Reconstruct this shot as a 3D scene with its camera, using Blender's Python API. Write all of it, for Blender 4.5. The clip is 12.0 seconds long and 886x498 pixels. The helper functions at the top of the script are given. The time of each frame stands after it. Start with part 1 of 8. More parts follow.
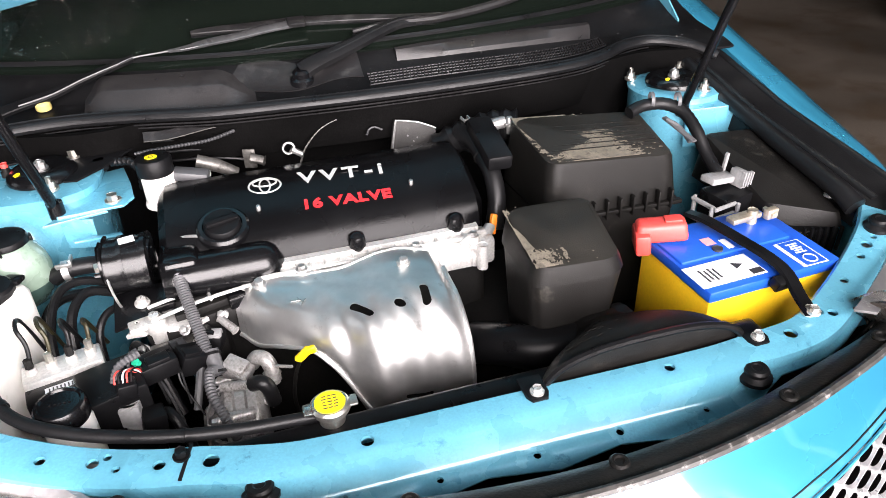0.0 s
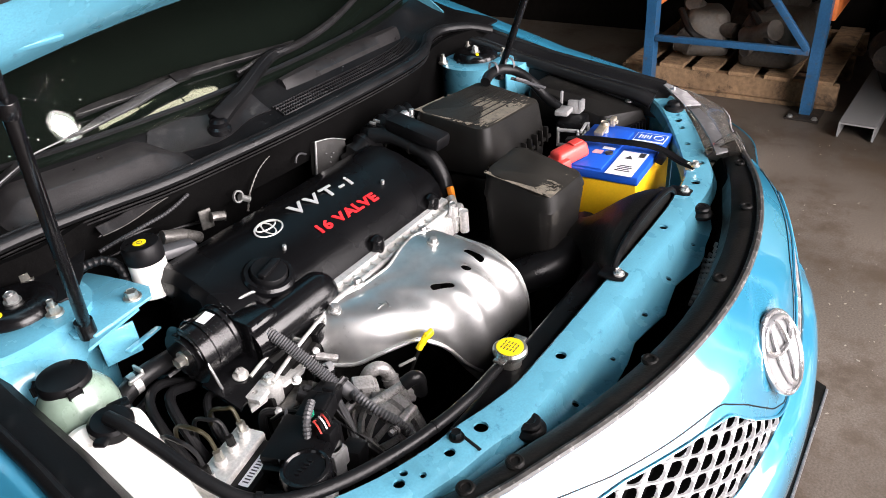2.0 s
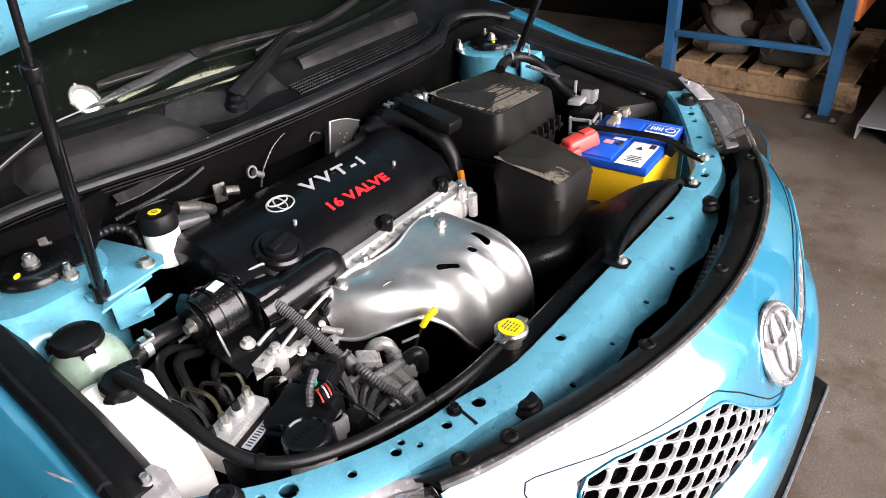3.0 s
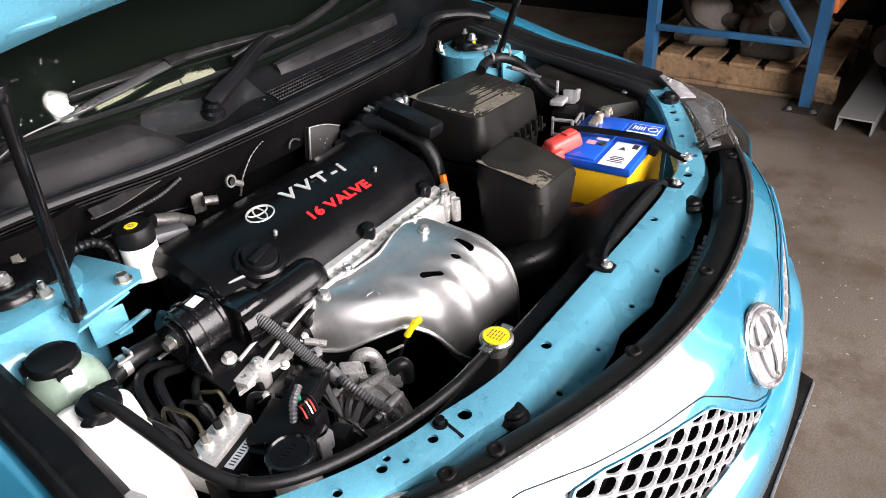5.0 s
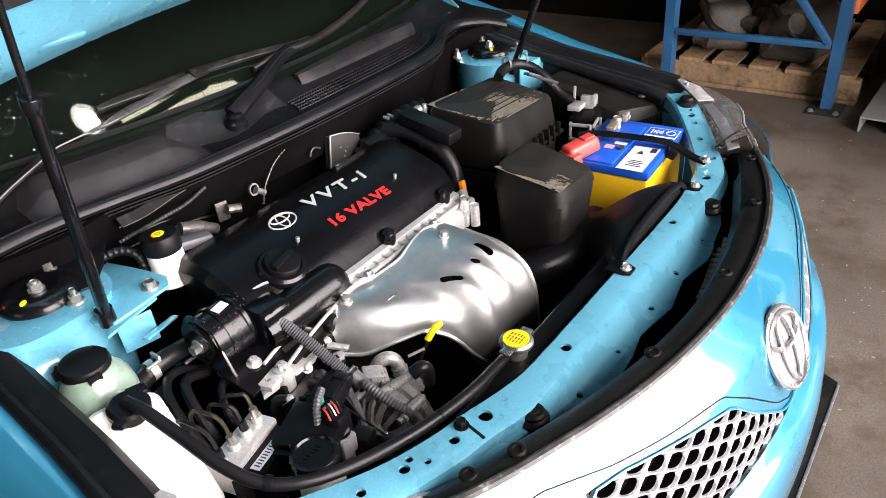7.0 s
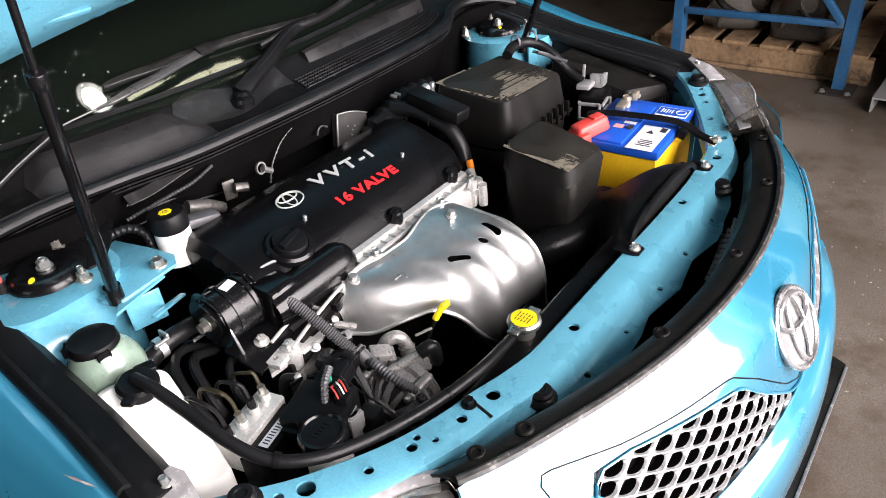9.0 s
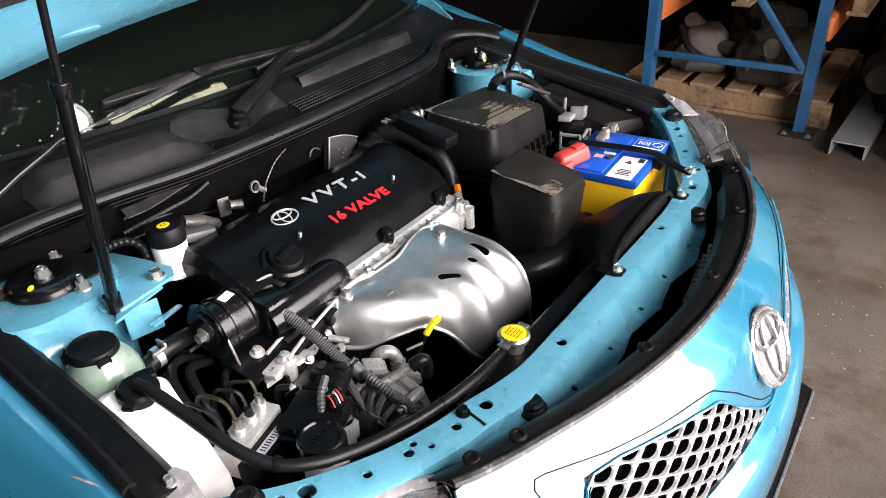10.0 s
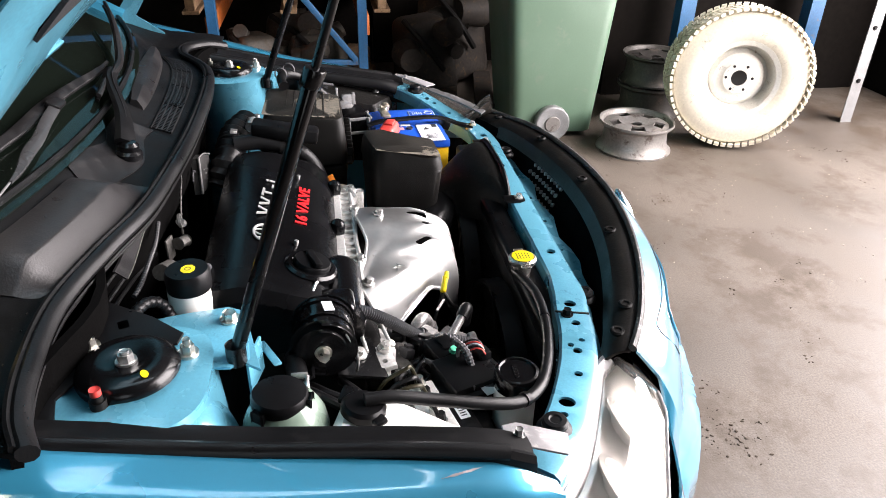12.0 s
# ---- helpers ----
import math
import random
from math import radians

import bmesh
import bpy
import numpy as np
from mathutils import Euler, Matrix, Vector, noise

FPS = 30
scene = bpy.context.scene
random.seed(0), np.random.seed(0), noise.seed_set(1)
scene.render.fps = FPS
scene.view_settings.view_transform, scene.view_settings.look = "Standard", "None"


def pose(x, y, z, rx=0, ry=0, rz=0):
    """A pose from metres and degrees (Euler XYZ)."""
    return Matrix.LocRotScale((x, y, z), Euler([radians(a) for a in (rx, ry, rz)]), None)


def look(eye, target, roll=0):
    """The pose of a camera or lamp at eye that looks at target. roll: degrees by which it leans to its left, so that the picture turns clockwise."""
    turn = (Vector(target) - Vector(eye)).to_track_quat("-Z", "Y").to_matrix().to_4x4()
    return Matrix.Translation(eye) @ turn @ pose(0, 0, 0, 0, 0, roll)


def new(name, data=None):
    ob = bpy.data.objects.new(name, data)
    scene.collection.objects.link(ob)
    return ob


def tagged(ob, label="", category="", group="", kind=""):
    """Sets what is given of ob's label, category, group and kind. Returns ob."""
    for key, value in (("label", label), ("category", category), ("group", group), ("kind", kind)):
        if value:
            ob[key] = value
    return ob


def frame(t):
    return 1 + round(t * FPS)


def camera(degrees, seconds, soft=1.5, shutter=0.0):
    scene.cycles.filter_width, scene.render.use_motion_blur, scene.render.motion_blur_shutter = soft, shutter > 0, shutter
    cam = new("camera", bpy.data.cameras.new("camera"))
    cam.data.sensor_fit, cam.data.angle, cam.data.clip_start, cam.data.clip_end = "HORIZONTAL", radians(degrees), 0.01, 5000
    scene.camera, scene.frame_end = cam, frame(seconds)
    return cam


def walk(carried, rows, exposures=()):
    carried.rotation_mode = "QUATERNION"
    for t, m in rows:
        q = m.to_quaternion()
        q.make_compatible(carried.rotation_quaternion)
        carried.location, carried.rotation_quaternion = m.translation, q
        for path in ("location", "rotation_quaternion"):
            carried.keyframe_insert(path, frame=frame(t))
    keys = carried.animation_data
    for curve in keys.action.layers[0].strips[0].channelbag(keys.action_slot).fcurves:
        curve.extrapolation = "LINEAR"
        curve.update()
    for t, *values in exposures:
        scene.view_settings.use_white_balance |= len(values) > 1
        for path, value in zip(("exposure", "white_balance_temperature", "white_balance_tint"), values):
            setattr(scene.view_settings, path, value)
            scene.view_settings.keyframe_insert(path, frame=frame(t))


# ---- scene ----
cam = camera(64.1, 12.0, soft=0.5)
PATH = [
    (0, (-0.233, -0.551, 1.389), (0.221, 1.074, 0.316), -2.4),
    (0.5, (-0.435, -0.411, 1.382), (0.249, 1.101, 0.267), -6.4),
    (1, (-0.683, -0.343, 1.39), (0.406, 0.984, 0.362), -4.2),
    (1.5, (-0.86, -0.3, 1.421), (0.462, 0.732, 0.331), -2.8),
    (2, (-0.854, -0.307, 1.423), (0.496, 0.72, 0.364), -5.3),
    (2.5, (-0.856, -0.309, 1.427), (0.447, 0.742, 0.334), -6.3),
    (3, (-0.869, -0.33, 1.42), (0.447, 0.72, 0.341), -3.8),
    (5, (-0.848, -0.322, 1.43), (0.483, 0.693, 0.336), -4.3),
    (5.5, (-0.851, -0.318, 1.432), (0.453, 0.749, 0.355), -5.9),
    (6, (-0.847, -0.321, 1.434), (0.449, 0.77, 0.37), -6.9),
    (6.5, (-0.856, -0.323, 1.434), (0.442, 0.769, 0.374), -6.3),
    (7, (-0.859, -0.331, 1.433), (0.45, 0.736, 0.362), -5.9),
    (9, (-0.859, -0.327, 1.428), (0.415, 0.74, 0.314), -6.1),
    (9.5, (-0.882, -0.328, 1.428), (0.408, 0.717, 0.313), -5.5),
    (10, (-0.919, -0.324, 1.428), (0.455, 0.696, 0.392), -3.3),
    (10.5, (-0.934, -0.246, 1.405), (0.457, 0.777, 0.396), -4.9),
    (10.8, (-0.94, -0.147, 1.39), (0.481, 0.783, 0.334), -8.5),
    (11, (-0.952, -0.057, 1.389), (0.589, 0.697, 0.362), -6.9),
    (11.2, (-0.972, 0.016, 1.384), (0.687, 0.54, 0.397), -3.8),
    (11.5, (-1.049, 0.134, 1.379), (0.698, 0.229, 0.412), -0.8),
    (11.8, (-1.177, 0.284, 1.398), (0.536, 0.115, 0.38), 0.9),
    (12, (-1.222, 0.407, 1.402), (0.484, 0.106, 0.404), 1.4),
]
walk(cam, [(t, look(eye, target, roll)) for t, eye, target, roll in PATH], [(0, 0.55), (0.5, 0.46), (1.0, 0.42), (1.8, 0.27), (3.0, 0.17), (5.0, 0.16), (6.0, 0.25), (7.0, 0.24), (9.0, 0.13), (10.0, 0.05), (11.0, 0.12), (11.5, 0.6), (12, 0.43)])
# ---- light ----
world = bpy.data.worlds.new("world")
scene.world = world
world.use_nodes = True
sky = world.node_tree.nodes.new("ShaderNodeTexSky")
sky.sky_type, sky.sun_disc = "NISHITA", False
sky.sun_elevation, sky.sun_rotation = radians(48), radians(160)
world.node_tree.links.new(sky.outputs["Color"], world.node_tree.nodes["Background"].inputs["Color"])
world.node_tree.nodes["Background"].inputs["Strength"].default_value = 0.05


def area_light(name, place, target, wide, high, watts, colour=(1, 1, 1)):
    data = bpy.data.lights.new(name, "AREA")
    data.shape, data.size, data.size_y, data.energy, data.color = "RECTANGLE", wide, high, watts, colour
    ob = new(name, data)
    ob.matrix_world = look(place, target)
    return ob


# daylight in the big roller door in front of the car
area_light("door_daylight", (0.20, -3.15, 2.15), (0.20, 0, 1.6), 4.3, 3.4, 765, (1.0, 0.915, 0.918))
# weak fill added from the side; no daylight is known there
area_light("side_fill", (-4.9, 0.7, 1.9), (0, 0.3, 1.2), 1.6, 2.4, 12, (0.98, 0.985, 1.0))
scene.view_settings.exposure = 0.0

# ---- materials ----


def material(name, colour, rough=0.5, metal=0.0, spread=0.25, grain=120.0, bump=0.0, blotch=6.0, coat=0.0, second=None, cover=0.0, rough_spread=0.1, clear=0.0, spec=0.5, dust=None):
    """A surface with two scales of variation; second: a colour that lies over it in patches, as much as cover; dust: a colour on its upper faces."""
    m = bpy.data.materials.new(name)
    m.use_nodes = True
    nt = m.node_tree
    b = nt.nodes["Principled BSDF"]
    co = nt.nodes.new("ShaderNodeTexCoord")
    fine = nt.nodes.new("ShaderNodeTexNoise")
    fine.inputs["Scale"].default_value, fine.inputs["Detail"].default_value = grain, 4
    wide = nt.nodes.new("ShaderNodeTexNoise")
    wide.inputs["Scale"].default_value, wide.inputs["Detail"].default_value = blotch, 6
    for n in (fine, wide):
        nt.links.new(co.outputs["Object"], n.inputs["Vector"])
    mix = nt.nodes.new("ShaderNodeMath")
    mix.operation = "MULTIPLY"
    nt.links.new(fine.outputs["Fac"], mix.inputs[0])
    nt.links.new(wide.outputs["Fac"], mix.inputs[1])
    ramp = nt.nodes.new("ShaderNodeValToRGB")
    ramp.color_ramp.elements[0].position, ramp.color_ramp.elements[1].position = 0.08, 0.45
    ramp.color_ramp.elements[0].color = (*[c * (1 - spread) for c in colour], 1)
    ramp.color_ramp.elements[1].color = (*[min(1, c * (1 + spread)) for c in colour], 1)
    nt.links.new(mix.outputs[0], ramp.inputs[0])
    out = ramp.outputs[0]
    if second:
        patch = nt.nodes.new("ShaderNodeTexNoise")
        patch.inputs["Scale"].default_value, patch.inputs["Detail"].default_value, patch.inputs["Roughness"].default_value = blotch * 2.3, 9, 0.72
        nt.links.new(co.outputs["Object"], patch.inputs["Vector"])
        step = nt.nodes.new("ShaderNodeValToRGB")
        step.color_ramp.elements[0].position, step.color_ramp.elements[1].position = 0.62 - cover * 0.3, 0.70 - cover * 0.2
        nt.links.new(patch.outputs["Fac"], step.inputs[0])
        over = nt.nodes.new("ShaderNodeMix")
        over.data_type = "RGBA"
        nt.links.new(step.outputs[0], over.inputs[0])
        nt.links.new(out, over.inputs[6])
        over.inputs[7].default_value = (*second, 1)
        out = over.outputs[2]
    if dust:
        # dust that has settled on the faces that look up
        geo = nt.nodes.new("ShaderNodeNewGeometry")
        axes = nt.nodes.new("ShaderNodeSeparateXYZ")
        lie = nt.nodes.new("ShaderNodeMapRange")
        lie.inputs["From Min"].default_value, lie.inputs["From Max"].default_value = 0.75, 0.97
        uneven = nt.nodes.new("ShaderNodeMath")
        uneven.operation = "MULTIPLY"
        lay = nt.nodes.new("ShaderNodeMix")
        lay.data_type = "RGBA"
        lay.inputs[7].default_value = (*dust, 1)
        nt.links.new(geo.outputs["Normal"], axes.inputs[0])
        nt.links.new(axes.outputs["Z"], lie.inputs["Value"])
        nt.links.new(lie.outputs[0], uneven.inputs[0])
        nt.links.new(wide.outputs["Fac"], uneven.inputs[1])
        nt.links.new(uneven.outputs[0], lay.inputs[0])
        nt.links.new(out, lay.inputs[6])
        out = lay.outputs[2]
    nt.links.new(out, b.inputs["Base Color"])
    rr = nt.nodes.new("ShaderNodeMapRange")
    rr.inputs["From Min"].default_value, rr.inputs["From Max"].default_value = 0.3, 0.7
    rr.inputs["To Min"].default_value, rr.inputs["To Max"].default_value = max(0.02, rough - rough_spread), min(1, rough + rough_spread)
    nt.links.new(wide.outputs["Fac"], rr.inputs["Value"])
    nt.links.new(rr.outputs[0], b.inputs["Roughness"])
    b.inputs["Metallic"].default_value = metal
    b.inputs["Specular IOR Level"].default_value = spec
    b.inputs["Coat Weight"].default_value = coat
    b.inputs["Coat Roughness"].default_value = 0.06
    b.inputs["Transmission Weight"].default_value = clear
    if bump:
        bp = nt.nodes.new("ShaderNodeBump")
        bp.inputs["Strength"].default_value, bp.inputs["Distance"].default_value = min(1.0, bump), 0.002
        nt.links.new(fine.outputs["Fac"], bp.inputs["Height"])
        nt.links.new(bp.outputs[0], b.inputs["Normal"])
    return m


PAINT = material("blue_paint", (0.040, 0.265, 0.42), 0.32, 0.45, 0.08, 900, 0.0, 5, coat=1.0)
PAINT.node_tree.nodes["Principled BSDF"].inputs["Coat IOR"].default_value = 1.95
PAINT_BAY = material("blue_bay_paint", (0.105, 0.335, 0.450), 0.30, 0.1, 0.15, 300, 0.04, 12, coat=0.8, second=(0.045, 0.18, 0.26), cover=0.06)
BLACK = material("black_plastic", (0.0045, 0.0045, 0.005), 0.36, 0, 0.4, 500, 0.05, 14, spec=0.16, rough_spread=0.14)
DUSTY = material("dusty_black_plastic", (0.008, 0.0075, 0.007), 0.45, 0, 0.4, 600, 0.25, 9, second=(0.028, 0.026, 0.022), cover=0.10, spec=0.16)
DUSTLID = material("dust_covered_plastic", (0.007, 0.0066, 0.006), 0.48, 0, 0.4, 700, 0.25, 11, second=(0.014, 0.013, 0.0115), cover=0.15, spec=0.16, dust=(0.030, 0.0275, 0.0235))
MUDDY = material("dried_mud_film", (0.14, 0.122, 0.093), 0.85, 0, 0.35, 500, 0.4, 40, second=(0.07, 0.062, 0.048), cover=0.4)
COWL = material("cowl_plastic", (0.004, 0.004, 0.0044), 0.48, 0, 0.35, 700, 0.15, 9, second=(0.009, 0.0088, 0.009), cover=0.15, spec=0.12, rough_spread=0.14)
COWL_GREY = material("faded_cowl_plastic", (0.0095, 0.009, 0.0095), 0.38, 0, 0.3, 500, 0.2, 12, second=(0.024, 0.023, 0.023), cover=0.25, spec=0.3, rough_spread=0.14)
MATTE = material("matt_black_plastic", (0.0035, 0.0034, 0.0034), 0.95, 0, 0.4, 300, 0.2, 10, spec=0.0)
# Paler than the cowl: the wet sheen of its ridges is in the colour.
COWL_SHEEN = material("cowl_plastic_sheen", (0.017, 0.016, 0.0163), 0.34, 0, 0.3, 400, 0.15, 12, second=(0.010, 0.0095, 0.010), cover=0.3, spec=0.3)
CASTGREY = material("dull_cast_grey", (0.34, 0.33, 0.32), 0.38, 0.45, 0.4, 260, 0.3, 22, second=(0.12, 0.11, 0.10), cover=0.25)
RUBBER = material("rubber", (0.006, 0.006, 0.0065), 0.38, 0, 0.35, 400, 0.15, 14, spec=0.24, rough_spread=0.12)
GLOSS = material("gloss_black", (0.0035, 0.0035, 0.004), 0.20, 0, 0.3, 300, 0.05, 10, spec=0.4)
COVER = material("engine_cover_plastic", (0.003, 0.003, 0.0034), 0.25, 0, 0.3, 900, 0.08, 9, spec=0.14)
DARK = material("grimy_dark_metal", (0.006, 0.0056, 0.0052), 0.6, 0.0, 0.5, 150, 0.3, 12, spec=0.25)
ALLOY = material("cast_alloy", (0.66, 0.65, 0.63), 0.36, 0.5, 0.25, 250, 0.3, 14)
GRIMY = material("grimy_alloy", (0.12, 0.115, 0.107), 0.42, 0.5, 0.45, 200, 0.3, 16, second=(0.035, 0.032, 0.028), cover=0.3)
SHIELD = material("heat_shield_steel", (0.70, 0.70, 0.69), 0.40, 0.95, 0.12, 60, 0.05, 9, rough_spread=0.09, second=(0.50, 0.49, 0.47), cover=0.10)
STEEL = material("zinc_bolt", (0.62, 0.60, 0.55), 0.32, 0.95, 0.2, 400, 0.1, 30)
BRIGHT = material("bright_flange_bolt", (0.72, 0.71, 0.68), 0.3, 0.7, 0.15, 300, 0.1, 30)
GALV = material("galvanised_steel", (0.48, 0.48, 0.47), 0.4, 0.85, 0.25, 300, 0.1, 20)
GREYTUBE = material("grey_conduit", (0.07, 0.07, 0.074), 0.5, 0, 0.25, 300, 0.1, 14)
DULLPIPE = material("dull_pipe_rubber", (0.028, 0.028, 0.030), 0.42, 0, 0.35, 300, 0.15, 18, spec=0.35)
WHITEP = material("white_tank_plastic", (0.80, 0.79, 0.75), 0.42, 0, 0.06, 60, 0.03, 7, second=(0.62, 0.60, 0.52), cover=0.05)
GREENP = material("green_tank_plastic", (0.20, 0.27, 0.215), 0.26, 0, 0.25, 40, 0.03, 14, second=(0.14, 0.195, 0.155), cover=0.15, coat=0.5)
YELLOW = material("yellow_battery_plastic", (0.86, 0.52, 0.015), 0.4, 0, 0.08, 200, 0.03, 12)
YCAP = material("yellow_label", (0.86, 0.66, 0.01), 0.35, 0, 0.06, 200, 0.0, 12)
BLUEP = material("blue_battery_plastic", (0.012, 0.085, 0.50), 0.38, 0, 0.1, 200, 0.04, 12)
REDP = material("red_plastic", (0.66, 0.06, 0.05), 0.42, 0, 0.12, 200, 0.05, 12)
REDT = material("red_lettering", (0.72, 0.02, 0.025), 0.35, 0, 0.08, 200, 0.0, 12)
SILVERT = material("silver_lettering", (0.46, 0.46, 0.45), 0.35, 0.4, 0.1, 200, 0.0, 12)
ORANGE = material("orange_plastic", (0.85, 0.25, 0.02), 0.45, 0, 0.1, 200, 0.0, 12)
LABEL = material("white_label", (0.75, 0.76, 0.78), 0.45, 0, 0.08, 100, 0.0, 12)
INK = material("ink", (0.03, 0.03, 0.035), 0.5, 0, 0.1, 100, 0.0, 12)
PINK = material("pink_label", (0.75, 0.35, 0.38), 0.45, 0, 0.08, 100, 0.0, 12)
LEAD = material("battery_clamp", (0.45, 0.40, 0.32), 0.45, 0.7, 0.3, 200, 0.2, 30)
GREYP = material("grey_relay_plastic", (0.22, 0.22, 0.22), 0.45, 0, 0.25, 200, 0.1, 14)
CHROME = material("chrome", (0.75, 0.75, 0.75), 0.12, 1.0, 0.08, 60, 0.0, 10, rough_spread=0.05)
NET = material("silver_grille_plastic", (0.34, 0.34, 0.345), 0.28, 0.5, 0.2, 200, 0.03, 12)
TRIMG = material("hazed_grey_trim", (0.11, 0.108, 0.11), 0.4, 0, 0.35, 60, 0.1, 24, second=(0.24, 0.235, 0.23), cover=0.2)
WIPER = material("satin_wiper_steel", (0.05, 0.05, 0.052), 0.30, 0.3, 0.3, 200, 0.05, 20)
LENS = material("headlight_plastic", (0.85, 0.83, 0.79), 0.05, 0, 0.06, 60, 0.0, 9, clear=0.96, rough_spread=0.03)
# Lit copy of the reflector: the near lamp's bright light is in its colour.
REFL_LIT = material("headlight_reflector_lit", (0.84, 0.83, 0.82), 0.4, 0.25, 0.15, 60, 0.03, 14)
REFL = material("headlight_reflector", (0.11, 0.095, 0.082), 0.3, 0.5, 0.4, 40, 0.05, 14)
GLASS = material("windscreen_glass", (0.055, 0.080, 0.062), 0.03, 0, 0.05, 50, 0.0, 5, clear=0.95, rough_spread=0.02)
FELT = material("hood_insulation", (0.022, 0.022, 0.024), 0.9, 0, 0.3, 250, 0.5, 8, spec=0.2)
INSIDE = material("dark_cabin", (0.006, 0.007, 0.0065), 0.8, 0, 0.3, 200, 0.1, 6)
FLOOR = material("concrete", (0.092, 0.075, 0.060), 0.6, 0, 0.5, 170, 0.35, 1.5, second=(0.060, 0.043, 0.029), cover=0.45, rough_spread=0.2)
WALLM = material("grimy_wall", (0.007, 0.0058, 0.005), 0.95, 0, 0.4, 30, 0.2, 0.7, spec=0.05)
ROOFM = material("corrugated_roof", (0.03, 0.028, 0.026), 0.6, 0.3, 0.3, 60, 0.1, 1)
RACKB = material("blue_rack_paint", (0.020, 0.092, 0.205), 0.42, 0.1, 0.25, 120, 0.1, 8, second=(0.09, 0.075, 0.065), cover=0.16)
RACKO = material("orange_rack_paint", (0.62, 0.17, 0.04), 0.45, 0.1, 0.2, 120, 0.1, 8, second=(0.16, 0.10, 0.07), cover=0.1)
WOOD = material("pallet_wood", (0.26, 0.165, 0.09), 0.8, 0, 0.45, 45, 0.4, 5, second=(0.08, 0.052, 0.03), cover=0.35)
BIN = material("green_bin_plastic", (0.095, 0.155, 0.105), 0.45, 0, 0.12, 200, 0.08, 4, second=(0.12, 0.165, 0.12), cover=0.15)
TYRE = material("dusty_pale_tyre", (0.62, 0.57, 0.46), 0.8, 0, 0.15, 80, 0.4, 6, second=(0.30, 0.27, 0.20), cover=0.05)
WHITEM = material("white_wheel_paint", (0.66, 0.64, 0.58), 0.45, 0.1, 0.15, 100, 0.1, 7, second=(0.25, 0.18, 0.12), cover=0.05)
SILVERW = material("silver_wheel_paint", (0.25, 0.235, 0.22), 0.42, 0.5, 0.25, 100, 0.1, 7, second=(0.09, 0.07, 0.06), cover=0.25)
DARKRIM = material("dark_rim_metal", (0.06, 0.055, 0.05), 0.5, 0.5, 0.4, 100, 0.1, 7, second=(0.12, 0.10, 0.08), cover=0.2)
SCRAP = material("rusty_scrap", (0.03, 0.025, 0.021), 0.7, 0.2, 0.5, 60, 0.4, 7, second=(0.09, 0.055, 0.03), cover=0.2, spec=0.3)
CASTING = material("dirty_casting", (0.075, 0.066, 0.055), 0.6, 0.3, 0.45, 70, 0.4, 8, second=(0.06, 0.045, 0.03), cover=0.3)
HAZE = material("hazed_lamp_trim", (0.26, 0.25, 0.255), 0.4, 0, 0.3, 60, 0.1, 30, second=(0.45, 0.44, 0.43), cover=0.25)
BLACKT = material("black_tyre", (0.02, 0.02, 0.02), 0.75, 0, 0.3, 80, 0.4, 6)
WIRE = material("braided_brown_line", (0.032, 0.028, 0.014), 0.4, 0.5, 0.3, 200, 0.1, 20)
GREEN = material("green_connector", (0.02, 0.45, 0.25), 0.45, 0, 0.1, 100, 0.0, 10)
LAMP = bpy.data.materials.new("lamp_glow")
LAMP.use_nodes = True
LAMP.node_tree.nodes["Principled BSDF"].inputs["Emission Color"].default_value = (1, 0.98, 0.94, 1)
LAMP.node_tree.nodes["Principled BSDF"].inputs["Emission Strength"].default_value = 60
SKYL = bpy.data.materials.new("skylight_sheet")
SKYL.use_nodes = True
SKYL.node_tree.nodes["Principled BSDF"].inputs["Base Color"].default_value = (0.7, 0.66, 0.5, 1)
SKYL.node_tree.nodes["Principled BSDF"].inputs["Emission Color"].default_value = (1, 0.93, 0.68, 1)
SKYL.node_tree.nodes["Principled BSDF"].inputs["Emission Strength"].default_value = 10

# ---- mesh helpers ----
POS = {}


def thing(name, place, label, category, group="", kind=""):
    ob = new(name)
    ob.empty_display_size = 0.1
    ob.location = place
    POS[ob] = Vector(place)
    return tagged(ob, label, category, group, kind)


def part(name, bm, mat, parent=None, label="", smooth=35, **tags):
    """Links a bmesh, given in world places, as one mesh object under its thing or part."""
    bmesh.ops.recalc_face_normals(bm, faces=bm.faces)
    lo = Vector([min(v.co[i] for v in bm.verts) for i in range(3)])
    hi = Vector([max(v.co[i] for v in bm.verts) for i in range(3)])
    mid = Vector(((lo.x + hi.x) / 2, (lo.y + hi.y) / 2, lo.z if parent is None else (lo.z + hi.z) / 2))
    bmesh.ops.translate(bm, verts=bm.verts, vec=-mid)
    me = bpy.data.meshes.new(name)
    bm.to_mesh(me)
    bm.free()
    me.materials.append(mat)
    me.shade_smooth()
    me.set_sharp_from_angle(angle=radians(smooth))
    ob = new(name, me)
    ob.location = mid
    POS[ob] = mid
    if parent is not None:
        ob.parent = parent
        ob.matrix_parent_inverse = Matrix.Translation(POS[parent]).inverted()
    return tagged(ob, label, **tags)


def frame_of(way, up=(0, 0, 1)):
    """A turn whose z runs along way."""
    return Vector(way).to_track_quat("Z", "Y").to_matrix().to_4x4()


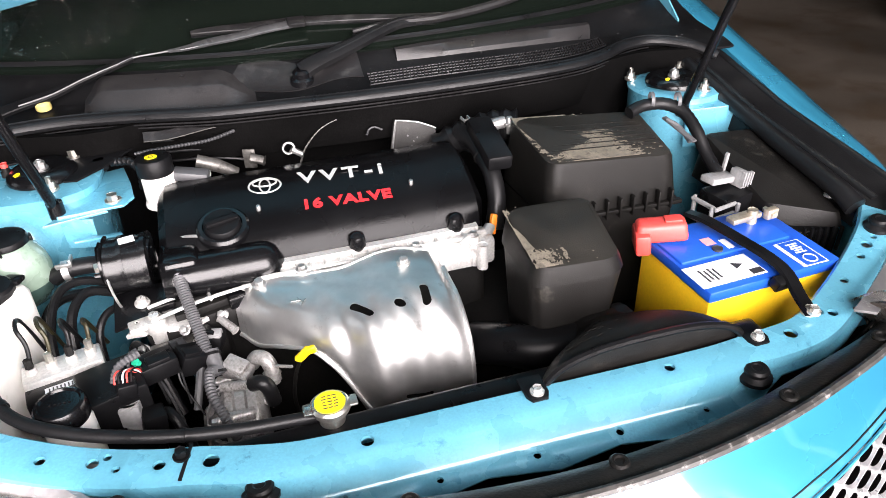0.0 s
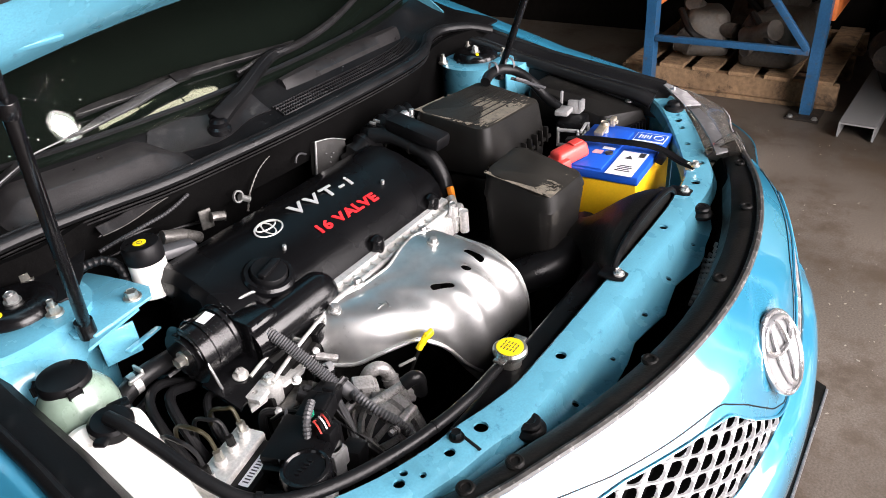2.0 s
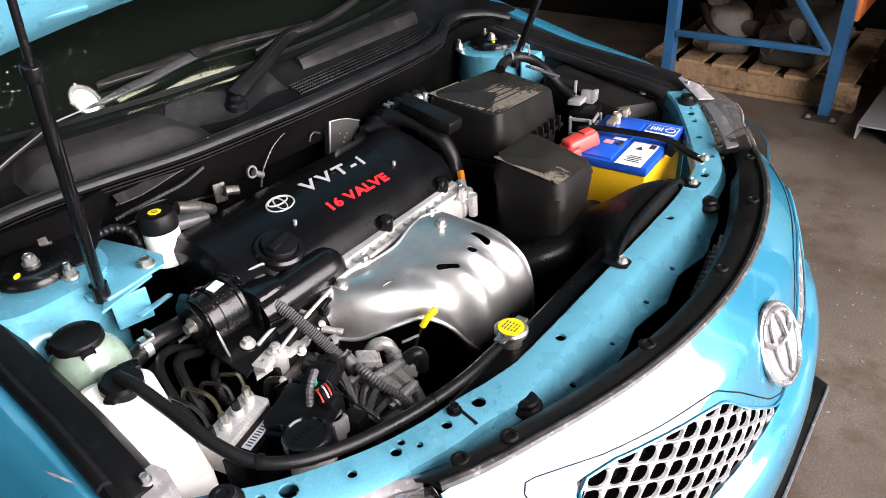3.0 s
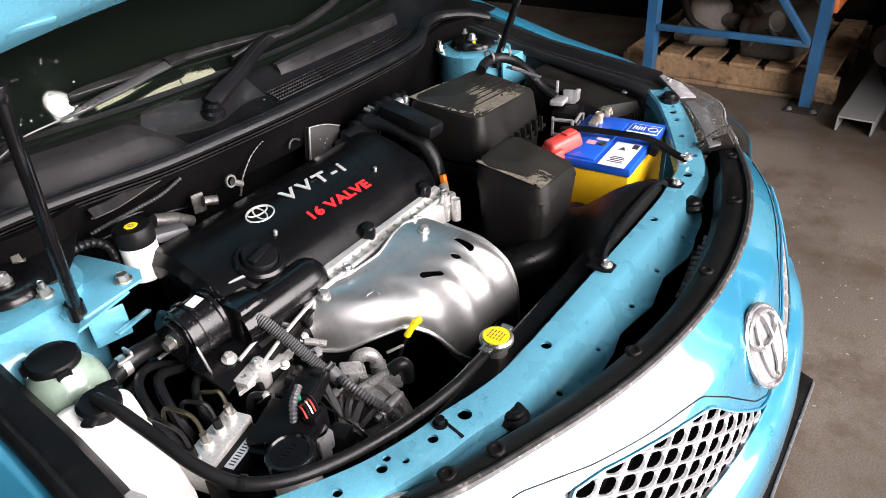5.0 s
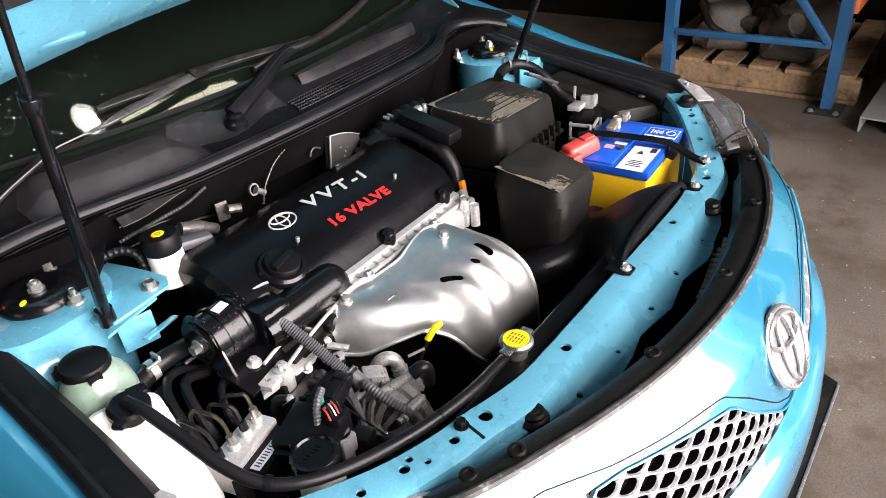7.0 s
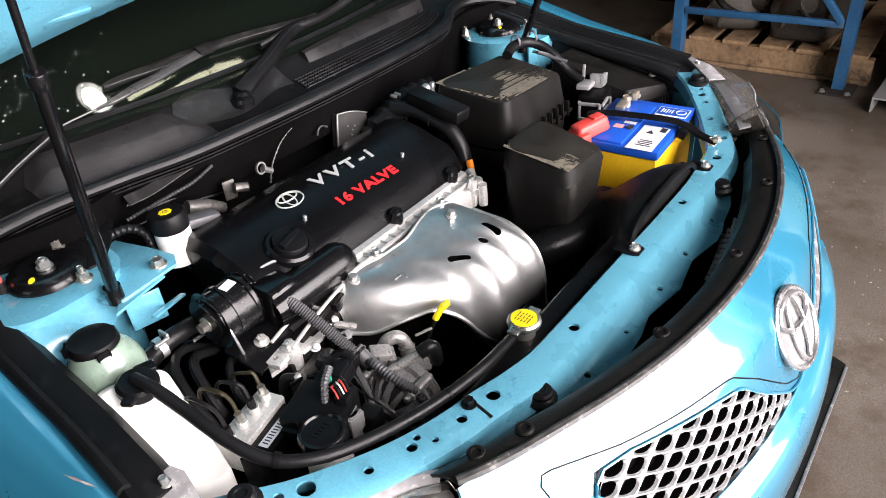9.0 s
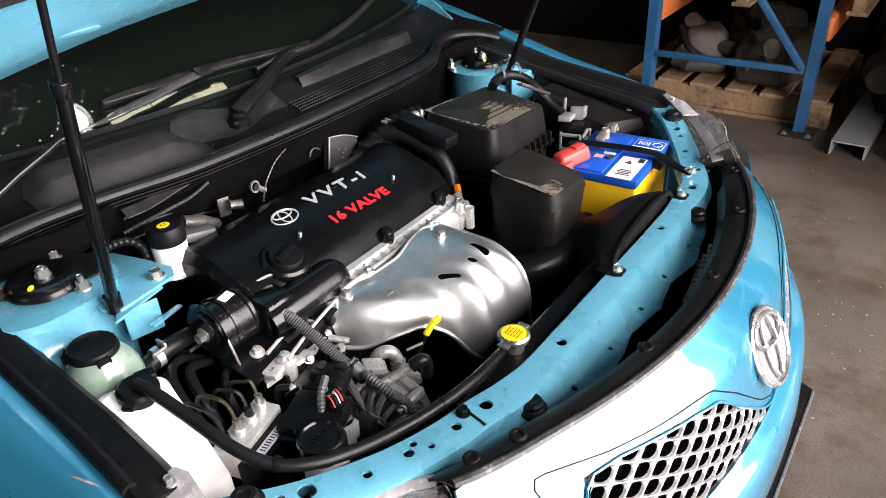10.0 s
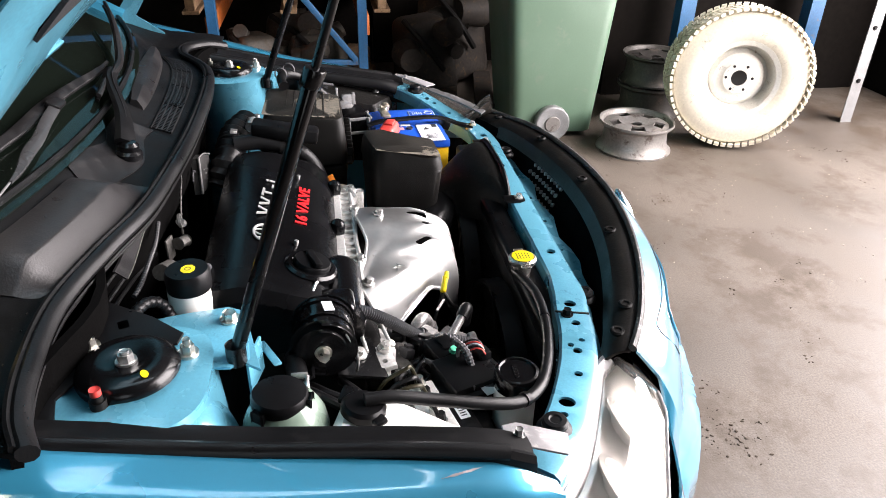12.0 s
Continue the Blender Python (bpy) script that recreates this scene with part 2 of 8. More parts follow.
def box(bm, c, s, turn=(0, 0, 0), bevel=0.004, seg=2, taper=(1, 1)):
    """A bevelled block of size s round c; taper shrinks its top."""
    made = bmesh.ops.create_cube(bm, size=1.0)["verts"]
    m = pose(*c, *turn)
    for v in made:
        k = Vector((taper[0] if v.co.z > 0 else 1, taper[1] if v.co.z > 0 else 1, 1))
        v.co = m @ Vector([v.co[i] * s[i] * k[i] for i in range(3)])
    if bevel:
        edges = list({e for v in made for e in v.link_edges})
        bmesh.ops.bevel(bm, geom=edges, offset=min(bevel, min(s) * 0.45), segments=seg, affect="EDGES", profile=0.5)


def cyl(bm, a, b, r, top=None, n=20, bevel=0.0):
    """A cylinder or cone from a to b."""
    a, b = Vector(a), Vector(b)
    made = bmesh.ops.create_cone(bm, cap_ends=True, segments=n, radius1=r, radius2=r if top is None else top, depth=(b - a).length)["verts"]
    m = Matrix.Translation((a + b) / 2) @ frame_of(b - a)
    for v in made:
        v.co = m @ v.co
    if bevel:
        edges = [e for e in {e for v in made for e in v.link_edges} if len(e.link_faces) == 2 and any(len(f.verts) > 4 for f in e.link_faces)]
        bmesh.ops.bevel(bm, geom=edges, offset=bevel, segments=2, affect="EDGES", profile=0.5)


def spline(pts, steps=6):
    """Catmull-Rom through pts."""
    p = [Vector(q) for q in pts]
    p = [2 * p[0] - p[1], *p, 2 * p[-1] - p[-2]]
    out = []
    for i in range(1, len(p) - 2):
        for k in range(steps):
            t = k / steps
            out.append(0.5 * (2 * p[i] + (p[i + 1] - p[i - 1]) * t + (2 * p[i - 1] - 5 * p[i] + 4 * p[i + 1] - p[i + 2]) * t * t + (3 * p[i] - p[i - 1] - 3 * p[i + 1] + p[i + 2]) * t**3))
    return [*out, p[-2]]


def loft(bm, rings, closed=True, caps=True, loop=False):
    rows = [[bm.verts.new(co) for co in ring] for ring in rings]
    for a, b in zip(rows, rows[1:] + (rows[:1] if loop else [])):
        n = len(a)
        for i in range(n if closed else n - 1):
            j = (i + 1) % n
            bm.faces.new((a[i], a[j], b[j], b[i]))
    if caps and closed and not loop:
        bm.faces.new(rows[0][::-1])
        bm.faces.new(rows[-1])
    return rows


def tube(bm, pts, r, n=10, steps=6, ridges=0, deep=0.0, flat=1.0):
    """A hose along pts; ridges: corrugations a metre."""
    path = spline(pts, steps) if steps > 1 else [Vector(p) for p in pts]
    if ridges:
        along = np.r_[0, np.cumsum([(b - a).length for a, b in zip(path, path[1:])])]
        count = int(along[-1] * ridges * 2)
        path = [Vector([float(np.interp(along[-1] * k / count, along, [p[j] for p in path])) for j in range(3)]) for k in range(count + 1)]
    rings, side = [], None
    for i, p in enumerate(path):
        way = (path[min(i + 1, len(path) - 1)] - path[max(i - 1, 0)]).normalized()
        side = way.orthogonal().normalized() if side is None else (side - way * side.dot(way)).normalized()
        other = way.cross(side)
        rad = r(i / (len(path) - 1)) if callable(r) else r
        if ridges and i % 2:
            rad -= deep
        rings.append([p + (side * math.cos(a) + other * math.sin(a) * flat) * rad for a in [2 * math.pi * k / n for k in range(n)]])
    loft(bm, rings)


def sheet(bm, fn, nu, nv, thick):
    """A sheet fn(u, v) with thickness."""
    rows = [[bm.verts.new(fn(i / nu, j / nv)) for j in range(nv + 1)] for i in range(nu + 1)]
    faces = [bm.faces.new((rows[i][j], rows[i + 1][j], rows[i + 1][j + 1], rows[i][j + 1])) for i in range(nu) for j in range(nv)]
    bmesh.ops.recalc_face_normals(bm, faces=faces)
    if thick:
        bmesh.ops.solidify(bm, geom=faces, thickness=thick)


def plate(bm, outline, thick, m=None, bevel=0.0):
    """A flat plate from an outline of (x, y), thick upwards."""
    m = m or Matrix.Identity(4)
    low = [bm.verts.new(m @ Vector((x, y, 0))) for x, y in outline]
    face = bm.faces.new(low)
    top = bmesh.ops.extrude_face_region(bm, geom=[face])["geom"]
    vec = m.to_3x3() @ Vector((0, 0, thick))
    tops = [g for g in top if isinstance(g, bmesh.types.BMVert)]
    bmesh.ops.translate(bm, verts=tops, vec=vec)
    if bevel:
        edges = [e for e in {e for v in tops for e in v.link_edges} if all(v in tops for v in e.verts)]
        bmesh.ops.bevel(bm, geom=edges, offset=bevel, segments=2, affect="EDGES", profile=0.5)


def lathe(bm, c, way, prof, n=28, loop=False):
    """A turned shape: prof of (radius, along) round the line from c along way; loop: a ring with an open middle."""
    m = Matrix.Translation(c) @ frame_of(way)
    loft(bm, [[m @ Vector((r * math.cos(a), r * math.sin(a), h)) for a in [2 * math.pi * k / n for k in range(n)]] for r, h in prof], loop=loop)


def cut(ob, cutter):
    """Cuts real openings through a finished part; the cutter is a bmesh in world places."""
    bmesh.ops.recalc_face_normals(cutter, faces=cutter.faces)
    me = bpy.data.meshes.new("cutter")
    cutter.to_mesh(me)
    cutter.free()
    tool = new("cutter", me)
    mat = ob.data.materials[0]
    held, inverse, parent = ob.location.copy(), ob.matrix_parent_inverse.copy(), ob.parent
    ob.parent = None
    mod = ob.modifiers.new("cut", "BOOLEAN")
    mod.object, mod.operation, mod.solver = tool, "DIFFERENCE", "EXACT"
    deps = bpy.context.evaluated_depsgraph_get()
    deps.update()
    made = bpy.data.meshes.new_from_object(ob.evaluated_get(deps))
    ob.modifiers.clear()
    ob.data = made
    made.materials.clear()
    made.materials.append(mat)
    made.shade_smooth()
    made.set_sharp_from_angle(angle=radians(35))
    ob.parent, ob.matrix_parent_inverse = parent, inverse
    ob.location = held
    bpy.data.objects.remove(tool)


def writing(name, text, m, size, mat, parent, deep=0.0008, wide=1.0, gap=1.0, bold=0.0, label=""):
    """Raised lettering that starts at m's origin and runs along its x."""
    cu = bpy.data.curves.new("lettering", "FONT")
    cu.body, cu.size, cu.extrude, cu.space_character, cu.offset, cu.resolution_u = text, size, deep, gap, bold, 3
    ob = new("lettering", cu)
    deps = bpy.context.evaluated_depsgraph_get()
    deps.update()
    me = bpy.data.meshes.new_from_object(ob.evaluated_get(deps))
    bpy.data.objects.remove(ob)
    bm = bmesh.new()
    bm.from_mesh(me)
    bmesh.ops.transform(bm, matrix=m @ Matrix.Diagonal((wide, 1, 1, 1)), verts=bm.verts)
    return part(name, bm, mat, parent, label)


def bolt(parent, place, way=(0, 0, 1), r=0.007, high=0.008, name="bolt", mat=None, washer=1.5, stud=0.0):
    """A hexagon head on a washer."""
    bm = bmesh.new()
    p, w = Vector(place), Vector(way).normalized()
    cyl(bm, p - w * 0.001, p + w * 0.002, r * washer, n=20, bevel=0.0006)
    cyl(bm, p + w * 0.002, p + w * (0.002 + high), r, n=6, bevel=0.0008)
    if stud:
        cyl(bm, p + w * high, p + w * (high + stud), r * 0.55, n=12, bevel=0.0008)
    return part(name, bm, mat or STEEL, parent)


def mesh():
    return bmesh.new()


def film(bm, place, mask, nu, nv, thick=0.0006):
    """A thin crust over place(u, v) wherever mask(u, v) is above zero."""
    verts = {}
    faces = []
    for i in range(nu):
        for j in range(nv):
            if mask((i + 0.5) / nu, (j + 0.5) / nv) > 0:
                quad = []
                for a, b in ((i, j), (i + 1, j), (i + 1, j + 1), (i, j + 1)):
                    if (a, b) not in verts:
                        p = place(a / nu, b / nv)
                        q = noise.noise_vector(p * 300) * 0.0009
                        verts[a, b] = bm.verts.new(p + Vector((q.x, q.y, abs(q.z) * 0.5)))
                    quad.append(verts[a, b])
                faces.append(bm.faces.new(quad))
    bmesh.ops.recalc_face_normals(bm, faces=faces)
    bmesh.ops.solidify(bm, geom=faces, thickness=thick)


def interp(x, table):
    """Straight lines through a table of (x, value)."""
    return float(np.interp(x, [a for a, _ in table], [b for _, b in table]))


def smooth(x):
    x = min(1.0, max(0.0, x))
    return x * x * (3 - 2 * x)

# ---- the hall ----
bm = mesh()
box(bm, (0.0, 0.5, -0.05), (10.4, 14.0, 0.1), bevel=0)
part("floor", bm, FLOOR, None, "worn stained grey-brown concrete workshop floor", category="floor", kind="structure")
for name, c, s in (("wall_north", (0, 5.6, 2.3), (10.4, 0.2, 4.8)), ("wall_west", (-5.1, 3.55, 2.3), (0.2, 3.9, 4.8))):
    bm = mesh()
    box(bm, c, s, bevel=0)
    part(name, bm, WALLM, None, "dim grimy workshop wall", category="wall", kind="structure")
bm = mesh()
for c, s in (((5.1, 1.15, 2.3), (0.2, 8.8, 4.8)), ((5.1, -3.35, 2.3), (0.2, 0.2, 4.8))):
    box(bm, c, s, bevel=0)
part("wall_east", bm, WALLM, None, "dim grimy workshop wall", category="wall", kind="structure")
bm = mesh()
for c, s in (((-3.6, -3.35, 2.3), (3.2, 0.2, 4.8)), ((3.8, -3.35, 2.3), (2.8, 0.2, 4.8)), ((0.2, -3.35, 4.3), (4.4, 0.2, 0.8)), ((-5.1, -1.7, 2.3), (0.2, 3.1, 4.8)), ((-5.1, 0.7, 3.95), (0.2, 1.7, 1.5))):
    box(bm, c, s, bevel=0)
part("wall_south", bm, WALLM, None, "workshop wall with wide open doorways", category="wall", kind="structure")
bm = mesh()
n = 120
loft(bm, [[(-5.2 + 10.4 * i / n, y, 4.75 + 0.02 * (i % 2)) for i in range(n + 1)] + [(5.2, y, 4.9), (-5.2, y, 4.9)] for y in (-4.7, 5.7)])
part("ceiling", bm, ROOFM, None, "dark corrugated metal roof", category="ceiling", kind="structure")
# Added walls, unseen: they stand in for the dark behind the racks.
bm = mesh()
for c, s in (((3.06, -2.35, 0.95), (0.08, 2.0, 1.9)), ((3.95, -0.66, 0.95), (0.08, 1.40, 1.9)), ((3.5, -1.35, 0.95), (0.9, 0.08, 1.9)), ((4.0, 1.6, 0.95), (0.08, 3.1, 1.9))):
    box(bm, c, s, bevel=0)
part("wall_dark_backdrop", bm, WALLM, None, "low dark wall added to keep the view behind the racks black", category="wall", kind="structure")
lamp = thing("ceiling_lamp", (0.60, 1.46, 4.62), "round high-bay lamp hanging under the roof", "lamp")
bm = mesh()
lathe(bm, (0.60, 1.46, 4.45), (0, 0, 1), [(0.125, 0.0), (0.12, 0.0), (0.08, 0.10), (0.05, 0.15), (0.04, 0.3), (0.045, 0.3), (0.056, 0.155), (0.085, 0.105)], loop=True)
part("shade", bm, ALLOY, lamp)
bm = mesh()
lathe(bm, (0.60, 1.46, 4.465), (0, 0, 1), [(0.084, 0.0), (0.088, 0.005), (0.084, 0.01)])
part("bulb", bm, LAMP, lamp, "glowing white lamp face")
for x in (-0.50, 1.06, 1.51, 1.96):
    panel = thing("ceiling_light", (x, 1.35, 4.75), "flat pale yellow light panel hung under the roof", "lamp", "row of light panels")
    bm = mesh()
    box(bm, (x, 1.35, 4.50), (0.42, 0.11, 0.02), bevel=0.002)
    part("panel", bm, SKYL, panel)
    for dx in (-0.15, 0.15):
        bm = mesh()
        cyl(bm, (x + dx, 1.35, 4.508), (x + dx, 1.35, 4.765), 0.004, n=8)
        part("hanging_rod", bm, GALV, panel)
# ---- the car's body ----
car = thing("car", (0, 0.55, 0), "metallic turquoise blue saloon car with its hood propped open", "car")
NOSE = [(0.0, 0.80), (0.008, 0.7925), (0.029, 0.774), (0.043, 0.758), (0.052, 0.745), (0.066, 0.71), (0.080, 0.66), (0.092, 0.607), (0.110, 0.597), (0.123, 0.575), (0.128, 0.53), (0.127, 0.48), (0.12, 0.40), (0.10, 0.31), (0.07, 0.26)]
MID = 0.05  # the middle of the nose
NOSE_S = np.r_[0, np.cumsum([math.dist(a, b) for a, b in zip(NOSE, NOSE[1:])])]


def edge_y(x):
    """The front line of the hood opening."""
    a = abs(x - MID)
    return -0.150 + 0.50 * a * a + 0.9 * max(0, a - 0.45) ** 2


def front_y(x):
    """The bumper's line, x metres from the middle, which runs in front of the headlights."""
    a = abs(x)
    near = 0.9 * max(0, a - 0.45) ** 2 + 0.50 * max(0, a * a - 0.2025) - 0.30 * max(0, a - 0.45) if x < 0 else 0
    return -0.150 + 0.50 * min(a, 0.45) ** 2 + 0.30 * max(0, a - 0.45) + 3.2 * max(0, a - 0.69) ** 2 + near * (1 - smooth((a - 0.53) / 0.03))


def nose(x, s, lift=0.0):
    """A place on the front of the car: x metres from its middle, s metres down from its upper line."""
    d, z = float(np.interp(s, NOSE_S, [p[0] for p in NOSE])), float(np.interp(s, NOSE_S, [p[1] for p in NOSE]))
    d2, z2 = float(np.interp(s + 0.01, NOSE_S, [p[0] for p in NOSE])), float(np.interp(s + 0.01, NOSE_S, [p[1] for p in NOSE]))
    e, f = d2 - d, z2 - z
    k = math.hypot(e, f) or 1
    d, z = d - lift * f / k, z + lift * e / k
    a, c = abs(x), abs(x + 0.04)
    slope = min(a, 0.45) * 0.75 + 3.2 * max(0, a - 0.69)
    drop = 0.015 * smooth((c - 0.35) / 0.2) + 0.075 * smooth((c - 0.507) / 0.03) * smooth((z - 0.45) / 0.3)
    near = 1 - 0.55 * smooth((c - 0.475) / 0.08)
    lip = 0.034 * smooth((c - 0.502) / 0.035) * max(0, 1 - d / 0.128)
    return Vector((MID + x + math.copysign(d * slope, x), front_y(x) - d * near - lip, z - drop))


GRILLE_TOP = [(0, 0.212), (0.04, 0.198), (0.12, 0.138), (0.17, 0.092), (0.23, 0.078), (0.29, 0.068), (0.36, 0.057), (0.412, 0.057), (0.419, 0.082)]
GRILLE_LOW = [(0, 0.219), (0.25, 0.218), (0.34, 0.188), (0.39, 0.126), (0.419, 0.082)]
GAP = [(0, 0.206), (0.05, 0.178), (0.13, 0.108), (0.18, 0.072), (0.22, 0.066), (0.29, 0.058), (0.37, 0.047), (0.45, 0.030)]


def s_top(x):
    return interp(abs(x), GRILLE_TOP)


def s_low(x):
    return interp(abs(x), GRILLE_LOW)


xs = sorted({round(-0.84 + i * 0.02, 3) for i in range(85)} | {-0.419, 0.419, -0.412, 0.412, -0.45, 0.45, -0.47, 0.47})
full = NOSE_S[-1]
bm = mesh()
rows = []
for x in xs:
    t, l = (s_top(x), s_low(x)) if abs(x) < 0.419 else (0.082, 0.082)
    rows.append(([nose(x, t * k / 7) for k in range(8)], [nose(x, l + (full - l) * (k / 18) ** 1.5) for k in range(19)]))
for k in (0, 1):
    grid = [[bm.verts.new(p) for p in r[k]] for r in rows]
    for a, b in zip(grid, grid[1:]):
        for i in range(len(a) - 1):
            bm.faces.new((a[i], b[i], b[i + 1], a[i + 1]))
bmesh.ops.remove_doubles(bm, verts=bm.verts, dist=0.0004)
bmesh.ops.recalc_face_normals(bm, faces=bm.faces)
bmesh.ops.solidify(bm, geom=bm.faces[:], thickness=0.003)
bumper = part("bumper_cover", bm, PAINT, car, "glossy turquoise front bumper cover")
# Unseen black sheet: stands in for the shade inside the bumper.
bm = mesh()
sheet(bm, lambda u, v: nose(-0.66 + 1.32 * u, 0.005 + 0.16 * v, -0.012) + Vector((0, 0.004, -0.004)), 50, 8, 0.003)
part("bumper_dark_sheet", bm, MATTE, bumper)
# lip round the grille opening
bm = mesh()
rim = [nose(x, s_top(x) + 0.002, 0.002) for x in np.linspace(-0.415, 0.415, 60)] + [nose(x, s_low(x) - 0.002, 0.002) for x in np.linspace(0.42, -0.42, 50)]
tube(bm, [*rim, rim[0]], 0.0022, 6, 1)
part("grille_lip", bm, PAINT, bumper)
# panel gap over the grille
bm = mesh()
loop_end = [(0.462, 0.030), (0.468, 0.040), (0.465, 0.055), (0.452, 0.085), (0.440, 0.112)]
tube(bm, [nose(-x, v, 0.0003) for x, v in loop_end[::-1]] + [nose(x, interp(abs(x), GAP), 0.0003) for x in np.linspace(-0.45, 0.45, 90)] + [nose(x, v, 0.0003) for x, v in loop_end], 0.0011, 5, 1)
part("panel_gap", bm, RUBBER, bumper)
# black sheet put behind the mesh for the shade inside the opening
grille = part("grille_backing", (lambda b: (sheet(b, lambda u, v: nose(-0.41 + 0.82 * u, s_top(-0.41 + 0.82 * u) + (s_low(-0.41 + 0.82 * u) - s_top(-0.41 + 0.82 * u)) * v, -0.035), 40, 10, 0.003), b)[1])(mesh()), MATTE, car, "black sheet that stands in for the dark inside the grille")
bm = mesh()


def grille_at(x, s, lift):
    """A place on the flat of the grille, between the upper and the lower edge of its opening."""
    a, b = nose(x, s_top(x)), nose(x, s_low(x))
    k = (s - s_top(x)) / max(0.001, s_low(x) - s_top(x))
    return a + (b - a) * k + Vector((0, -lift - 0.004 * math.sin(math.pi * k) + 0.004, lift * 0.3))


cells = mesh()


def lattice(side, i, j):
    """A place in the slanting lattice of the mesh: i cells along a row, j rows up."""
    return side * (0.331 - 0.0270 * i - 0.0191 * j), 0.0977 + 0.0142 * i - 0.0156 * j


def held(x, h):
    x = max(-0.415, min(0.415, x))
    return x, max(s_top(x) + 0.002, min(s_low(x) - 0.002, h))


for side in (-1, 1):
    for i in range(-12, 22):
        for j in range(-14, 16):
            x, h = lattice(side, i, j)
            if not 0.01 < x * side < 0.425 or not s_top(x) - 0.012 < h < s_low(x) + 0.010:
                continue
            rings = []
            for size, lift, power in ((0.5, 0.003, 0), (0.46, 0.0026, 8), (0.405, -0.001, 2.7)):
                ring_pts = []
                for k in range(16):
                    c, d = math.cos(math.pi * k / 8), math.sin(math.pi * k / 8)
                    r = size / ((abs(c) ** power + abs(d) ** power) ** (1 / power) if power else max(abs(c), abs(d)))
                    ring_pts.append(bm.verts.new(grille_at(*held(*lattice(side, i + r * c, j + r * d)), lift)))
                rings.append(ring_pts)
            n = 16
            for p, q in zip(rings, rings[1:]):
                for k in range(n):
                    bm.faces.new((p[k], p[(k + 1) % n], q[(k + 1) % n], q[k]))
            p, q = ([cells.verts.new(v.co + Vector(o)) for v in rings[-1]] for o in ((0, 0.0005, 0), (0, 0.022, -0.006)))
            for k in range(n):
                cells.faces.new((p[k], p[(k + 1) % n], q[(k + 1) % n], q[k]))
bmesh.ops.recalc_face_normals(bm, faces=bm.faces)
part("cell_wall", cells, MATTE, grille, "black walls inside the mesh", kind="stuff")
part("grille_mesh", bm, NET, grille, "silver plastic diamond mesh, chipped near its bottom")
# round badge: plain rings
bm = mesh()
lean = Vector((-0.12, -1.0, 0.55)).normalized()
bm2 = Matrix.Translation((0.046, -0.2205, 0.7150)) @ frame_of(lean)


def ring(b, m, rx, ry, r, n=40, flat=0.6):
    pts = [m @ Vector((rx * math.cos(a), ry * math.sin(a), 0)) for a in [2 * math.pi * k / n for k in range(n + 1)]]
    tube(b, pts, r, 8, 1)


BADGE = bm2 @ pose(0, 0, 0, 0, 0, -4)
ring(bm, BADGE, 0.0545, 0.0600, 0.0046)
ring(bm, BADGE @ pose(0, 0, 0.003), 0.0180, 0.0500, 0.0044)
ring(bm, BADGE @ pose(0, 0.026, 0.003), 0.0410, 0.0240, 0.0044)
badge = part("badge", bm, material("dull_chrome", (0.46, 0.46, 0.47), 0.28, 0.85, 0.15, 60, 0.02, 20), car, "chrome oval badge")
bm = mesh()
plate(bm, [(0.055 * math.cos(a), 0.0605 * math.sin(a)) for a in [2 * math.pi * k / 40 for k in range(40)]], 0.016, BADGE @ pose(0, 0, -0.016))
part("badge_backing", bm, material("badge_grey", (0.32, 0.32, 0.325), 0.25, 0.5, 0.15, 60, 0.03, 20), badge, "pale grey badge face")
# dark lower lip under the bumper
bm = mesh()
rings = []
for x in np.linspace(-0.80, 0.80, 50):
    p = nose(x, full)
    o = Vector((p.x * 0.10, -0.06, 0))
    rings.append([p + Vector((0, 0.02, 0.004)), p + o + Vector((0, 0, -0.03)), p + o * 1.05 + Vector((0, 0, -0.04)), p + Vector((0, 0.02, -0.05))])
loft(bm, rings)
part("bumper_lip", bm, DUSTY, car, "scuffed dark lip under the bumper")
bm = mesh()
plate(bm, [(-0.56, -0.275), (0.56, -0.275), (0.575, -0.245), (0.50, -0.12), (-0.50, -0.12), (-0.575, -0.245)], 0.010, Matrix.Translation((0, 0, 0.242)), 0.002)
splitter = part("splitter", bm, DUSTY, car, "dark flat splitter with a scuffed pale edge")
bm = mesh()
box(bm, (0, -0.2775, 0.248), (1.10, 0.006, 0.014), bevel=0.002)
part("splitter_edge", bm, TRIMG, splitter, "scuffed pale edge strip")
for x in (-0.53, -0.38, 0.38, 0.53):
    bolt(splitter, (x, -0.245, 0.252), r=0.006, mat=BLACK)

# black cover strip and silver-edged seal along the hood line
bm = mesh()


def slam(u, v):
    x = -0.484 + 1.044 * u
    y0, y1 = edge_y(x) + 0.004, edge_y(x) + 0.062 - 0.012 * smooth((abs(x) - 0.35) / 0.2)
    y = y0 + (y1 - y0) * v
    hump = math.sin(math.pi * min(1, v * 1.1)) * 0.007
    return Vector((x, y, 0.796 - 0.018 * v + hump - 0.022 * smooth((v - 0.8) / 0.2) * smooth((x + 0.484) / 0.15) - 0.015 * smooth((abs(x) - 0.35) / 0.2)))


sheet(bm, slam, 60, 10, 0.004)
slam_cover = part("grille_shroud", bm, material("dusty_brown_strip", (0.013, 0.0118, 0.0105), 0.42, 0, 0.5, 300, 0.25, 18, second=(0.030, 0.027, 0.022), cover=0.22, spec=0.25), car, "dusty black plastic strip behind the bumper edge")
bm = mesh()
tube(bm, [slam(u, 0.03) + Vector((0, -0.002, 0.004)) for u in np.linspace(0, 1, 50)], 0.0060, 8, 1)
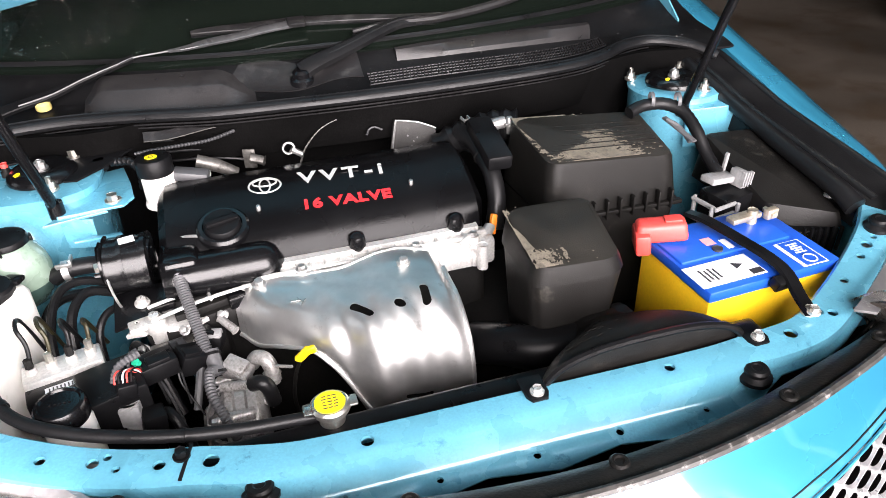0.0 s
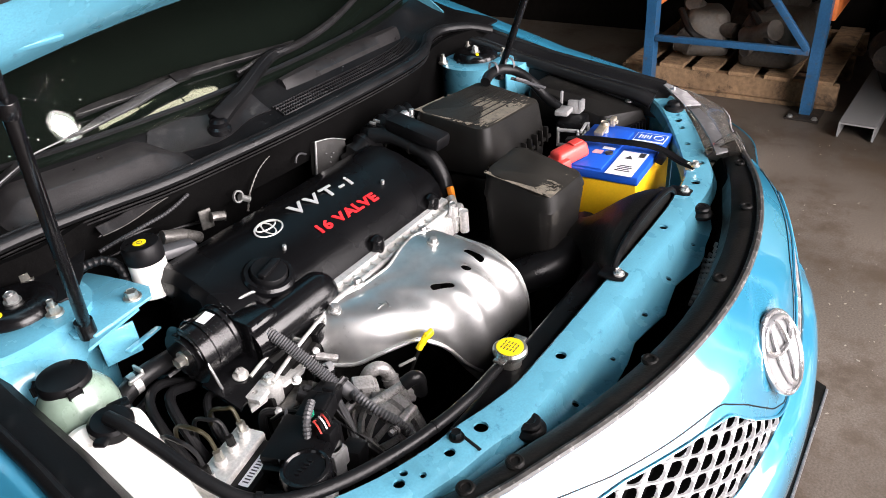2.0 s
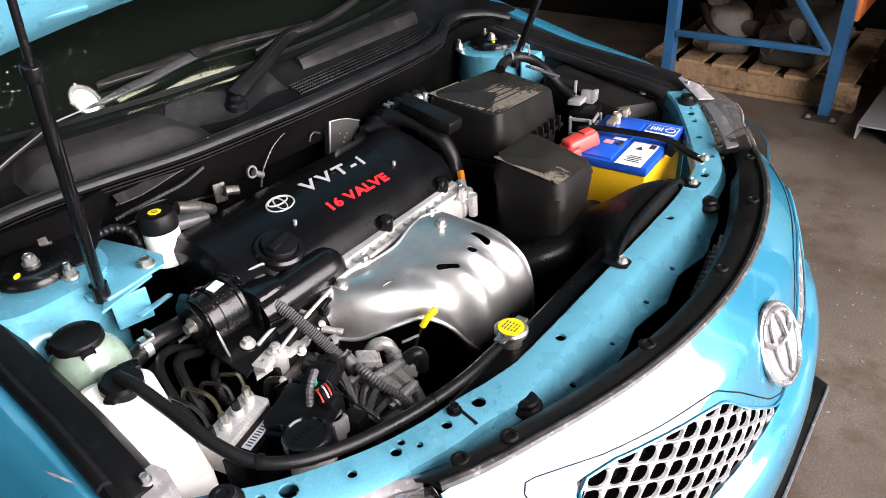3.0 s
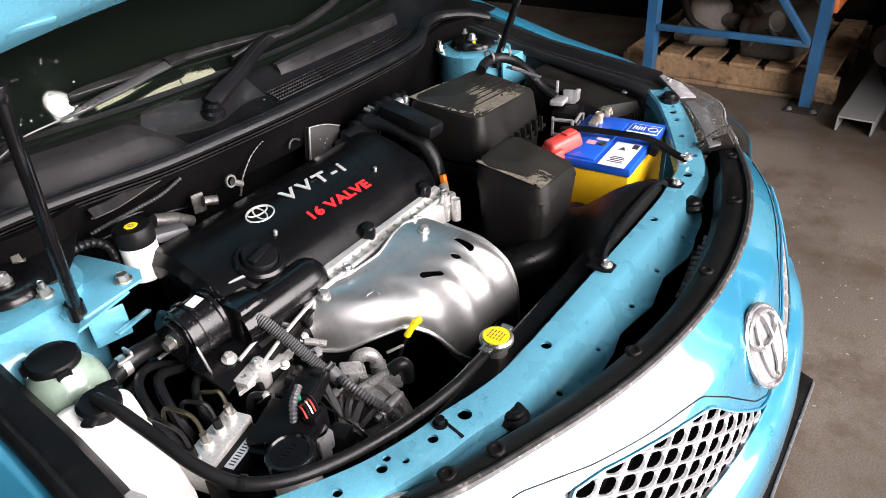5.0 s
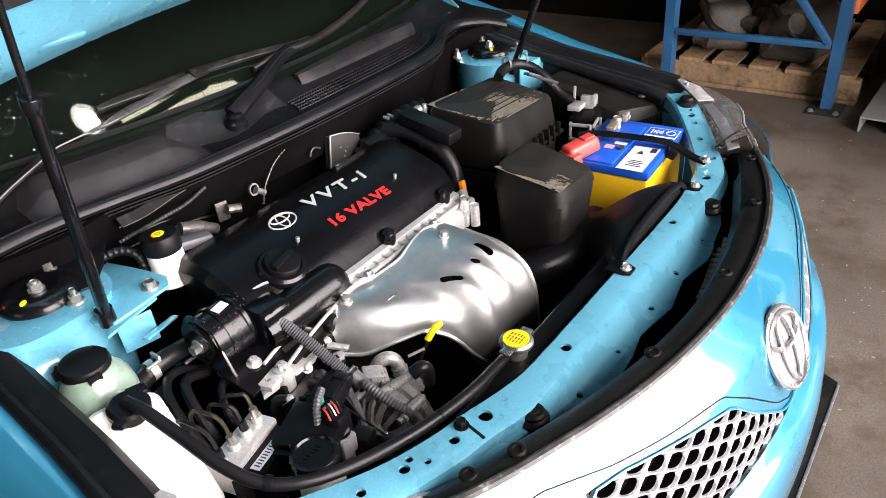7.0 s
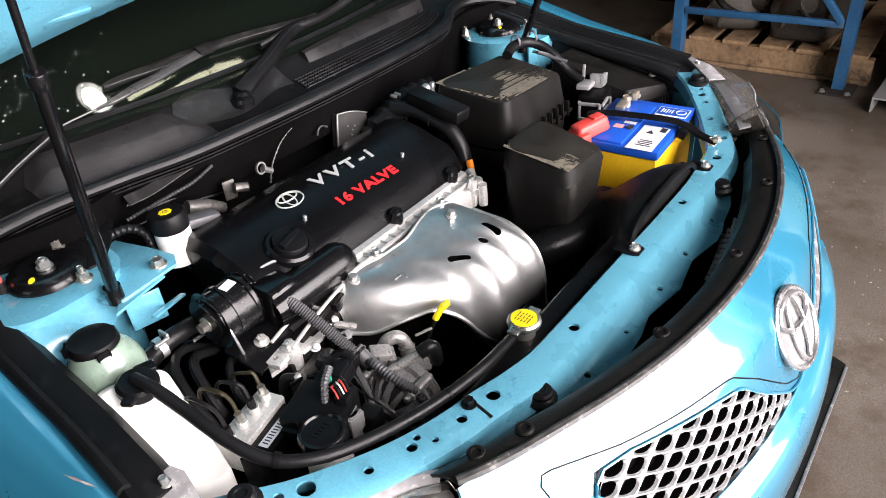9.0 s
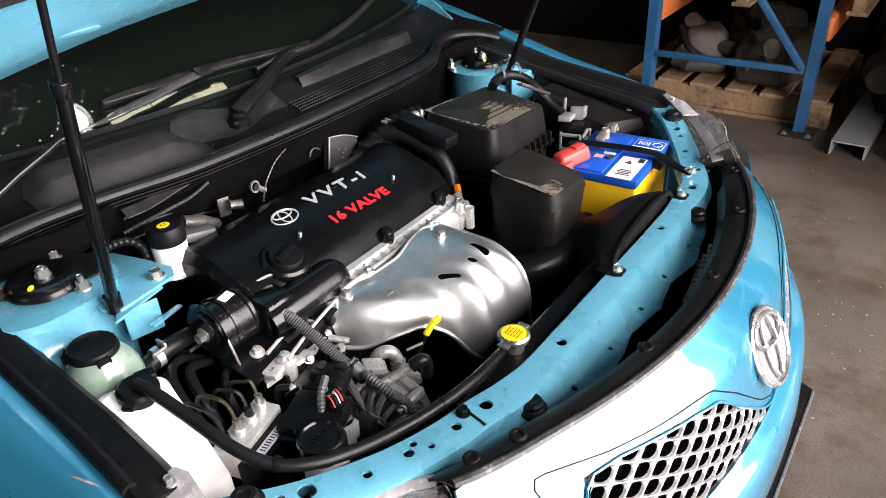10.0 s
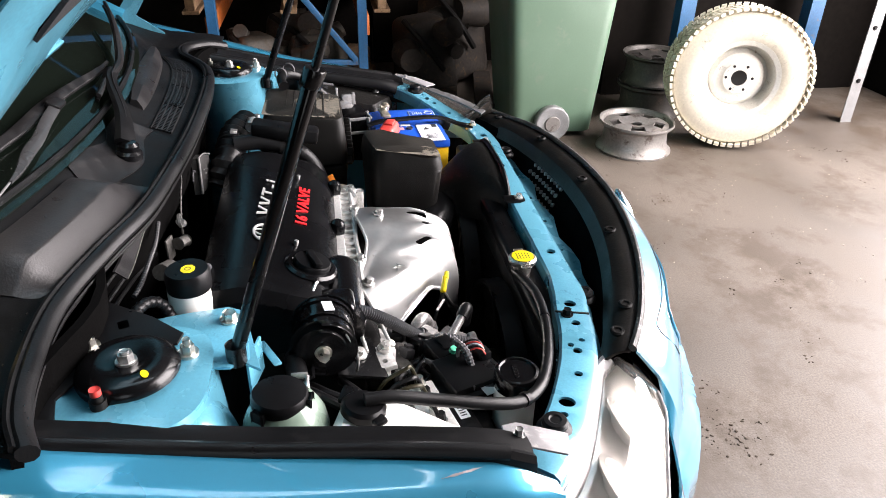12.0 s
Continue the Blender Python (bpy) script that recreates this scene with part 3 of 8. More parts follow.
part("edge_seal", bm, material("worn_grey_seal", (0.045, 0.043, 0.041), 0.4, 0.1, 0.5, 60, 0.3, 30, second=(0.26, 0.25, 0.24), cover=0.22), car, "scuffed grey rubber edge seal")
for x, v in ((-0.387, 0.45), (-0.44, 0.6), (0.072, 0.55), (0.30, 0.4), (0.49, 0.35), (-0.15, 0.6)):
    p = slam((x + 0.484) / 1.044, v)
    bm = mesh()
    lathe(bm, p, (0, 0, 1), [(0.011, 0.0), (0.0115, 0.003), (0.009, 0.0055), (0.006, 0.0055), (0.005, 0.003)], 16)
    part("push_clip", bm, DUSTY, slam_cover)
# dark duct wall behind the strip; pale studs paint the lit rims of its vent holes
bm = mesh()
sheet(bm, lambda u, v: Vector((-0.5 + 1.04 * u, edge_y(-0.5 + 1.04 * u) + 0.048 + 0.047 * v, 0.770 - 0.11 * v)), 40, 4, 0.003)
duct_wall = part("shroud_wall", bm, MATTE, car)
bm = mesh()
for i in range(9):
    for j in range(4):
        x, v = 0.12 + i * 0.017 + (j % 2) * 0.008, 0.2 + 0.17 * j
        p = Vector((x, edge_y(x) + 0.048 + 0.047 * v, 0.770 - 0.11 * v))
        cyl(bm, p + Vector((0, -0.0025, 0)), p + Vector((0, 0.0045, 0.0012)), 0.005, n=8)
part("lit_vent_rims", bm, GREYP, duct_wall, kind="stuff")

# upper radiator support: a folded pressing
SUP = [(-0.70, 0.205, 0.815), (-0.655, 0.168, 0.812), (-0.59, 0.130, 0.797), (-0.50, 0.088, 0.785), (-0.42, 0.062, 0.779), (-0.36, 0.050, 0.776), (-0.30, 0.036, 0.772), (-0.22, 0.030, 0.769), (0.0, 0.026, 0.768), (0.20, 0.022, 0.768), (0.34, 0.022, 0.770), (0.44, 0.032, 0.771), (0.52, 0.070, 0.778), (0.60, 0.118, 0.792), (0.665, 0.165, 0.806), (0.71, 0.21, 0.815)]
spine = spline(SUP, 5)
bm = mesh()
rings = []
for i, p in enumerate(spine):
    way = (spine[min(i + 1, len(spine) - 1)] - spine[max(i - 1, 0)])
    out = Vector((way.y, -way.x, 0)).normalized()
    mid = smooth((0.34 - abs(p.x - 0.03)) / 0.08)
    w = 0.026 - 0.004 * mid
    low = 0.022 + 0.018 * mid
    reach = 0.012 + 0.034 * mid
    wave = 0.007 * mid * math.sin(p.x * 38)
    prof = [(-w - 0.002, -0.030), (-w, -0.004), (-w + 0.004, 0.0), (w - 0.006, 0.0), (w + 0.002, -0.005), (w + 0.012 * mid + 0.002, -low + 0.006), (w + 0.02 * mid + 0.003, -low), (w + reach + wave, -low - 0.004), (w + reach + wave, -low - 0.006), (w + 0.02 * mid, -low - 0.003), (w - 0.006, -0.006), (-w + 0.006, -0.003), (-w + 0.001, -0.030)]
    rings.append([p + out * a + Vector((0, 0, b)) for a, b in prof])
loft(bm, rings)
support = part("radiator_support", bm, PAINT_BAY, car, "blue pressed steel radiator support with bolt holes")
holes = mesh()


def top_of(x):
    return min(spine, key=lambda q: abs(q.x - x))


for x, dy, r in ((-0.612, 0.0, 0.006), (-0.585, 0.002, 0.011), (-0.525, 0.0, 0.006), (-0.47, 0.002, 0.007), (-0.445, -0.008, 0.0045), (-0.455, 0.012, 0.005), (-0.40, 0.0, 0.007), (-0.345, 0.0, 0.0095), (-0.172, -0.004, 0.008), (0.22, 0.0, 0.007), (0.405, 0.0, 0.009), (0.47, 0.004, 0.006), (0.485, -0.012, 0.007), (0.545, 0.0, 0.006), (0.60, 0.002, 0.006), (0.625, 0.0, 0.008), (0.645, 0.0, 0.005)):
    p = top_of(x)
    cyl(holes, (x, p.y + dy, p.z - 0.018), (x, p.y + dy, p.z + 0.02), r, n=16)
for x, dy, r in ((-0.21, -0.046, 0.005), (-0.10, -0.050, 0.004), (0.02, -0.05, 0.005), (0.13, -0.046, 0.005), (0.25, -0.046, 0.004)):
    p = top_of(x)
    cyl(holes, (x, p.y + dy, p.z - 0.06), (x, p.y + dy, p.z - 0.02), r, n=12)
cut(support, holes)
# overlap seam of the side piece
bm = mesh()
p = top_of(-0.375)
box(bm, (p.x, p.y, p.z + 0.0004), (0.004, 0.052, 0.002), (0, 0, -14), bevel=0.0005)
part("lap_seam", bm, RUBBER, support)
for x, dy in ((-0.376, 0.010), (0.455, 0.015)):
    p = top_of(x)
    bolt(support, (x, p.y + dy, p.z), r=0.0065, mat=BLACK if x < 0 else STEEL)
for x, y, z in ((-0.297, 0.006, 0.750), (0.326, -0.012, 0.750), (0.667, 0.162, 0.806), (-0.640, 0.167, 0.808)):
    bm = mesh()
    lathe(bm, (x, y, z), (0, 0, 1), [(0.021, -0.004), (0.0215, 0.002), (0.018, 0.005), (0.0155, 0.007), (0.016, 0.012), (0.0135, 0.0155), (0.008, 0.016), (0.006, 0.0145), (0.002, 0.0145)], 20)
    part("hood_bumper", bm, RUBBER, support, "black rubber hood stop")

# radiator and fan shroud down behind the support
radiator = thing("radiator", (0.0, 0.10, 0.30), "black radiator with fan shroud behind the support", "radiator")
bm = mesh()
box(bm, (0.0, 0.075, 0.52), (0.78, 0.03, 0.42), bevel=0.004)
part("core", bm, DARK, radiator)
bm = mesh()
box(bm, (0.0, 0.075, 0.735), (0.80, 0.042, 0.035), bevel=0.010, seg=3)
part("top_tank", bm, BLACK, radiator)
for x in (-0.2, 0.2):
    bm = mesh()
    lathe(bm, (x, 0.10, 0.52), (0, 1, 0), [(0.185, 0.0), (0.185, 0.035), (0.178, 0.035), (0.178, 0.004)], 28, loop=True)
    fan = part("fan_ring", bm, BLACK, radiator)
    bm = mesh()
    lathe(bm, (x, 0.10, 0.52), (0, 1, 0), [(0.05, 0.0), (0.05, 0.04), (0.045, 0.042), (0.01, 0.042)], 20)
    part("fan_hub", bm, BLACK, fan)
    for k in range(7):
        a = 2 * math.pi * k / 7
        bm = mesh()
        box(bm, (x + 0.11 * math.cos(a), 0.118, 0.52 + 0.11 * math.sin(a)), (0.13, 0.004, 0.035), (25 * math.cos(a), -math.degrees(a), 0), bevel=0.001, seg=1)
        part("fan_blade", bm, BLACK, fan)
# black filler, added between shroud and radiator to stand in for the shade there
bm = mesh()
rings = []
for x in np.linspace(-0.62, 0.62, 26):
    y = edge_y(x) * 0.6 + 0.0
    rings.append([(x, y - 0.03, 0.60), (x, y - 0.03, 0.66), (x, y - 0.01, 0.68), (x, 0.085, 0.685), (x, 0.095, 0.66), (x, 0.095, 0.60)])
loft(bm, rings)
part("gap_filler", bm, MATTE, car, "black filler added to keep the gap behind the grille dark")

# strut towers and inner fender walls
for s in (-1, 1):
    c = Vector((-0.572 if s < 0 else 0.592, 0.638, 0))
    bm = mesh()
    rings = []
    for z, rx, ry, dx, _ in ((0.45, 0.115, 0.165, 0.04, 0.0), (0.70, 0.112, 0.16, 0.035, 0.0), (0.80, 0.108, 0.152, 0.025, 0.0), (0.850, 0.103, 0.145, 0.018, 0.0), (0.876, 0.098, 0.138, 0.012, 0.0), (0.888, 0.095, 0.14, 0.006, 0), (0.893, 0.082, 0.115, 0.003, 0), (0.894, 0.06, 0.07, 0, 0), (0.890, 0.052, 0.056, 0, 0), (0.885, 0.03, 0.03, 0, 0)):
        ring_pts = []
        for k in range(48):
            a = 2 * math.pi * k / 48
            q = 2.0 if z > 0.889 else (3.2 if s < 0 else 2.1)
            ca, sa = math.cos(a), math.sin(a)
            rad = (abs(ca) ** q + abs(sa) ** q) ** (-1 / q)
            short = 0.78 if s < 0 else 0.62
            ring_pts.append((c.x + s * dx + rx * rad * ca, c.y + (0.022 if s < 0 else 0.0) + ry * short * rad * sa, z))
        rings.append(ring_pts)
    loft(bm, rings)
    tower = part("strut_tower", bm, PAINT_BAY, car, "blue sheet steel strut tower")
    if s < 0:
        bm = mesh()
        bmesh.ops.create_uvsphere(bm, u_segments=28, v_segments=18, radius=1, matrix=Matrix.Translation((-0.634, 0.580, 0.795)) @ Matrix.Diagonal((0.086, 0.062, 0.088, 1)))
        part("tower_bulge", bm, PAINT_BAY, tower, "pressed bulge on the front of the tower")
    else:
        bm = mesh()
        plate(bm, [(0.560, 0.535), (0.672, 0.524), (0.700, 0.545), (0.700, 0.720), (0.640, 0.720), (0.600, 0.600)], 0.004, Matrix.Translation((0, 0, 0.872)), 0.001)
        loft(bm, [[(x, y, z) for x, y in ((0.562, 0.534), (0.672, 0.523), (0.672, 0.527), (0.562, 0.538))] for z in (0.80, 0.873)])
        part("gusset", bm, PAINT_BAY, tower, "blue folded gusset beside the strut tower")
    bm = mesh()
    lathe(bm, (c.x, c.y, 0.890), (0, 0, 1), [(0.054, 0.0), (0.055, 0.006), (0.052, 0.013), (0.044, 0.019), (0.030, 0.021), (0.020, 0.017), (0.012, 0.016)], 36)
    capm = part("strut_cap", bm, GLOSS, tower, "black rubber strut mount cap")
    bolt(capm, (c.x, c.y, 0.906), r=0.0088, high=0.009, name="nut", mat=GALV, washer=1.3, stud=0.005)
    for dx, dy in (((0.021, -0.060), (0.041, 0.049)) if s < 0 else ((-0.067, 0.050), (0.045, 0.052), (0.03, -0.062))):
        bolt(tower, (c.x + dx, c.y + dy, 0.899 if s < 0 and dy > 0 else 0.894), r=0.0078, high=0.010, name="nut", stud=0.010)
    if s < 0:
        bm = mesh()
        cyl(bm, (-0.628, 0.655, 0.890), (-0.628, 0.655, 0.902), 0.0085, n=18, bevel=0.001)
        cyl(bm, (-0.628, 0.655, 0.901), (-0.628, 0.655, 0.909), 0.0060, n=14, bevel=0.001)
        stud = part("stud", bm, DARK, tower, "dark stud with a red paint mark")
        bm = mesh()
        cyl(bm, (-0.628, 0.655, 0.909), (-0.628, 0.655, 0.916), 0.0056, n=14, bevel=0.001)
        part("red_mark", bm, REDP, stud)
        # black plate behind the cap
        bm = mesh()
        plate(bm, [(-0.655, 0.690), (-0.615, 0.700), (-0.575, 0.680), (-0.540, 0.640), (-0.535, 0.592), (-0.515, 0.588), (-0.478, 0.628), (-0.43, 0.70), (-0.45, 0.77), (-0.665, 0.77)], 0.003, Matrix.Translation((0, 0, 0.8950)), 0.0008)
        part("rear_plate", bm, BLACK, tower, "dull black plate behind the strut mount")
    bm = mesh()
    plate(bm, [(0.0055 * math.cos(a), 0.0040 * math.sin(a)) for a in [2 * math.pi * k / 16 for k in range(16)]], 0.001, pose(c.x - 0.03, c.y - 0.025, 0.9105, 6, -14, 30))
    part("paint_mark", bm, YCAP, capm)
    # inner wall and its top flange
    bm = mesh()
    sheet(bm, lambda u, v: Vector((s * (0.690 - 0.02 * v * v), 0.16 + 0.80 * u, interp(0.16 + 0.80 * u, [(0.16, 0.80), (0.5, 0.845), (0.96, 0.93)]) - 0.42 * v)), 24, 8, 0.004)
    part("inner_fender", bm, PAINT_BAY, car, "blue inner fender panel")
    wide = 0.026 if s > 0 else -0.014
    bm = mesh()
    rings = []
    for y in np.linspace(0.19 if s > 0 else 0.215, 1.02, 30):
        z = interp(y, [(0.16, 0.800), (0.25, 0.818), (0.5, 0.862), (0.75, 0.922), (1.02, 0.990)] if s > 0 else [(0.16, 0.826), (0.25, 0.852), (0.5, 0.871), (0.75, 0.905), (1.02, 0.965)])
        x0 = interp(y, [(0.16, 0.70), (0.25, 0.690), (0.5, 0.668), (0.75, 0.655), (1.02, 0.66)] if s > 0 else [(0.16, 0.692), (0.25, 0.679), (0.36, 0.669), (0.5, 0.662), (0.75, 0.650), (1.02, 0.66)])
        rings.append([(s * (x0 + a), y, z + b) for a, b in ((-0.026 if s < 0 else -0.014, -0.085 if s < 0 else -0.04), (-0.016 if s < 0 else -0.010, -0.016), (-0.004, 0.003), (0.016, 0.009), (0.036 if s > 0 else 0.027, 0.007), (0.050 + wide, 0.012), (0.056 + wide, 0.006), (0.058 + wide, -0.012), (0.03, -0.02), (0.0, -0.03))])
    loft(bm, rings)
    strip = part("fender_seal", bm, COWL if s < 0 else RUBBER, car, "black rubber and plastic strip along the fender edge")
    for k in ((3, 5) if s > 0 else (5,)):
        bm = mesh()
        tube(bm, [Vector(r[k]) + Vector((0, 0, -0.003)) for r in rings[1:-1]], 0.0085, 10, 1, flat=0.9)
        part("seal_bead", bm, RUBBER, strip)
    if s > 0:
        bm = mesh()
        tube(bm, [(0.672, 0.215, 0.812), (0.670, 0.26, 0.826), (0.664, 0.40, 0.850), (0.655, 0.60, 0.892), (0.650, 0.80, 0.935)], lambda t: 0.018 - 0.006 * t, 14, 6, flat=0.8)
        part("bolster", bm, RUBBER, strip, "thick black rubber bolster")
    # outer fender
    bm = mesh()

    def wing(u, v, s=s):
        y = 0.205 + 1.045 * u
        z = interp(y, [(0.13, 0.785), (0.25, 0.820), (0.5, 0.872), (0.75, 0.945), (1.0, 1.01), (1.25, 1.06)] if s > 0 else [(0.13, 0.79), (0.25, 0.847), (0.5, 0.873), (0.75, 0.912), (1.25, 1.0)])
        x0 = interp(y, [(0.13, 0.765), (0.25, 0.745), (0.5, 0.724), (0.75, 0.712), (1.25, 0.71)]) + (0.026 * smooth((y - 0.2) / 0.15) if s > 0 else -0.023)
        prof = [(0, -0.03), (0.0, 0.004), (0.012, 0.006), (0.05, 0.002), (0.09, -0.018), (0.125, -0.05), (0.152, -0.10), (0.17, -0.18), (0.172, -0.30), (0.16, -0.42)]
        pinch = 0.35 + 0.65 * smooth((y - 0.10) / 0.45)
        k = v * 9
        i = min(8, int(k))
        a, b = (prof[i][j] + (prof[i + 1][j] - prof[i][j]) * (k - i) for j in (0, 1))
        return Vector((s * (x0 + a * pinch), y - 0.05 * (1 - smooth((y - 0.13) / 0.3)) * v, z + b))

    def wing_top(x, y):
        """Height of the fender's upper face, found by walking across it."""
        u = (y - 0.205) / 1.045
        return min(((abs(q.x - x), q.z) for q in (wing(u, k / 60) for k in range(2, 45))))[1]

    sheet(bm, wing, 36, 27, 0.003)
    fender = part("fender", bm, PAINT, car, "glossy turquoise front fender")
    if s < 0:
        for a, b, w in (((-0.740, 0.318), (-0.728, 0.272), 0.0014),):
            bm = mesh()
            a, b = Vector((*a, 0.8)), Vector((*b, 0.8))
            pts = [a + (b - a) * k / 12 for k in range(13)]
            side = Vector((b.y - a.y, a.x - b.x, 0)).normalized()
            low, high = [], []
            for k, p in enumerate(pts):
                half = w * math.sin(math.pi * min(0.97, 0.03 + k / 12)) * (1 + 0.3 * math.sin(5 * k))
                for sign, row in ((-1, low), (1, high)):
                    q = p + side * half * sign
                    row.append(bm.verts.new((q.x, q.y, wing_top(q.x, q.y) + 0.0012)))
            for k in range(12):
                bm.faces.new((low[k], low[k + 1], high[k + 1], high[k]))
            part("scrape", bm, HAZE, fender, "pale scrape in the paint")
    # headlight
    hl = [(0.435, 0.030), (0.50, 0.055), (0.58, 0.098), (0.66, 0.150), (0.72, 0.20), (0.80, 0.30)]
    inner = [(0.478, 0.028), (0.50, 0.052), (0.54, 0.071), (0.637, 0.117), (0.686, 0.144), (0.80, 0.235)]
    outer = [(0.478, 0.004), (0.492, -0.020), (0.51, -0.030), (0.575, -0.017), (0.717, 0.047), (0.80, 0.11)]
    bm = mesh()

    def lens(u, v, s=s, lift=0.0):
        bulge = math.sin(math.pi * (0.10 + 0.78 * v)) * 0.024
        if s < 0:
            x = 0.479 + 0.315 * u
            y0, y1 = interp(x, inner), interp(x, outer)
            return Vector((-x, y0 + (y1 - y0) * v, 0.755 + 0.026 * u - 0.026 * v ** 1.6 + bulge - lift))
        bx = 0.520 + 0.282 * u
        by = interp(bx, hl)
        q = nose(0.515 + 0.303 * u - MID, 0.004)
        z0 = 0.752 + 0.040 * u
        return Vector((bx + (q.x - bx) * v, by + (q.y + 0.036 + 0.026 * smooth((u - 0.25) / 0.4) - by) * v, z0 + (q.z + 0.046 - z0) * v ** 1.3 + bulge - lift))

    sheet(bm, lens, 24, 16, 0.003)
    lamp_unit = part("headlight", bm, LENS, car, "clear plastic headlight with scuffed edges")
    bm = mesh()
    sheet(bm, lambda u, v: lens(u, v, s, 0.018 + 0.035 * math.sin(math.pi * u) * math.sin(math.pi * v)), 24, 16, 0.003)
    # the near lamp takes the lit copy, the far lamp the darker one
    part("reflector", bm, REFL if s > 0 else REFL_LIT, lamp_unit, "dull brown reflector inside" if s > 0 else "reflector inside, coloured as brightly lit")
    for u in (0.32, 0.66):
        bm = mesh()
        lathe(bm, lens(u, 0.55, s, 0.050), (0, -0.6, 0.6), [(0.052, 0.0), (0.054, 0.004), (0.046, 0.006), (0.030, -0.012), (0.012, -0.016)], 24)
        part("lamp_bowl", bm, REFL if s > 0 else REFL_LIT, lamp_unit)
    bm = mesh()
    tube(bm, [lens(u, 0.0, s) + Vector((0, 0.004, 0.0)) for u in np.linspace(0, 1, 14)], 0.013, 8, 1, flat=0.7)
    part("lamp_housing", bm, HAZE, lamp_unit, "hazed grey trim along the lamp")
    for v in (0.97,):
        bm = mesh()
        tube(bm, [lens(u, v, s) + Vector((0, 0, 0.001)) for u in np.linspace(0.16, 0.96, 24)], lambda t: 0.0018 + 0.0012 * math.sin(40 * t) ** 2, 6, 1)
        part("scuffed_edge", bm, HAZE, lamp_unit, "scratched pale lens edge")
    if s > 0:
        bm = mesh()
        loft(bm, [[(s * x, y, z) for x, y, z in ((a0, b0, c - 0.004), (a0, b0, c), (a1, b1, c), (a1, b1, c - 0.004))] for a0, b0, a1, b1, c in ((0.674, 0.128, 0.688, 0.112, 0.806), (0.610, 0.085, 0.629, 0.066, 0.805), (0.545, 0.045, 0.567, 0.027, 0.802), (0.488, 0.014, 0.511, -0.002, 0.798))])
        part("lamp_trim", bm, TRIMG, lamp_unit, "hazed grey trim strip beside the lens")
    # silver bracket at the fender's front corner
    bm = mesh()
    plate(bm, [(-0.016, -0.040), (0.018, -0.048), (0.022, 0.02), (0.004, 0.075), (-0.008, 0.07)] if s > 0 else [(-0.018, -0.042), (0.014, -0.046), (0.018, 0.014), (0.010, 0.030), (-0.014, 0.026)], 0.003, pose(0.692, 0.154, 0.823, 6, 0, -41) if s > 0 else pose(-0.682, 0.212, 0.842, 10, 0, -10), 0.0008)
    bracket = part("fender_bracket", bm, HAZE, car, "scuffed pale corner bracket")
    bolt(bracket, (0.717, 0.183, 0.825) if s > 0 else (-0.684, 0.224, 0.848), r=0.0045, mat=GALV)
    # front wheel, hidden in its arch
    wheel = part("wheel", (lambda b: (lathe(b, (0.76 * s, 0.62, 0.315), (s, 0, 0), [(0.19, -0.09), (0.29, -0.10), (0.312, -0.08), (0.315, 0.0), (0.312, 0.08), (0.29, 0.10), (0.19, 0.09)], 40), b)[1])(mesh()), BLACKT, car)
    part("rim", (lambda b: (lathe(b, (0.76 * s, 0.62, 0.315), (s, 0, 0), [(0.03, 0.02), (0.06, 0.05), (0.17, 0.03), (0.195, 0.085), (0.198, -0.08)], 32), b)[1])(mesh()), SILVERW, wheel)

# bay floor and bulkhead
bm = mesh()
box(bm, (0, 0.42, 0.28), (1.30, 0.86, 0.02), bevel=0.004)
part("undertray", bm, BLACK, car, "black undertray below the engine")
bm = mesh()
sheet(bm, lambda u, v: Vector((-0.72 + 1.44 * u, 0.70 + 0.07 * v + 0.015 * math.sin(u * 30), 0.94 - 0.64 * v)), 40, 10, 0.01)
part("bulkhead", bm, MATTE, car, "dark bulkhead behind the engine")

# cowl panel, seal, windscreen
SEAL = [(-0.745, 0.672, 0.95), (-0.70, 0.692, 0.95), (-0.63, 0.706, 0.95), (-0.52, 0.712, 0.95), (-0.40, 0.690, 0.95), (-0.30, 0.664, 0.95), (-0.20, 0.652, 0.95), (0.0, 0.640, 0.95), (0.24, 0.642, 0.95), (0.38, 0.656, 0.95), (0.455, 0.684, 0.95), (0.53, 0.728, 0.95), (0.60, 0.735, 0.95), (0.66, 0.695, 0.945), (0.70, 0.655, 0.93)]
seal_line = spline(SEAL, 5)


def seal_y(x):
    return interp(x, [(p.x, p.y) for p in seal_line])


def screen_y(x):
    return 0.750 + 0.30 * x * x


def cowl(u, v):
    x = -0.74 + 1.48 * u
    y0, y1 = seal_y(x) + 0.006, screen_y(x) + 0.01
    z = interp(v, [(0, 0.944), (0.12, 0.952), (0.3, 0.956), (0.5, 0.962), (0.7, 0.975), (0.9, 0.992), (1, 0.997)])
    z += 0.006 * math.sin(7 * x + 1) * math.sin(math.pi * v)
    return Vector((x, y0 + (y1 - y0) * v, z))


bm = mesh()
sheet(bm, cowl, 70, 18, 0.005)
cowl_panel = part("cowl_panel", bm, COWL, car, "dull black plastic cowl panel under the windscreen")
bm = mesh()
tube(bm, SEAL, 0.0105, 10, 5, flat=0.85)
part("cowl_seal", bm, RUBBER, car, "thick black rubber seal along the cowl")
bm = mesh()
tube(bm, [p + Vector((0, 0.010, 0.006)) for p in seal_line], 0.004, 6, 1)
part("seal_lip", bm, RUBBER, cowl_panel)
for dy, dz in ((-0.0065, -0.0125), (-0.003, -0.0195)):
    bm = mesh()
    tube(bm, [p + Vector((0, dy, dz)) for p in seal_line[6:60]], 0.0014, 6, 1)
    part("seal_fin", bm, COWL_GREY, cowl_panel)
bm = mesh()
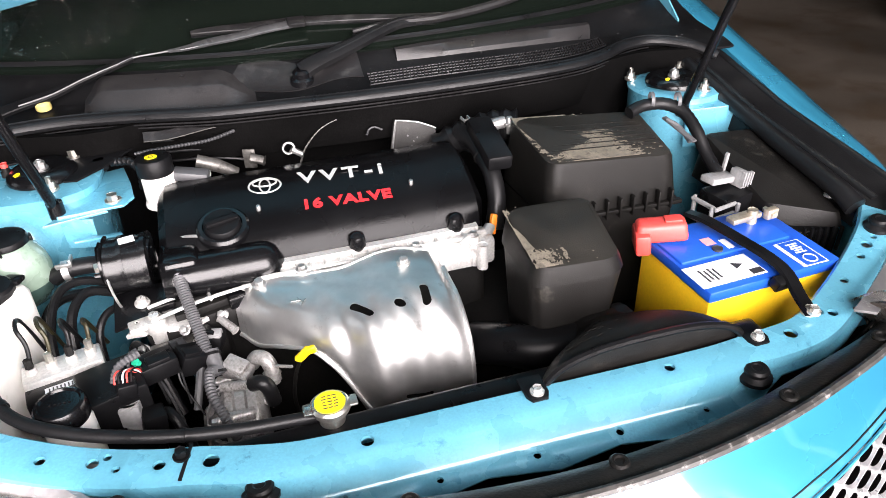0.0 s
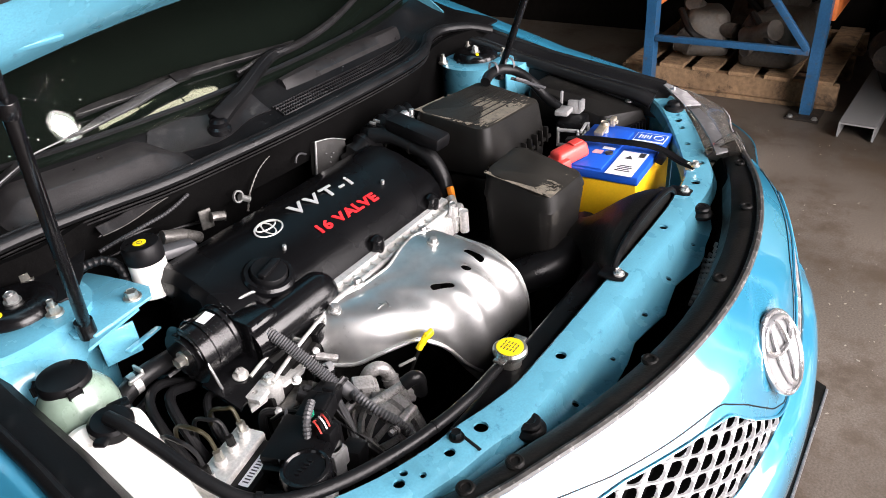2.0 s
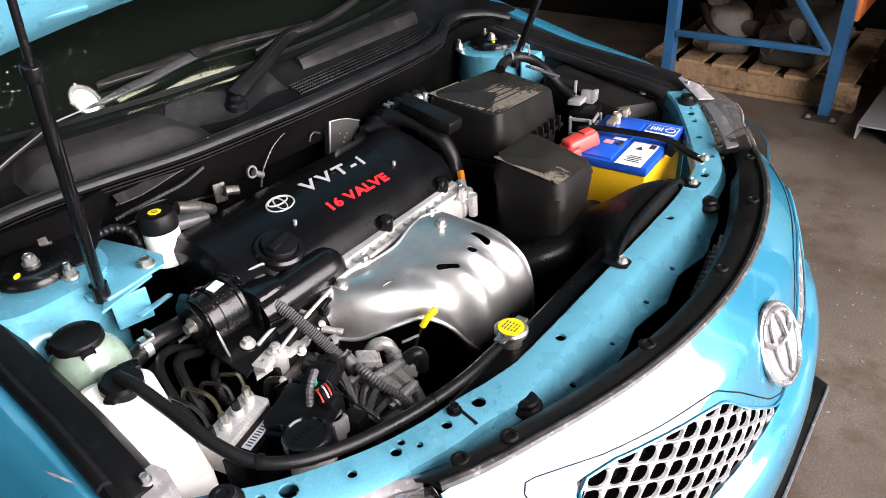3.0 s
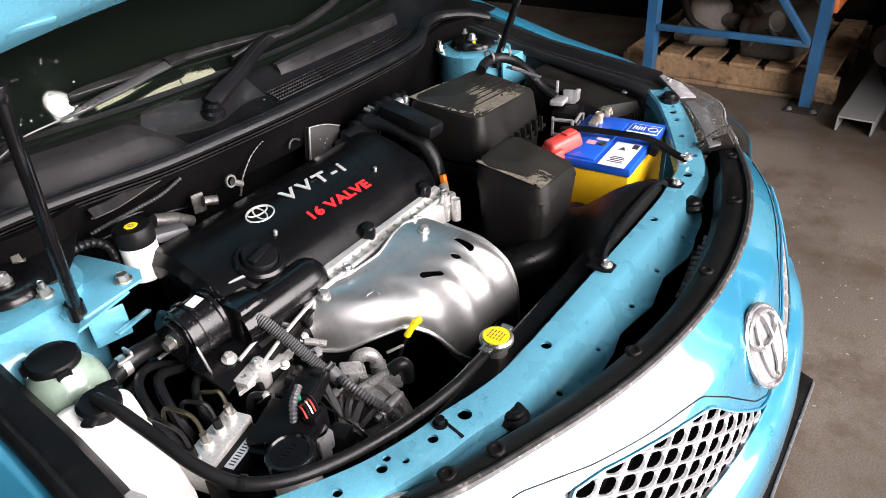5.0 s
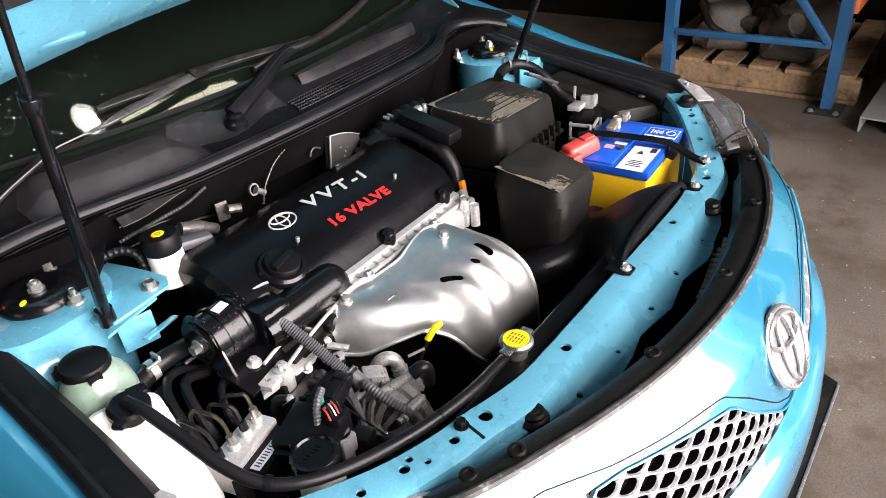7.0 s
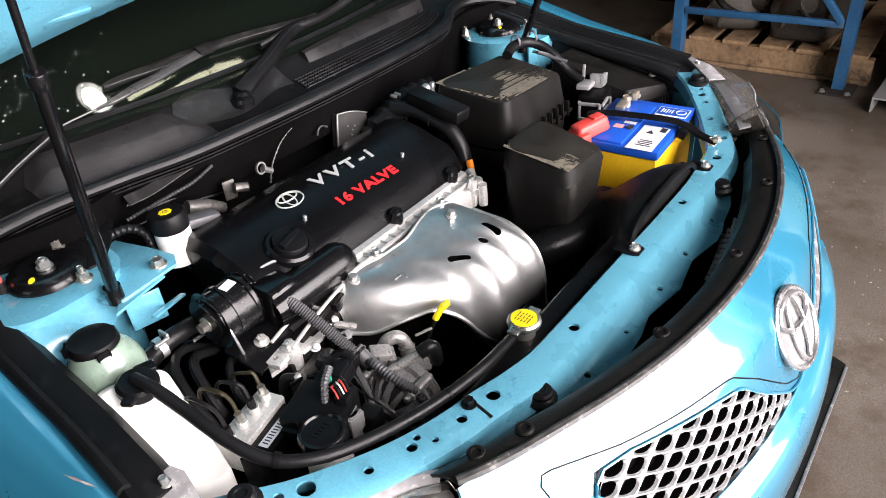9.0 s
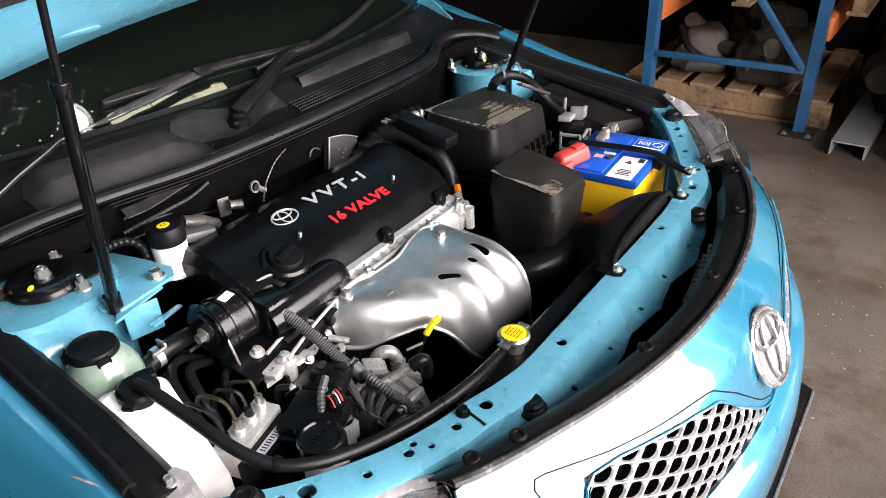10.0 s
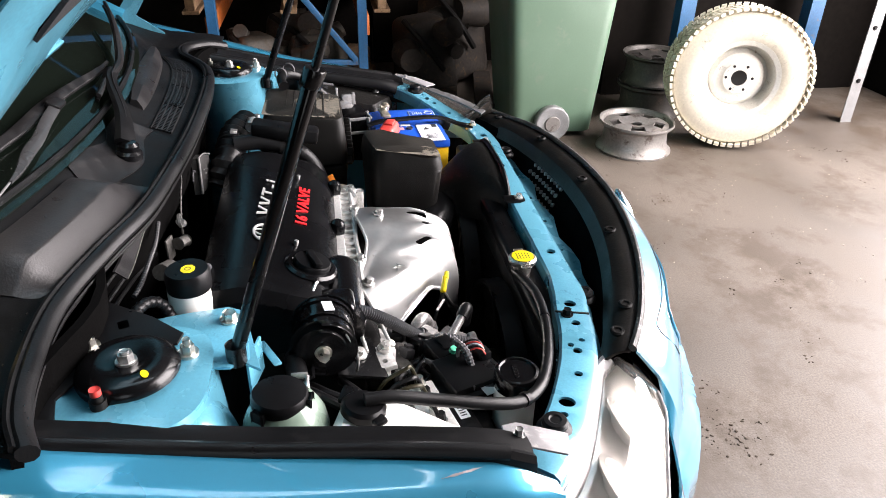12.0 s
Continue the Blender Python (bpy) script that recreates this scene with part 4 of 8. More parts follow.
sheet(bm, lambda u, v: Vector((-0.70 + 1.38 * u, seal_y(-0.70 + 1.38 * u) + 0.004 + 0.02 * v, 0.944 - 0.085 * v)), 50, 3, 0.004)
part("cowl_front", bm, MATTE, car)
bm = mesh()
rings = []
for k in range(25):
    x = -0.505 + 0.29 * k / 24
    h = 0.027 * smooth(k / 3) * smooth((24 - k) / 5) + 0.002
    g = screen_y(x) - 0.002
    rings.append([(x, g - 0.092, 0.950), (x, g - 0.071, 0.953 + h * 0.55), (x, g - 0.064, 0.955 + h * 0.92), (x, g - 0.060, 0.956 + h), (x, g - 0.012, 0.966 + h), (x, g - 0.004, 0.95)])
loft(bm, rings)
part("cowl_step", bm, COWL_SHEEN, cowl_panel, "raised step of the cowl, its sheen painted as paler grey")
bm = mesh()
sheet(bm, lambda u, v: cowl((-0.235 + 0.215 * u - 0.05 * (1 - v) * (1 - u) + 0.74) / 1.48, 0.42 + 0.5 * v + 0.08 * math.sin(9 * u)) + Vector((0, 0, 0.003)), 20, 6, 0.002)
part("cowl_patch", bm, COWL_GREY, cowl_panel)
bm = mesh()
rings = []
for k in range(25):
    u = k / 24
    x = 0.05 + 0.42 * u
    y = 0.735 + 0.012 * math.sin(math.pi * u) + 0.045 * u * u
    w = 0.026 * math.sin(math.pi * (0.08 + 0.84 * u)) ** 0.6
    z = cowl((x + 0.74) / 1.48, 0.6).z
    rings.append([(x, y - w, z - 0.008), (x, y - w * 0.8, z + 0.012), (x, y - w * 0.2, z + 0.024), (x, y + w * 0.6, z + 0.026), (x, y + w, z + 0.018), (x, y + w, z - 0.004)])
loft(bm, rings)
part("cowl_fairing", bm, COWL_SHEEN, cowl_panel, "crescent ridge of the cowl, its wet sheen painted as paler grey")
bm = mesh()
for i in range(74):
    x = -0.01 + i * 0.0068
    if i % 19 == 18:
        continue
    u = (x + 0.74) / 1.48
    a, b = cowl(u, 0.22), cowl(u, 0.50)
    box(bm, (a + b) / 2 + Vector((0, 0, 0.001)), (0.0024, (b - a).length, 0.005), (math.degrees(math.atan2(b.z - a.z, b.y - a.y)), 0, -12), bevel=0)
for v in (0.22, 0.29, 0.36, 0.43, 0.50):
    tube(bm, [cowl((x + 0.74) / 1.48, v) + Vector((0, 0, 0.0022)) for x in np.linspace(-0.012, 0.49, 20)], 0.0016, 5, 1)
part("vent_slats", bm, COWL_GREY, cowl_panel, "fine slatted air intake of the cowl", kind="stuff")


def pane(u, v):
    x = (-0.68 + 1.36 * u) * (1 - 0.10 * v)
    return Vector((x, screen_y(x) + 0.78 * v, 1.0 + 0.43 * v - 0.02 * v * v + 0.01 * (1 - (2 * u - 1) ** 2) * v))


bm = mesh()
sheet(bm, pane, 30, 16, 0.005)
screen = part("windscreen", bm, GLASS, car, "dark wet-specked windscreen glass")
screen.visible_shadow = False
bm = mesh()
sheet(bm, lambda u, v: Vector((-0.66 + 1.32 * u, screen_y(-0.66 + 1.32 * u) + 0.03 + 0.62 * v, 1.0 + 0.03 * v)), 10, 6, 0.02)
sheet(bm, lambda u, v: Vector((-0.7 + 1.4 * u, 1.75, 0.6 + 0.85 * v)), 4, 4, 0.02)
part("dashboard", bm, INSIDE, car, "dark dashboard under the glass")
for s in (-1, 1):
    bm = mesh()
    tube(bm, [pane(0.5 + 0.507 * s, v) + Vector((0, 0.0, 0.006)) for v in np.linspace(0, 1, 8)], 0.022, 8, 1)
    part("screen_pillar", bm, PAINT, car)
bm = mesh()
tube(bm, [pane(u, 1.0) + Vector((0, 0.02, 0.01)) for u in np.linspace(0, 1, 10)], 0.025, 8, 1)
part("screen_header", bm, PAINT, car)
bm = mesh()
tube(bm, [pane(u, 0.015) + Vector((0, 0, 0.006)) for u in np.linspace(0, 1, 24)], 0.005, 6, 1)
part("screen_seal", bm, RUBBER, screen)
random.seed(4)
bm = mesh()
for k in range(430):
    u, v = random.uniform(0.01, 0.34) * random.random() ** 0.4, random.uniform(0.02, 0.5)
    p = pane(u, v) + Vector((0, 0, 0.0005))
    r = random.uniform(0.0008, 0.0022)
    bmesh.ops.create_icosphere(bm, subdivisions=1, radius=r, matrix=Matrix.Translation(p) @ Matrix.Diagonal((1, 1, 0.6, 1)))
part("water_drops", bm, CHROME, screen, "small water drops on the glass", kind="stuff")
WATER = material("water_drop", (0.02, 0.02, 0.02), 0.05, 0, 0.1, 50, 0.0, 5, coat=1.0, rough_spread=0.02)


def drops(parent, place, count, seed, big=0.0016):
    """Rain drops that sit on place(u, v)."""
    rnd = random.Random(seed)
    b = mesh()
    for _ in range(count):
        p = Vector(place(rnd.random(), rnd.random()))
        r = big * (0.3 + 0.7 * rnd.random() ** 2)
        bmesh.ops.create_icosphere(b, subdivisions=1, radius=r, matrix=Matrix.Translation(p) @ Matrix.Diagonal((1.2, 1, 0.6, 1)))
    return part("water_drops", b, WATER, parent, kind="stuff")


drops(cowl_panel, lambda u, v: Vector(seal_line[int(u * (len(seal_line) - 1))]) + Vector((0.02 * v, 0.010 - 0.012 * v, 0.0095)), 90, 41, 0.0012)
drops(cowl_panel, lambda u, v: cowl(u, 0.05 + 0.7 * v) + Vector((0, 0, 0.0005)), 260, 31)

# wipers
def wiper_set(arm, blade, thick):
    b = mesh()
    tube(b, arm, thick, 8, 6, flat=0.55)
    w = part("wiper_arm", b, COWL, car, "black wiper arm")
    b = mesh()
    tube(b, [Vector(p) + Vector((0, -0.004, 0.006)) for p in arm], 0.0016, 6, 6)
    part("arm_edge", b, COWL_GREY, w)
    b = mesh()
    tube(b, blade, lambda t: 0.0045 + 0.004 * math.sin(math.pi * t) ** 2, 8, 6, flat=0.8)
    bl = part("wiper_blade", b, COWL_GREY, w, "faded grey wiper blade")
    b = mesh()
    tube(b, [Vector(p) + Vector((0, 0.004, -0.008)) for p in blade], 0.003, 6, 6)
    part("wiper_rubber", b, RUBBER, bl)
    return w


wiper = wiper_set([(-0.130, 0.716, 0.985), (-0.095, 0.722, 0.998), (-0.045, 0.735, 1.010), (0.052, 0.770, 1.033), (0.10, 0.776, 1.037)], [(-0.02, 0.772, 1.030), (0.05, 0.774, 1.037), (0.15, 0.777, 1.036), (0.285, 0.807, 1.044), (0.42, 0.845, 1.064), (0.52, 0.88, 1.075)], lambda t: 0.0190 - 0.008 * t)
bm = mesh()
lathe(bm, (-0.130, 0.716, 0.962), (0, -0.15, 1), [(0.022, 0.0), (0.021, 0.012), (0.016, 0.016), (0.016, 0.024), (0.011, 0.029), (0.004, 0.030)], 22)
part("wiper_pivot", bm, GLOSS, wiper)


def ribbon(b, pts, half, thick):
    """A flat bar that lies along the slope of the glass."""
    path = spline([Vector(p) for p in pts], 6)
    across, up = Vector((0, 0.876, 0.482)), Vector((0, -0.482, 0.876)) * thick
    rings = []
    for i, p in enumerate(path):
        w = across * half(i / (len(path) - 1))
        rings.append([p - w - up, p - w * 1.0 + up * 0.6, p - w * 0.8 + up, p + w * 0.8 + up, p + w + up * 0.6, p + w - up])
    loft(b, rings)


bm = mesh()
ribbon(bm, [(-0.640, 0.757, 0.965), (-0.605, 0.765, 0.972), (-0.55, 0.775, 0.982), (-0.498, 0.785, 0.998), (-0.441, 0.796, 1.013), (-0.411, 0.803, 1.020)], lambda t: 0.011 - 0.005 * t, 0.004)
near_wiper = part("wiper_arm", bm, COWL, car, "black wiper arm with a pale edge")
bm = mesh()
tube(bm, [(-0.605, 0.758, 0.974), (-0.55, 0.768, 0.984), (-0.498, 0.779, 1.0), (-0.441, 0.791, 1.014), (-0.411, 0.799, 1.021), (-0.373, 0.799, 1.024), (-0.335, 0.797, 1.027)], 0.0015, 8, 6)
part("arm_edge", bm, TRIMG, near_wiper, "pale strip along the edge of the arm")
bm = mesh()
ribbon(bm, [(-0.350, 0.797, 1.026), (-0.323, 0.796, 1.028), (-0.276, 0.798, 1.034), (-0.23, 0.798, 1.038), (-0.177, 0.802, 1.044), (-0.127, 0.804, 1.048)], lambda t: 0.002 + 0.006 * smooth(t * 2.2), 0.0025)
part("arm_extension", bm, WIPER, near_wiper, "flat satin grey end of the wiper arm")
bm = mesh()
box(bm, (-0.118, 0.806, 1.050), (0.034, 0.022, 0.010), (29, 0, 0), bevel=0.003)
ribbon(bm, [(-0.308, 0.836, 1.043), (-0.267, 0.832, 1.045), (-0.21, 0.825, 1.046), (-0.123, 0.820, 1.048), (-0.026, 0.811, 1.045), (0.081, 0.801, 1.039), (0.16, 0.800, 1.036)], lambda t: 0.003 + 0.006 * math.sin(math.pi * min(1, t * 1.1)) ** 0.5, 0.003)
near_blade = part("wiper_blade", bm, COWL_GREY, near_wiper, "faded grey wiper blade")
bm = mesh()
tube(bm, [(-0.308, 0.840, 1.035), (-0.267, 0.836, 1.037), (-0.123, 0.824, 1.040), (0.081, 0.805, 1.031), (0.16, 0.804, 1.028)], 0.003, 6, 6)
part("wiper_rubber", bm, RUBBER, near_blade)
bm = mesh()
lathe(bm, (-0.571, 0.772, 0.960), (0, -0.2, 1), [(0.013, 0.0), (0.013, 0.010), (0.009, 0.014), (0.003, 0.015)], 16)
part("cowl_plug", bm, material("aged_yellow_plastic", (0.45, 0.36, 0.12), 0.5, 0, 0.2, 200, 0.1, 20), cowl_panel, "yellowed plastic plug")

# hood, raised
hood_at = Matrix.Translation((0, 0.729, 1.169)) @ pose(0, 0, 0, -44, 0, 0)


def hood_place(u, v, lift=0.0):
    x = (-0.69 + 1.38 * u) * (1 - 0.06 * v)
    sag = -0.111 * x * x * (1 - 0.8 * smooth(v / 0.18))
    length = 1.06 - 0.22 * x * x
    return hood_at @ Vector((x, -length * v + 0.131 * x * x * (1 - v), lift + sag))


bm = mesh()
sheet(bm, lambda u, v: hood_place(u, v, 0.03), 30, 20, 0.002)
hood = part("hood", bm, PAINT, car, "turquoise hood propped wide open")
bm = mesh()
sheet(bm, lambda u, v: hood_place(u, v, 0.028 - 0.016 * smooth(min(u, 1 - u) * 14) * smooth(min(v, 1 - v) * 18)), 44, 36, 0.0015)
part("hood_inner", bm, PAINT_BAY, hood, "blue inner hood panel")
bm = mesh()
sheet(bm, lambda u, v: hood_place(0.08 + 0.84 * u, 0.155 + 0.76 * v, 0.010), 24, 18, 0.004)
part("hood_insulation", bm, FELT, hood, "grey-black felt pad under the hood")
for u in (0.22, 0.78):
    bm = mesh()
    box(bm, hood_place(u, 0.055, 0.011), (0.07, 0.012, 0.004), (-44, 0, 0), bevel=0.0018)
    part("stiffening_bead", bm, PAINT_BAY, hood)
for s in (-1, 1):
    foot, collar, top = Vector((-0.541, 0.528, 0.880) if s < 0 else (0.562, 0.552, 0.872)), Vector((0.567 * s, 0.418, 1.209)), Vector((0.590 * s, 0.292, 1.585))
    bm = mesh()
    cyl(bm, foot, collar, 0.0083, n=16, bevel=0.001)
    cyl(bm, foot - Vector((0, 0, 0.01)), foot + Vector((0, 0, 0.012)), 0.012, n=14, bevel=0.002)
    gas = part("gas_strut", bm, GLOSS, car, "black gas strut that holds the hood up")
    bm = mesh()
    cyl(bm, collar - (top - collar) * 0.02, collar + (top - collar) * 0.03, 0.0108, n=16, bevel=0.002)
    part("collar", bm, GLOSS, gas)
    bm = mesh()
    cyl(bm, collar, top, 0.0044, n=12)
    part("rod", bm, GLOSS, gas)
# hood hinges
for s in (-1, 1):
    bm = mesh()
    plate(bm, [(0.790, 0.935), (0.925, 0.985), (0.918, 1.015), (0.895, 1.030), (0.875, 1.055), (0.845, 1.090), (0.805, 1.145), (0.770, 1.185), (0.752, 1.172), (0.790, 1.110), (0.832, 1.052), (0.860, 1.010), (0.800, 0.968)], 0.004, Matrix(((0, 0, 1, 0.694 * s), (1, 0, 0, 0), (0, 1, 0, 0), (0, 0, 0, 1))), 0.001)
    part("hood_hinge", bm, PAINT_BAY, car, "blue steel hood hinge")

# ---- the engine ----
engine = thing("engine", (-0.14, 0.48, 0.30), "four-cylinder engine with black cover and bare metal heat shield", "engine")
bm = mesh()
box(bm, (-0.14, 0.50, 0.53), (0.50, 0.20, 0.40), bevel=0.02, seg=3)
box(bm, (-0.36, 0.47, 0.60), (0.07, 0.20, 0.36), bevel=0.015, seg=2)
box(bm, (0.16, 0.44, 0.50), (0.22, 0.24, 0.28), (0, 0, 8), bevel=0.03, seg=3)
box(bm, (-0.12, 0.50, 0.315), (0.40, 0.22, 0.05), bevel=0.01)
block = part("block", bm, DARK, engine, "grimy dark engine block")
COVER_PROF = [(0.606, 0.765), (0.605, 0.835), (0.598, 0.858), (0.580, 0.871), (0.540, 0.8755), (0.505, 0.869), (0.470, 0.8565), (0.448, 0.849), (0.432, 0.840), (0.416, 0.824), (0.404, 0.802), (0.400, 0.785), (0.400, 0.765)]


def cover_z(y):
    return interp(y, sorted(COVER_PROF[3:12]))


bm = mesh()
rings = []
for k in range(41):
    u = k / 40
    x = -0.400 + 0.512 * u
    e = min(u, 1 - u) * 0.512
    inset = 0.030 * (1 - math.sqrt(max(0, 1 - (1 - min(1, e / 0.035)) ** 2)))
    drop = 0.018 * (1 - math.sqrt(max(0, 1 - (1 - min(1, e / 0.02)) ** 2)))
    ring_pts = []
    for y, z in COVER_PROF:
        yy = min(y, 0.606 - inset) if y > 0.5 else max(y, 0.400 + inset * (1.0 if u > 0.5 else 0.3))
        ring_pts.append((x, yy, z - drop * smooth((z - 0.76) / 0.06)))
    rings.append(ring_pts)
loft(bm, rings)
cover = part("valve_cover", bm, COVER, engine, "satin black plastic engine cover with raised lettering")
slope = pose(0, 0, 0, math.degrees(math.atan2(0.0125, 0.035)), 0, 0)


def on_cover(x, y, lift=0.0006):
    return Matrix.Translation((x, y, cover_z(y) + lift)) @ slope


writing("lettering", "VVT-i", on_cover(-0.176, 0.506, 0.0012) @ pose(0, 0, 0, 0, 0, -3), 0.0335, SILVERT, cover, 0.0008, 1.40, 1.32, 0.0007, "raised silver letters")
writing("lettering", "16 VALVE", on_cover(-0.181, 0.4515, 0.0014) @ pose(0, 0, 0, 0, 0, -2.5), 0.0265, REDT, cover, 0.0008, 1.24, 1.08, 0.0010, "raised red letters")
bm = mesh()
em = on_cover(-0.230, 0.514, 0.0010) @ pose(0, 0, 0, 0, 0, -3)
ring(bm, em, 0.0255, 0.0165, 0.0016, 40)
ring(bm, em, 0.0085, 0.0150, 0.0014, 30)
ring(bm, em @ pose(0, 0.0068, 0), 0.0190, 0.0080, 0.0014, 30)
part("badge", bm, SILVERT, cover, "small silver oval badge")
for x, y in ((-0.246, 0.467), (0.001, 0.467)):
    bm = mesh()
    cyl(bm, (x, y, cover_z(y) - 0.004), (x, y - 0.002, cover_z(y) + 0.008), 0.0036, n=14, bevel=0.001)
    part("locating_pin", bm, GALV, cover)
# front cam housing and filler
bm = mesh()
rings = []
for k in range(19):
    u = k / 18
    x = -0.398 + 0.176 * u
    r = 0.034 * math.sqrt(max(0.02, 1 - max(0, (u - 0.82) / 0.18) ** 2)) * (0.9 + 0.1 * smooth(u * 8))
    rings.append([(x, 0.402 + r * math.cos(a), 0.798 + r * 1.0 * math.sin(a)) for a in [2 * math.pi * j / 24 for j in range(24)]])
loft(bm, rings)
box(bm, (-0.372, 0.418, 0.80), (0.060, 0.07, 0.075), bevel=0.012, seg=3)
part("cam_housing", bm, GLOSS, engine, "rounded gloss black cam housing")
bm = mesh()
tube(bm, [(-0.375, 0.445, 0.842), (-0.345, 0.437, 0.845), (-0.318, 0.425, 0.838)], 0.0025, 6, 4)
part("casting_edge", bm, GALV, engine)
cz = cover_z(0.446)
bm = mesh()
lathe(bm, (-0.303, 0.446, cz - 0.006), (0, -0.33, 1), [(0.040, 0.0), (0.040, 0.008), (0.036, 0.012), (0.030, 0.012), (0.029, 0.006), (0.012, 0.005)], 32)
filler = part("filler_neck", bm, GLOSS, engine, "black oil filler neck")
bm = mesh()
lathe(bm, (-0.303, 0.444, cz + 0.000), (0, -0.33, 1), [(0.028, 0.0), (0.028, 0.010), (0.026, 0.013), (0.016, 0.013)], 28)
box(bm, (-0.303, 0.439, cz + 0.0145), (0.050, 0.012, 0.008), (18, 0, 18), bevel=0.0025)
part("oil_cap", bm, BLACK, filler, "black oil filler cap with a grip bar")
# cylinder head flange with ribs and studs
def head_line(x, dy=0.0, dz=0.0):
    return Vector((x, 0.381 + 0.028 * (x + 0.1) * 0.3 + dy, 0.789 + dz))


bm = mesh()
rings = []
for k in range(33):
    x = -0.268 + 0.36 * k / 32
    p = head_line(x)
    rings.append([p + Vector((0, 0.030, -0.05)), p + Vector((0, 0.030, 0.010)), p + Vector((0, 0.010, 0.0085)), p + Vector((0, 0.008, 0.0005)), p + Vector((0, -0.012, -0.002)), p + Vector((0, -0.0145, -0.006)), p + Vector((0, -0.016, -0.05))])
loft(bm, rings)
tube(bm, [head_line(-0.265, -0.010, 0.003), head_line(-0.19, -0.013, 0.004), head_line(-0.13, -0.011, 0.002), head_line(-0.04, -0.013, 0.005), head_line(0.06, -0.011, 0.003)], 0.0042, 8, 8)
head = part("cylinder_head", bm, ALLOY, engine, "bright cast alloy cylinder head edge")
for i in range(15):
    p = head_line(-0.252 + i * 0.0225)
    bm = mesh()
    box(bm, p + Vector((0, -0.001, 0.0025)), (0.0035, 0.020, 0.006), (0, 0, 4), bevel=0.001, seg=1)
    part("rib", bm, ALLOY, head)
for x in (-0.20, -0.02, 0.075):
    p = head_line(x, -0.014, -0.012)
    bm = mesh()
    cyl(bm, p, p + Vector((0, 0, 0.018)), 0.0095, n=16, bevel=0.0015)
    boss = part("boss", bm, ALLOY, head)
    bolt(boss, p + Vector((0, 0, 0.018)), r=0.006, high=0.006, mat=GALV)
bm = mesh()
box(bm, (0.088, 0.388, 0.762), (0.045, 0.05, 0.05), (0, 0, 10), bevel=0.008)
cyl(bm, (0.075, 0.36, 0.770), (0.115, 0.40, 0.785), 0.010, n=14, bevel=0.002)
cyl(bm, (0.085, 0.352, 0.745), (0.085, 0.352, 0.785), 0.009, n=14, bevel=0.002)
tube(bm, [(0.05, 0.36, 0.79), (0.075, 0.372, 0.797), (0.10, 0.385, 0.792)], 0.004, 8, 5)
part("sensor_boss", bm, ALLOY, head)
for x, y, z in ((-0.107, 0.404, 0.796), (0.056, 0.405, 0.797)):
    bm = mesh()
    cyl(bm, (x, y - 0.010, 0.775), (x, y - 0.002, z), 0.0095, n=14, bevel=0.001)
    stud = part("cover_stud", bm, ALLOY, engine)
    bm = mesh()
    lathe(bm, (x, y - 0.002, z - 0.002), (0, -0.12, 1), [(0.0125, 0.0), (0.0135, 0.004), (0.0135, 0.016), (0.0115, 0.024), (0.006, 0.0285), (0.002, 0.0295)], 22)
    part("rubber_dome", bm, GLOSS, stud, "black rubber dome nut cap")
bm = mesh()
box(bm, (0.121, 0.402, 0.790), (0.010, 0.012, 0.034), (-20, 15, 0), bevel=0.002)
part("connector_lock", bm, ORANGE, engine, "orange connector lock")
# heat shield: an elbow whose open left end arches over the alternator
END_Y = [(-0.306, 0.356), (-0.285, 0.316), (-0.255, 0.288), (-0.207, 0.250), (-0.175, 0.222), (-0.150, 0.203), (-0.125, 0.181), (0.0, 0.174)]
END_Z = [(-0.306, 0.712), (-0.285, 0.708), (-0.255, 0.722), (-0.207, 0.733), (-0.175, 0.704), (-0.150, 0.645), (-0.128, 0.600), (0.0, 0.600)]
TOP_Y = [(-0.306, 0.370), (-0.285, 0.376), (-0.255, 0.372), (-0.2, 0.358), (-0.14, 0.350), (-0.09, 0.360), (-0.05, 0.368), (0.01, 0.354)]
TOP_Z = [(-0.306, 0.757), (-0.285, 0.777), (-0.262, 0.785), (-0.2, 0.784), (-0.14, 0.788), (-0.09, 0.796), (-0.05, 0.794), (0.01, 0.784)]


def soft(x, table):
    """A table read with its corners rounded."""
    return sum(interp(x + d, table) for d in (-0.010, -0.005, 0.0, 0.005, 0.010)) / 5


def shield_at(u, v):
    x = -0.306 + 0.314 * u
    yt, zt, ye, ze = soft(x, TOP_Y), soft(x, TOP_Z), soft(x, END_Y), soft(x, END_Z)
    n = 2.3 + 1.8 * smooth((x + 0.20) / 0.09)
    a = math.pi / 2 * v
    y = yt - (yt - ye) * math.sin(a) ** (2 / n)
    z = ze + (zt + 0.004 - ze) * math.cos(a) ** (2 / n) if v < 1 else ze
    w = smooth((x + 0.28) / 0.1)
    bump = 0.0022 * noise.noise(Vector((x * 22, y * 22, z * 22))) * smooth((v - 0.08) / 0.2)
    wave = x + 0.30 * (y - 0.24)
    bump += 0.0042 * math.cos(2 * math.pi * (wave + 0.082) / 0.054) * smooth((x + 0.20) / 0.05) * smooth((v - 0.10) / 0.2) * smooth((1.02 - v) / 0.2)
    bump += 0.0035 * math.exp(-((v - 0.42) / 0.10) ** 2) * math.exp(-((x + 0.235) / 0.03) ** 2)
    rim = 0.0035 * math.exp(-(v / 0.035) ** 2)
    curl = 0.010 * smooth((u - 0.95) / 0.05)
    return Vector((x, y - bump * 0.6 * w, z + bump * 0.8 * w + rim - curl * (1 - v)))


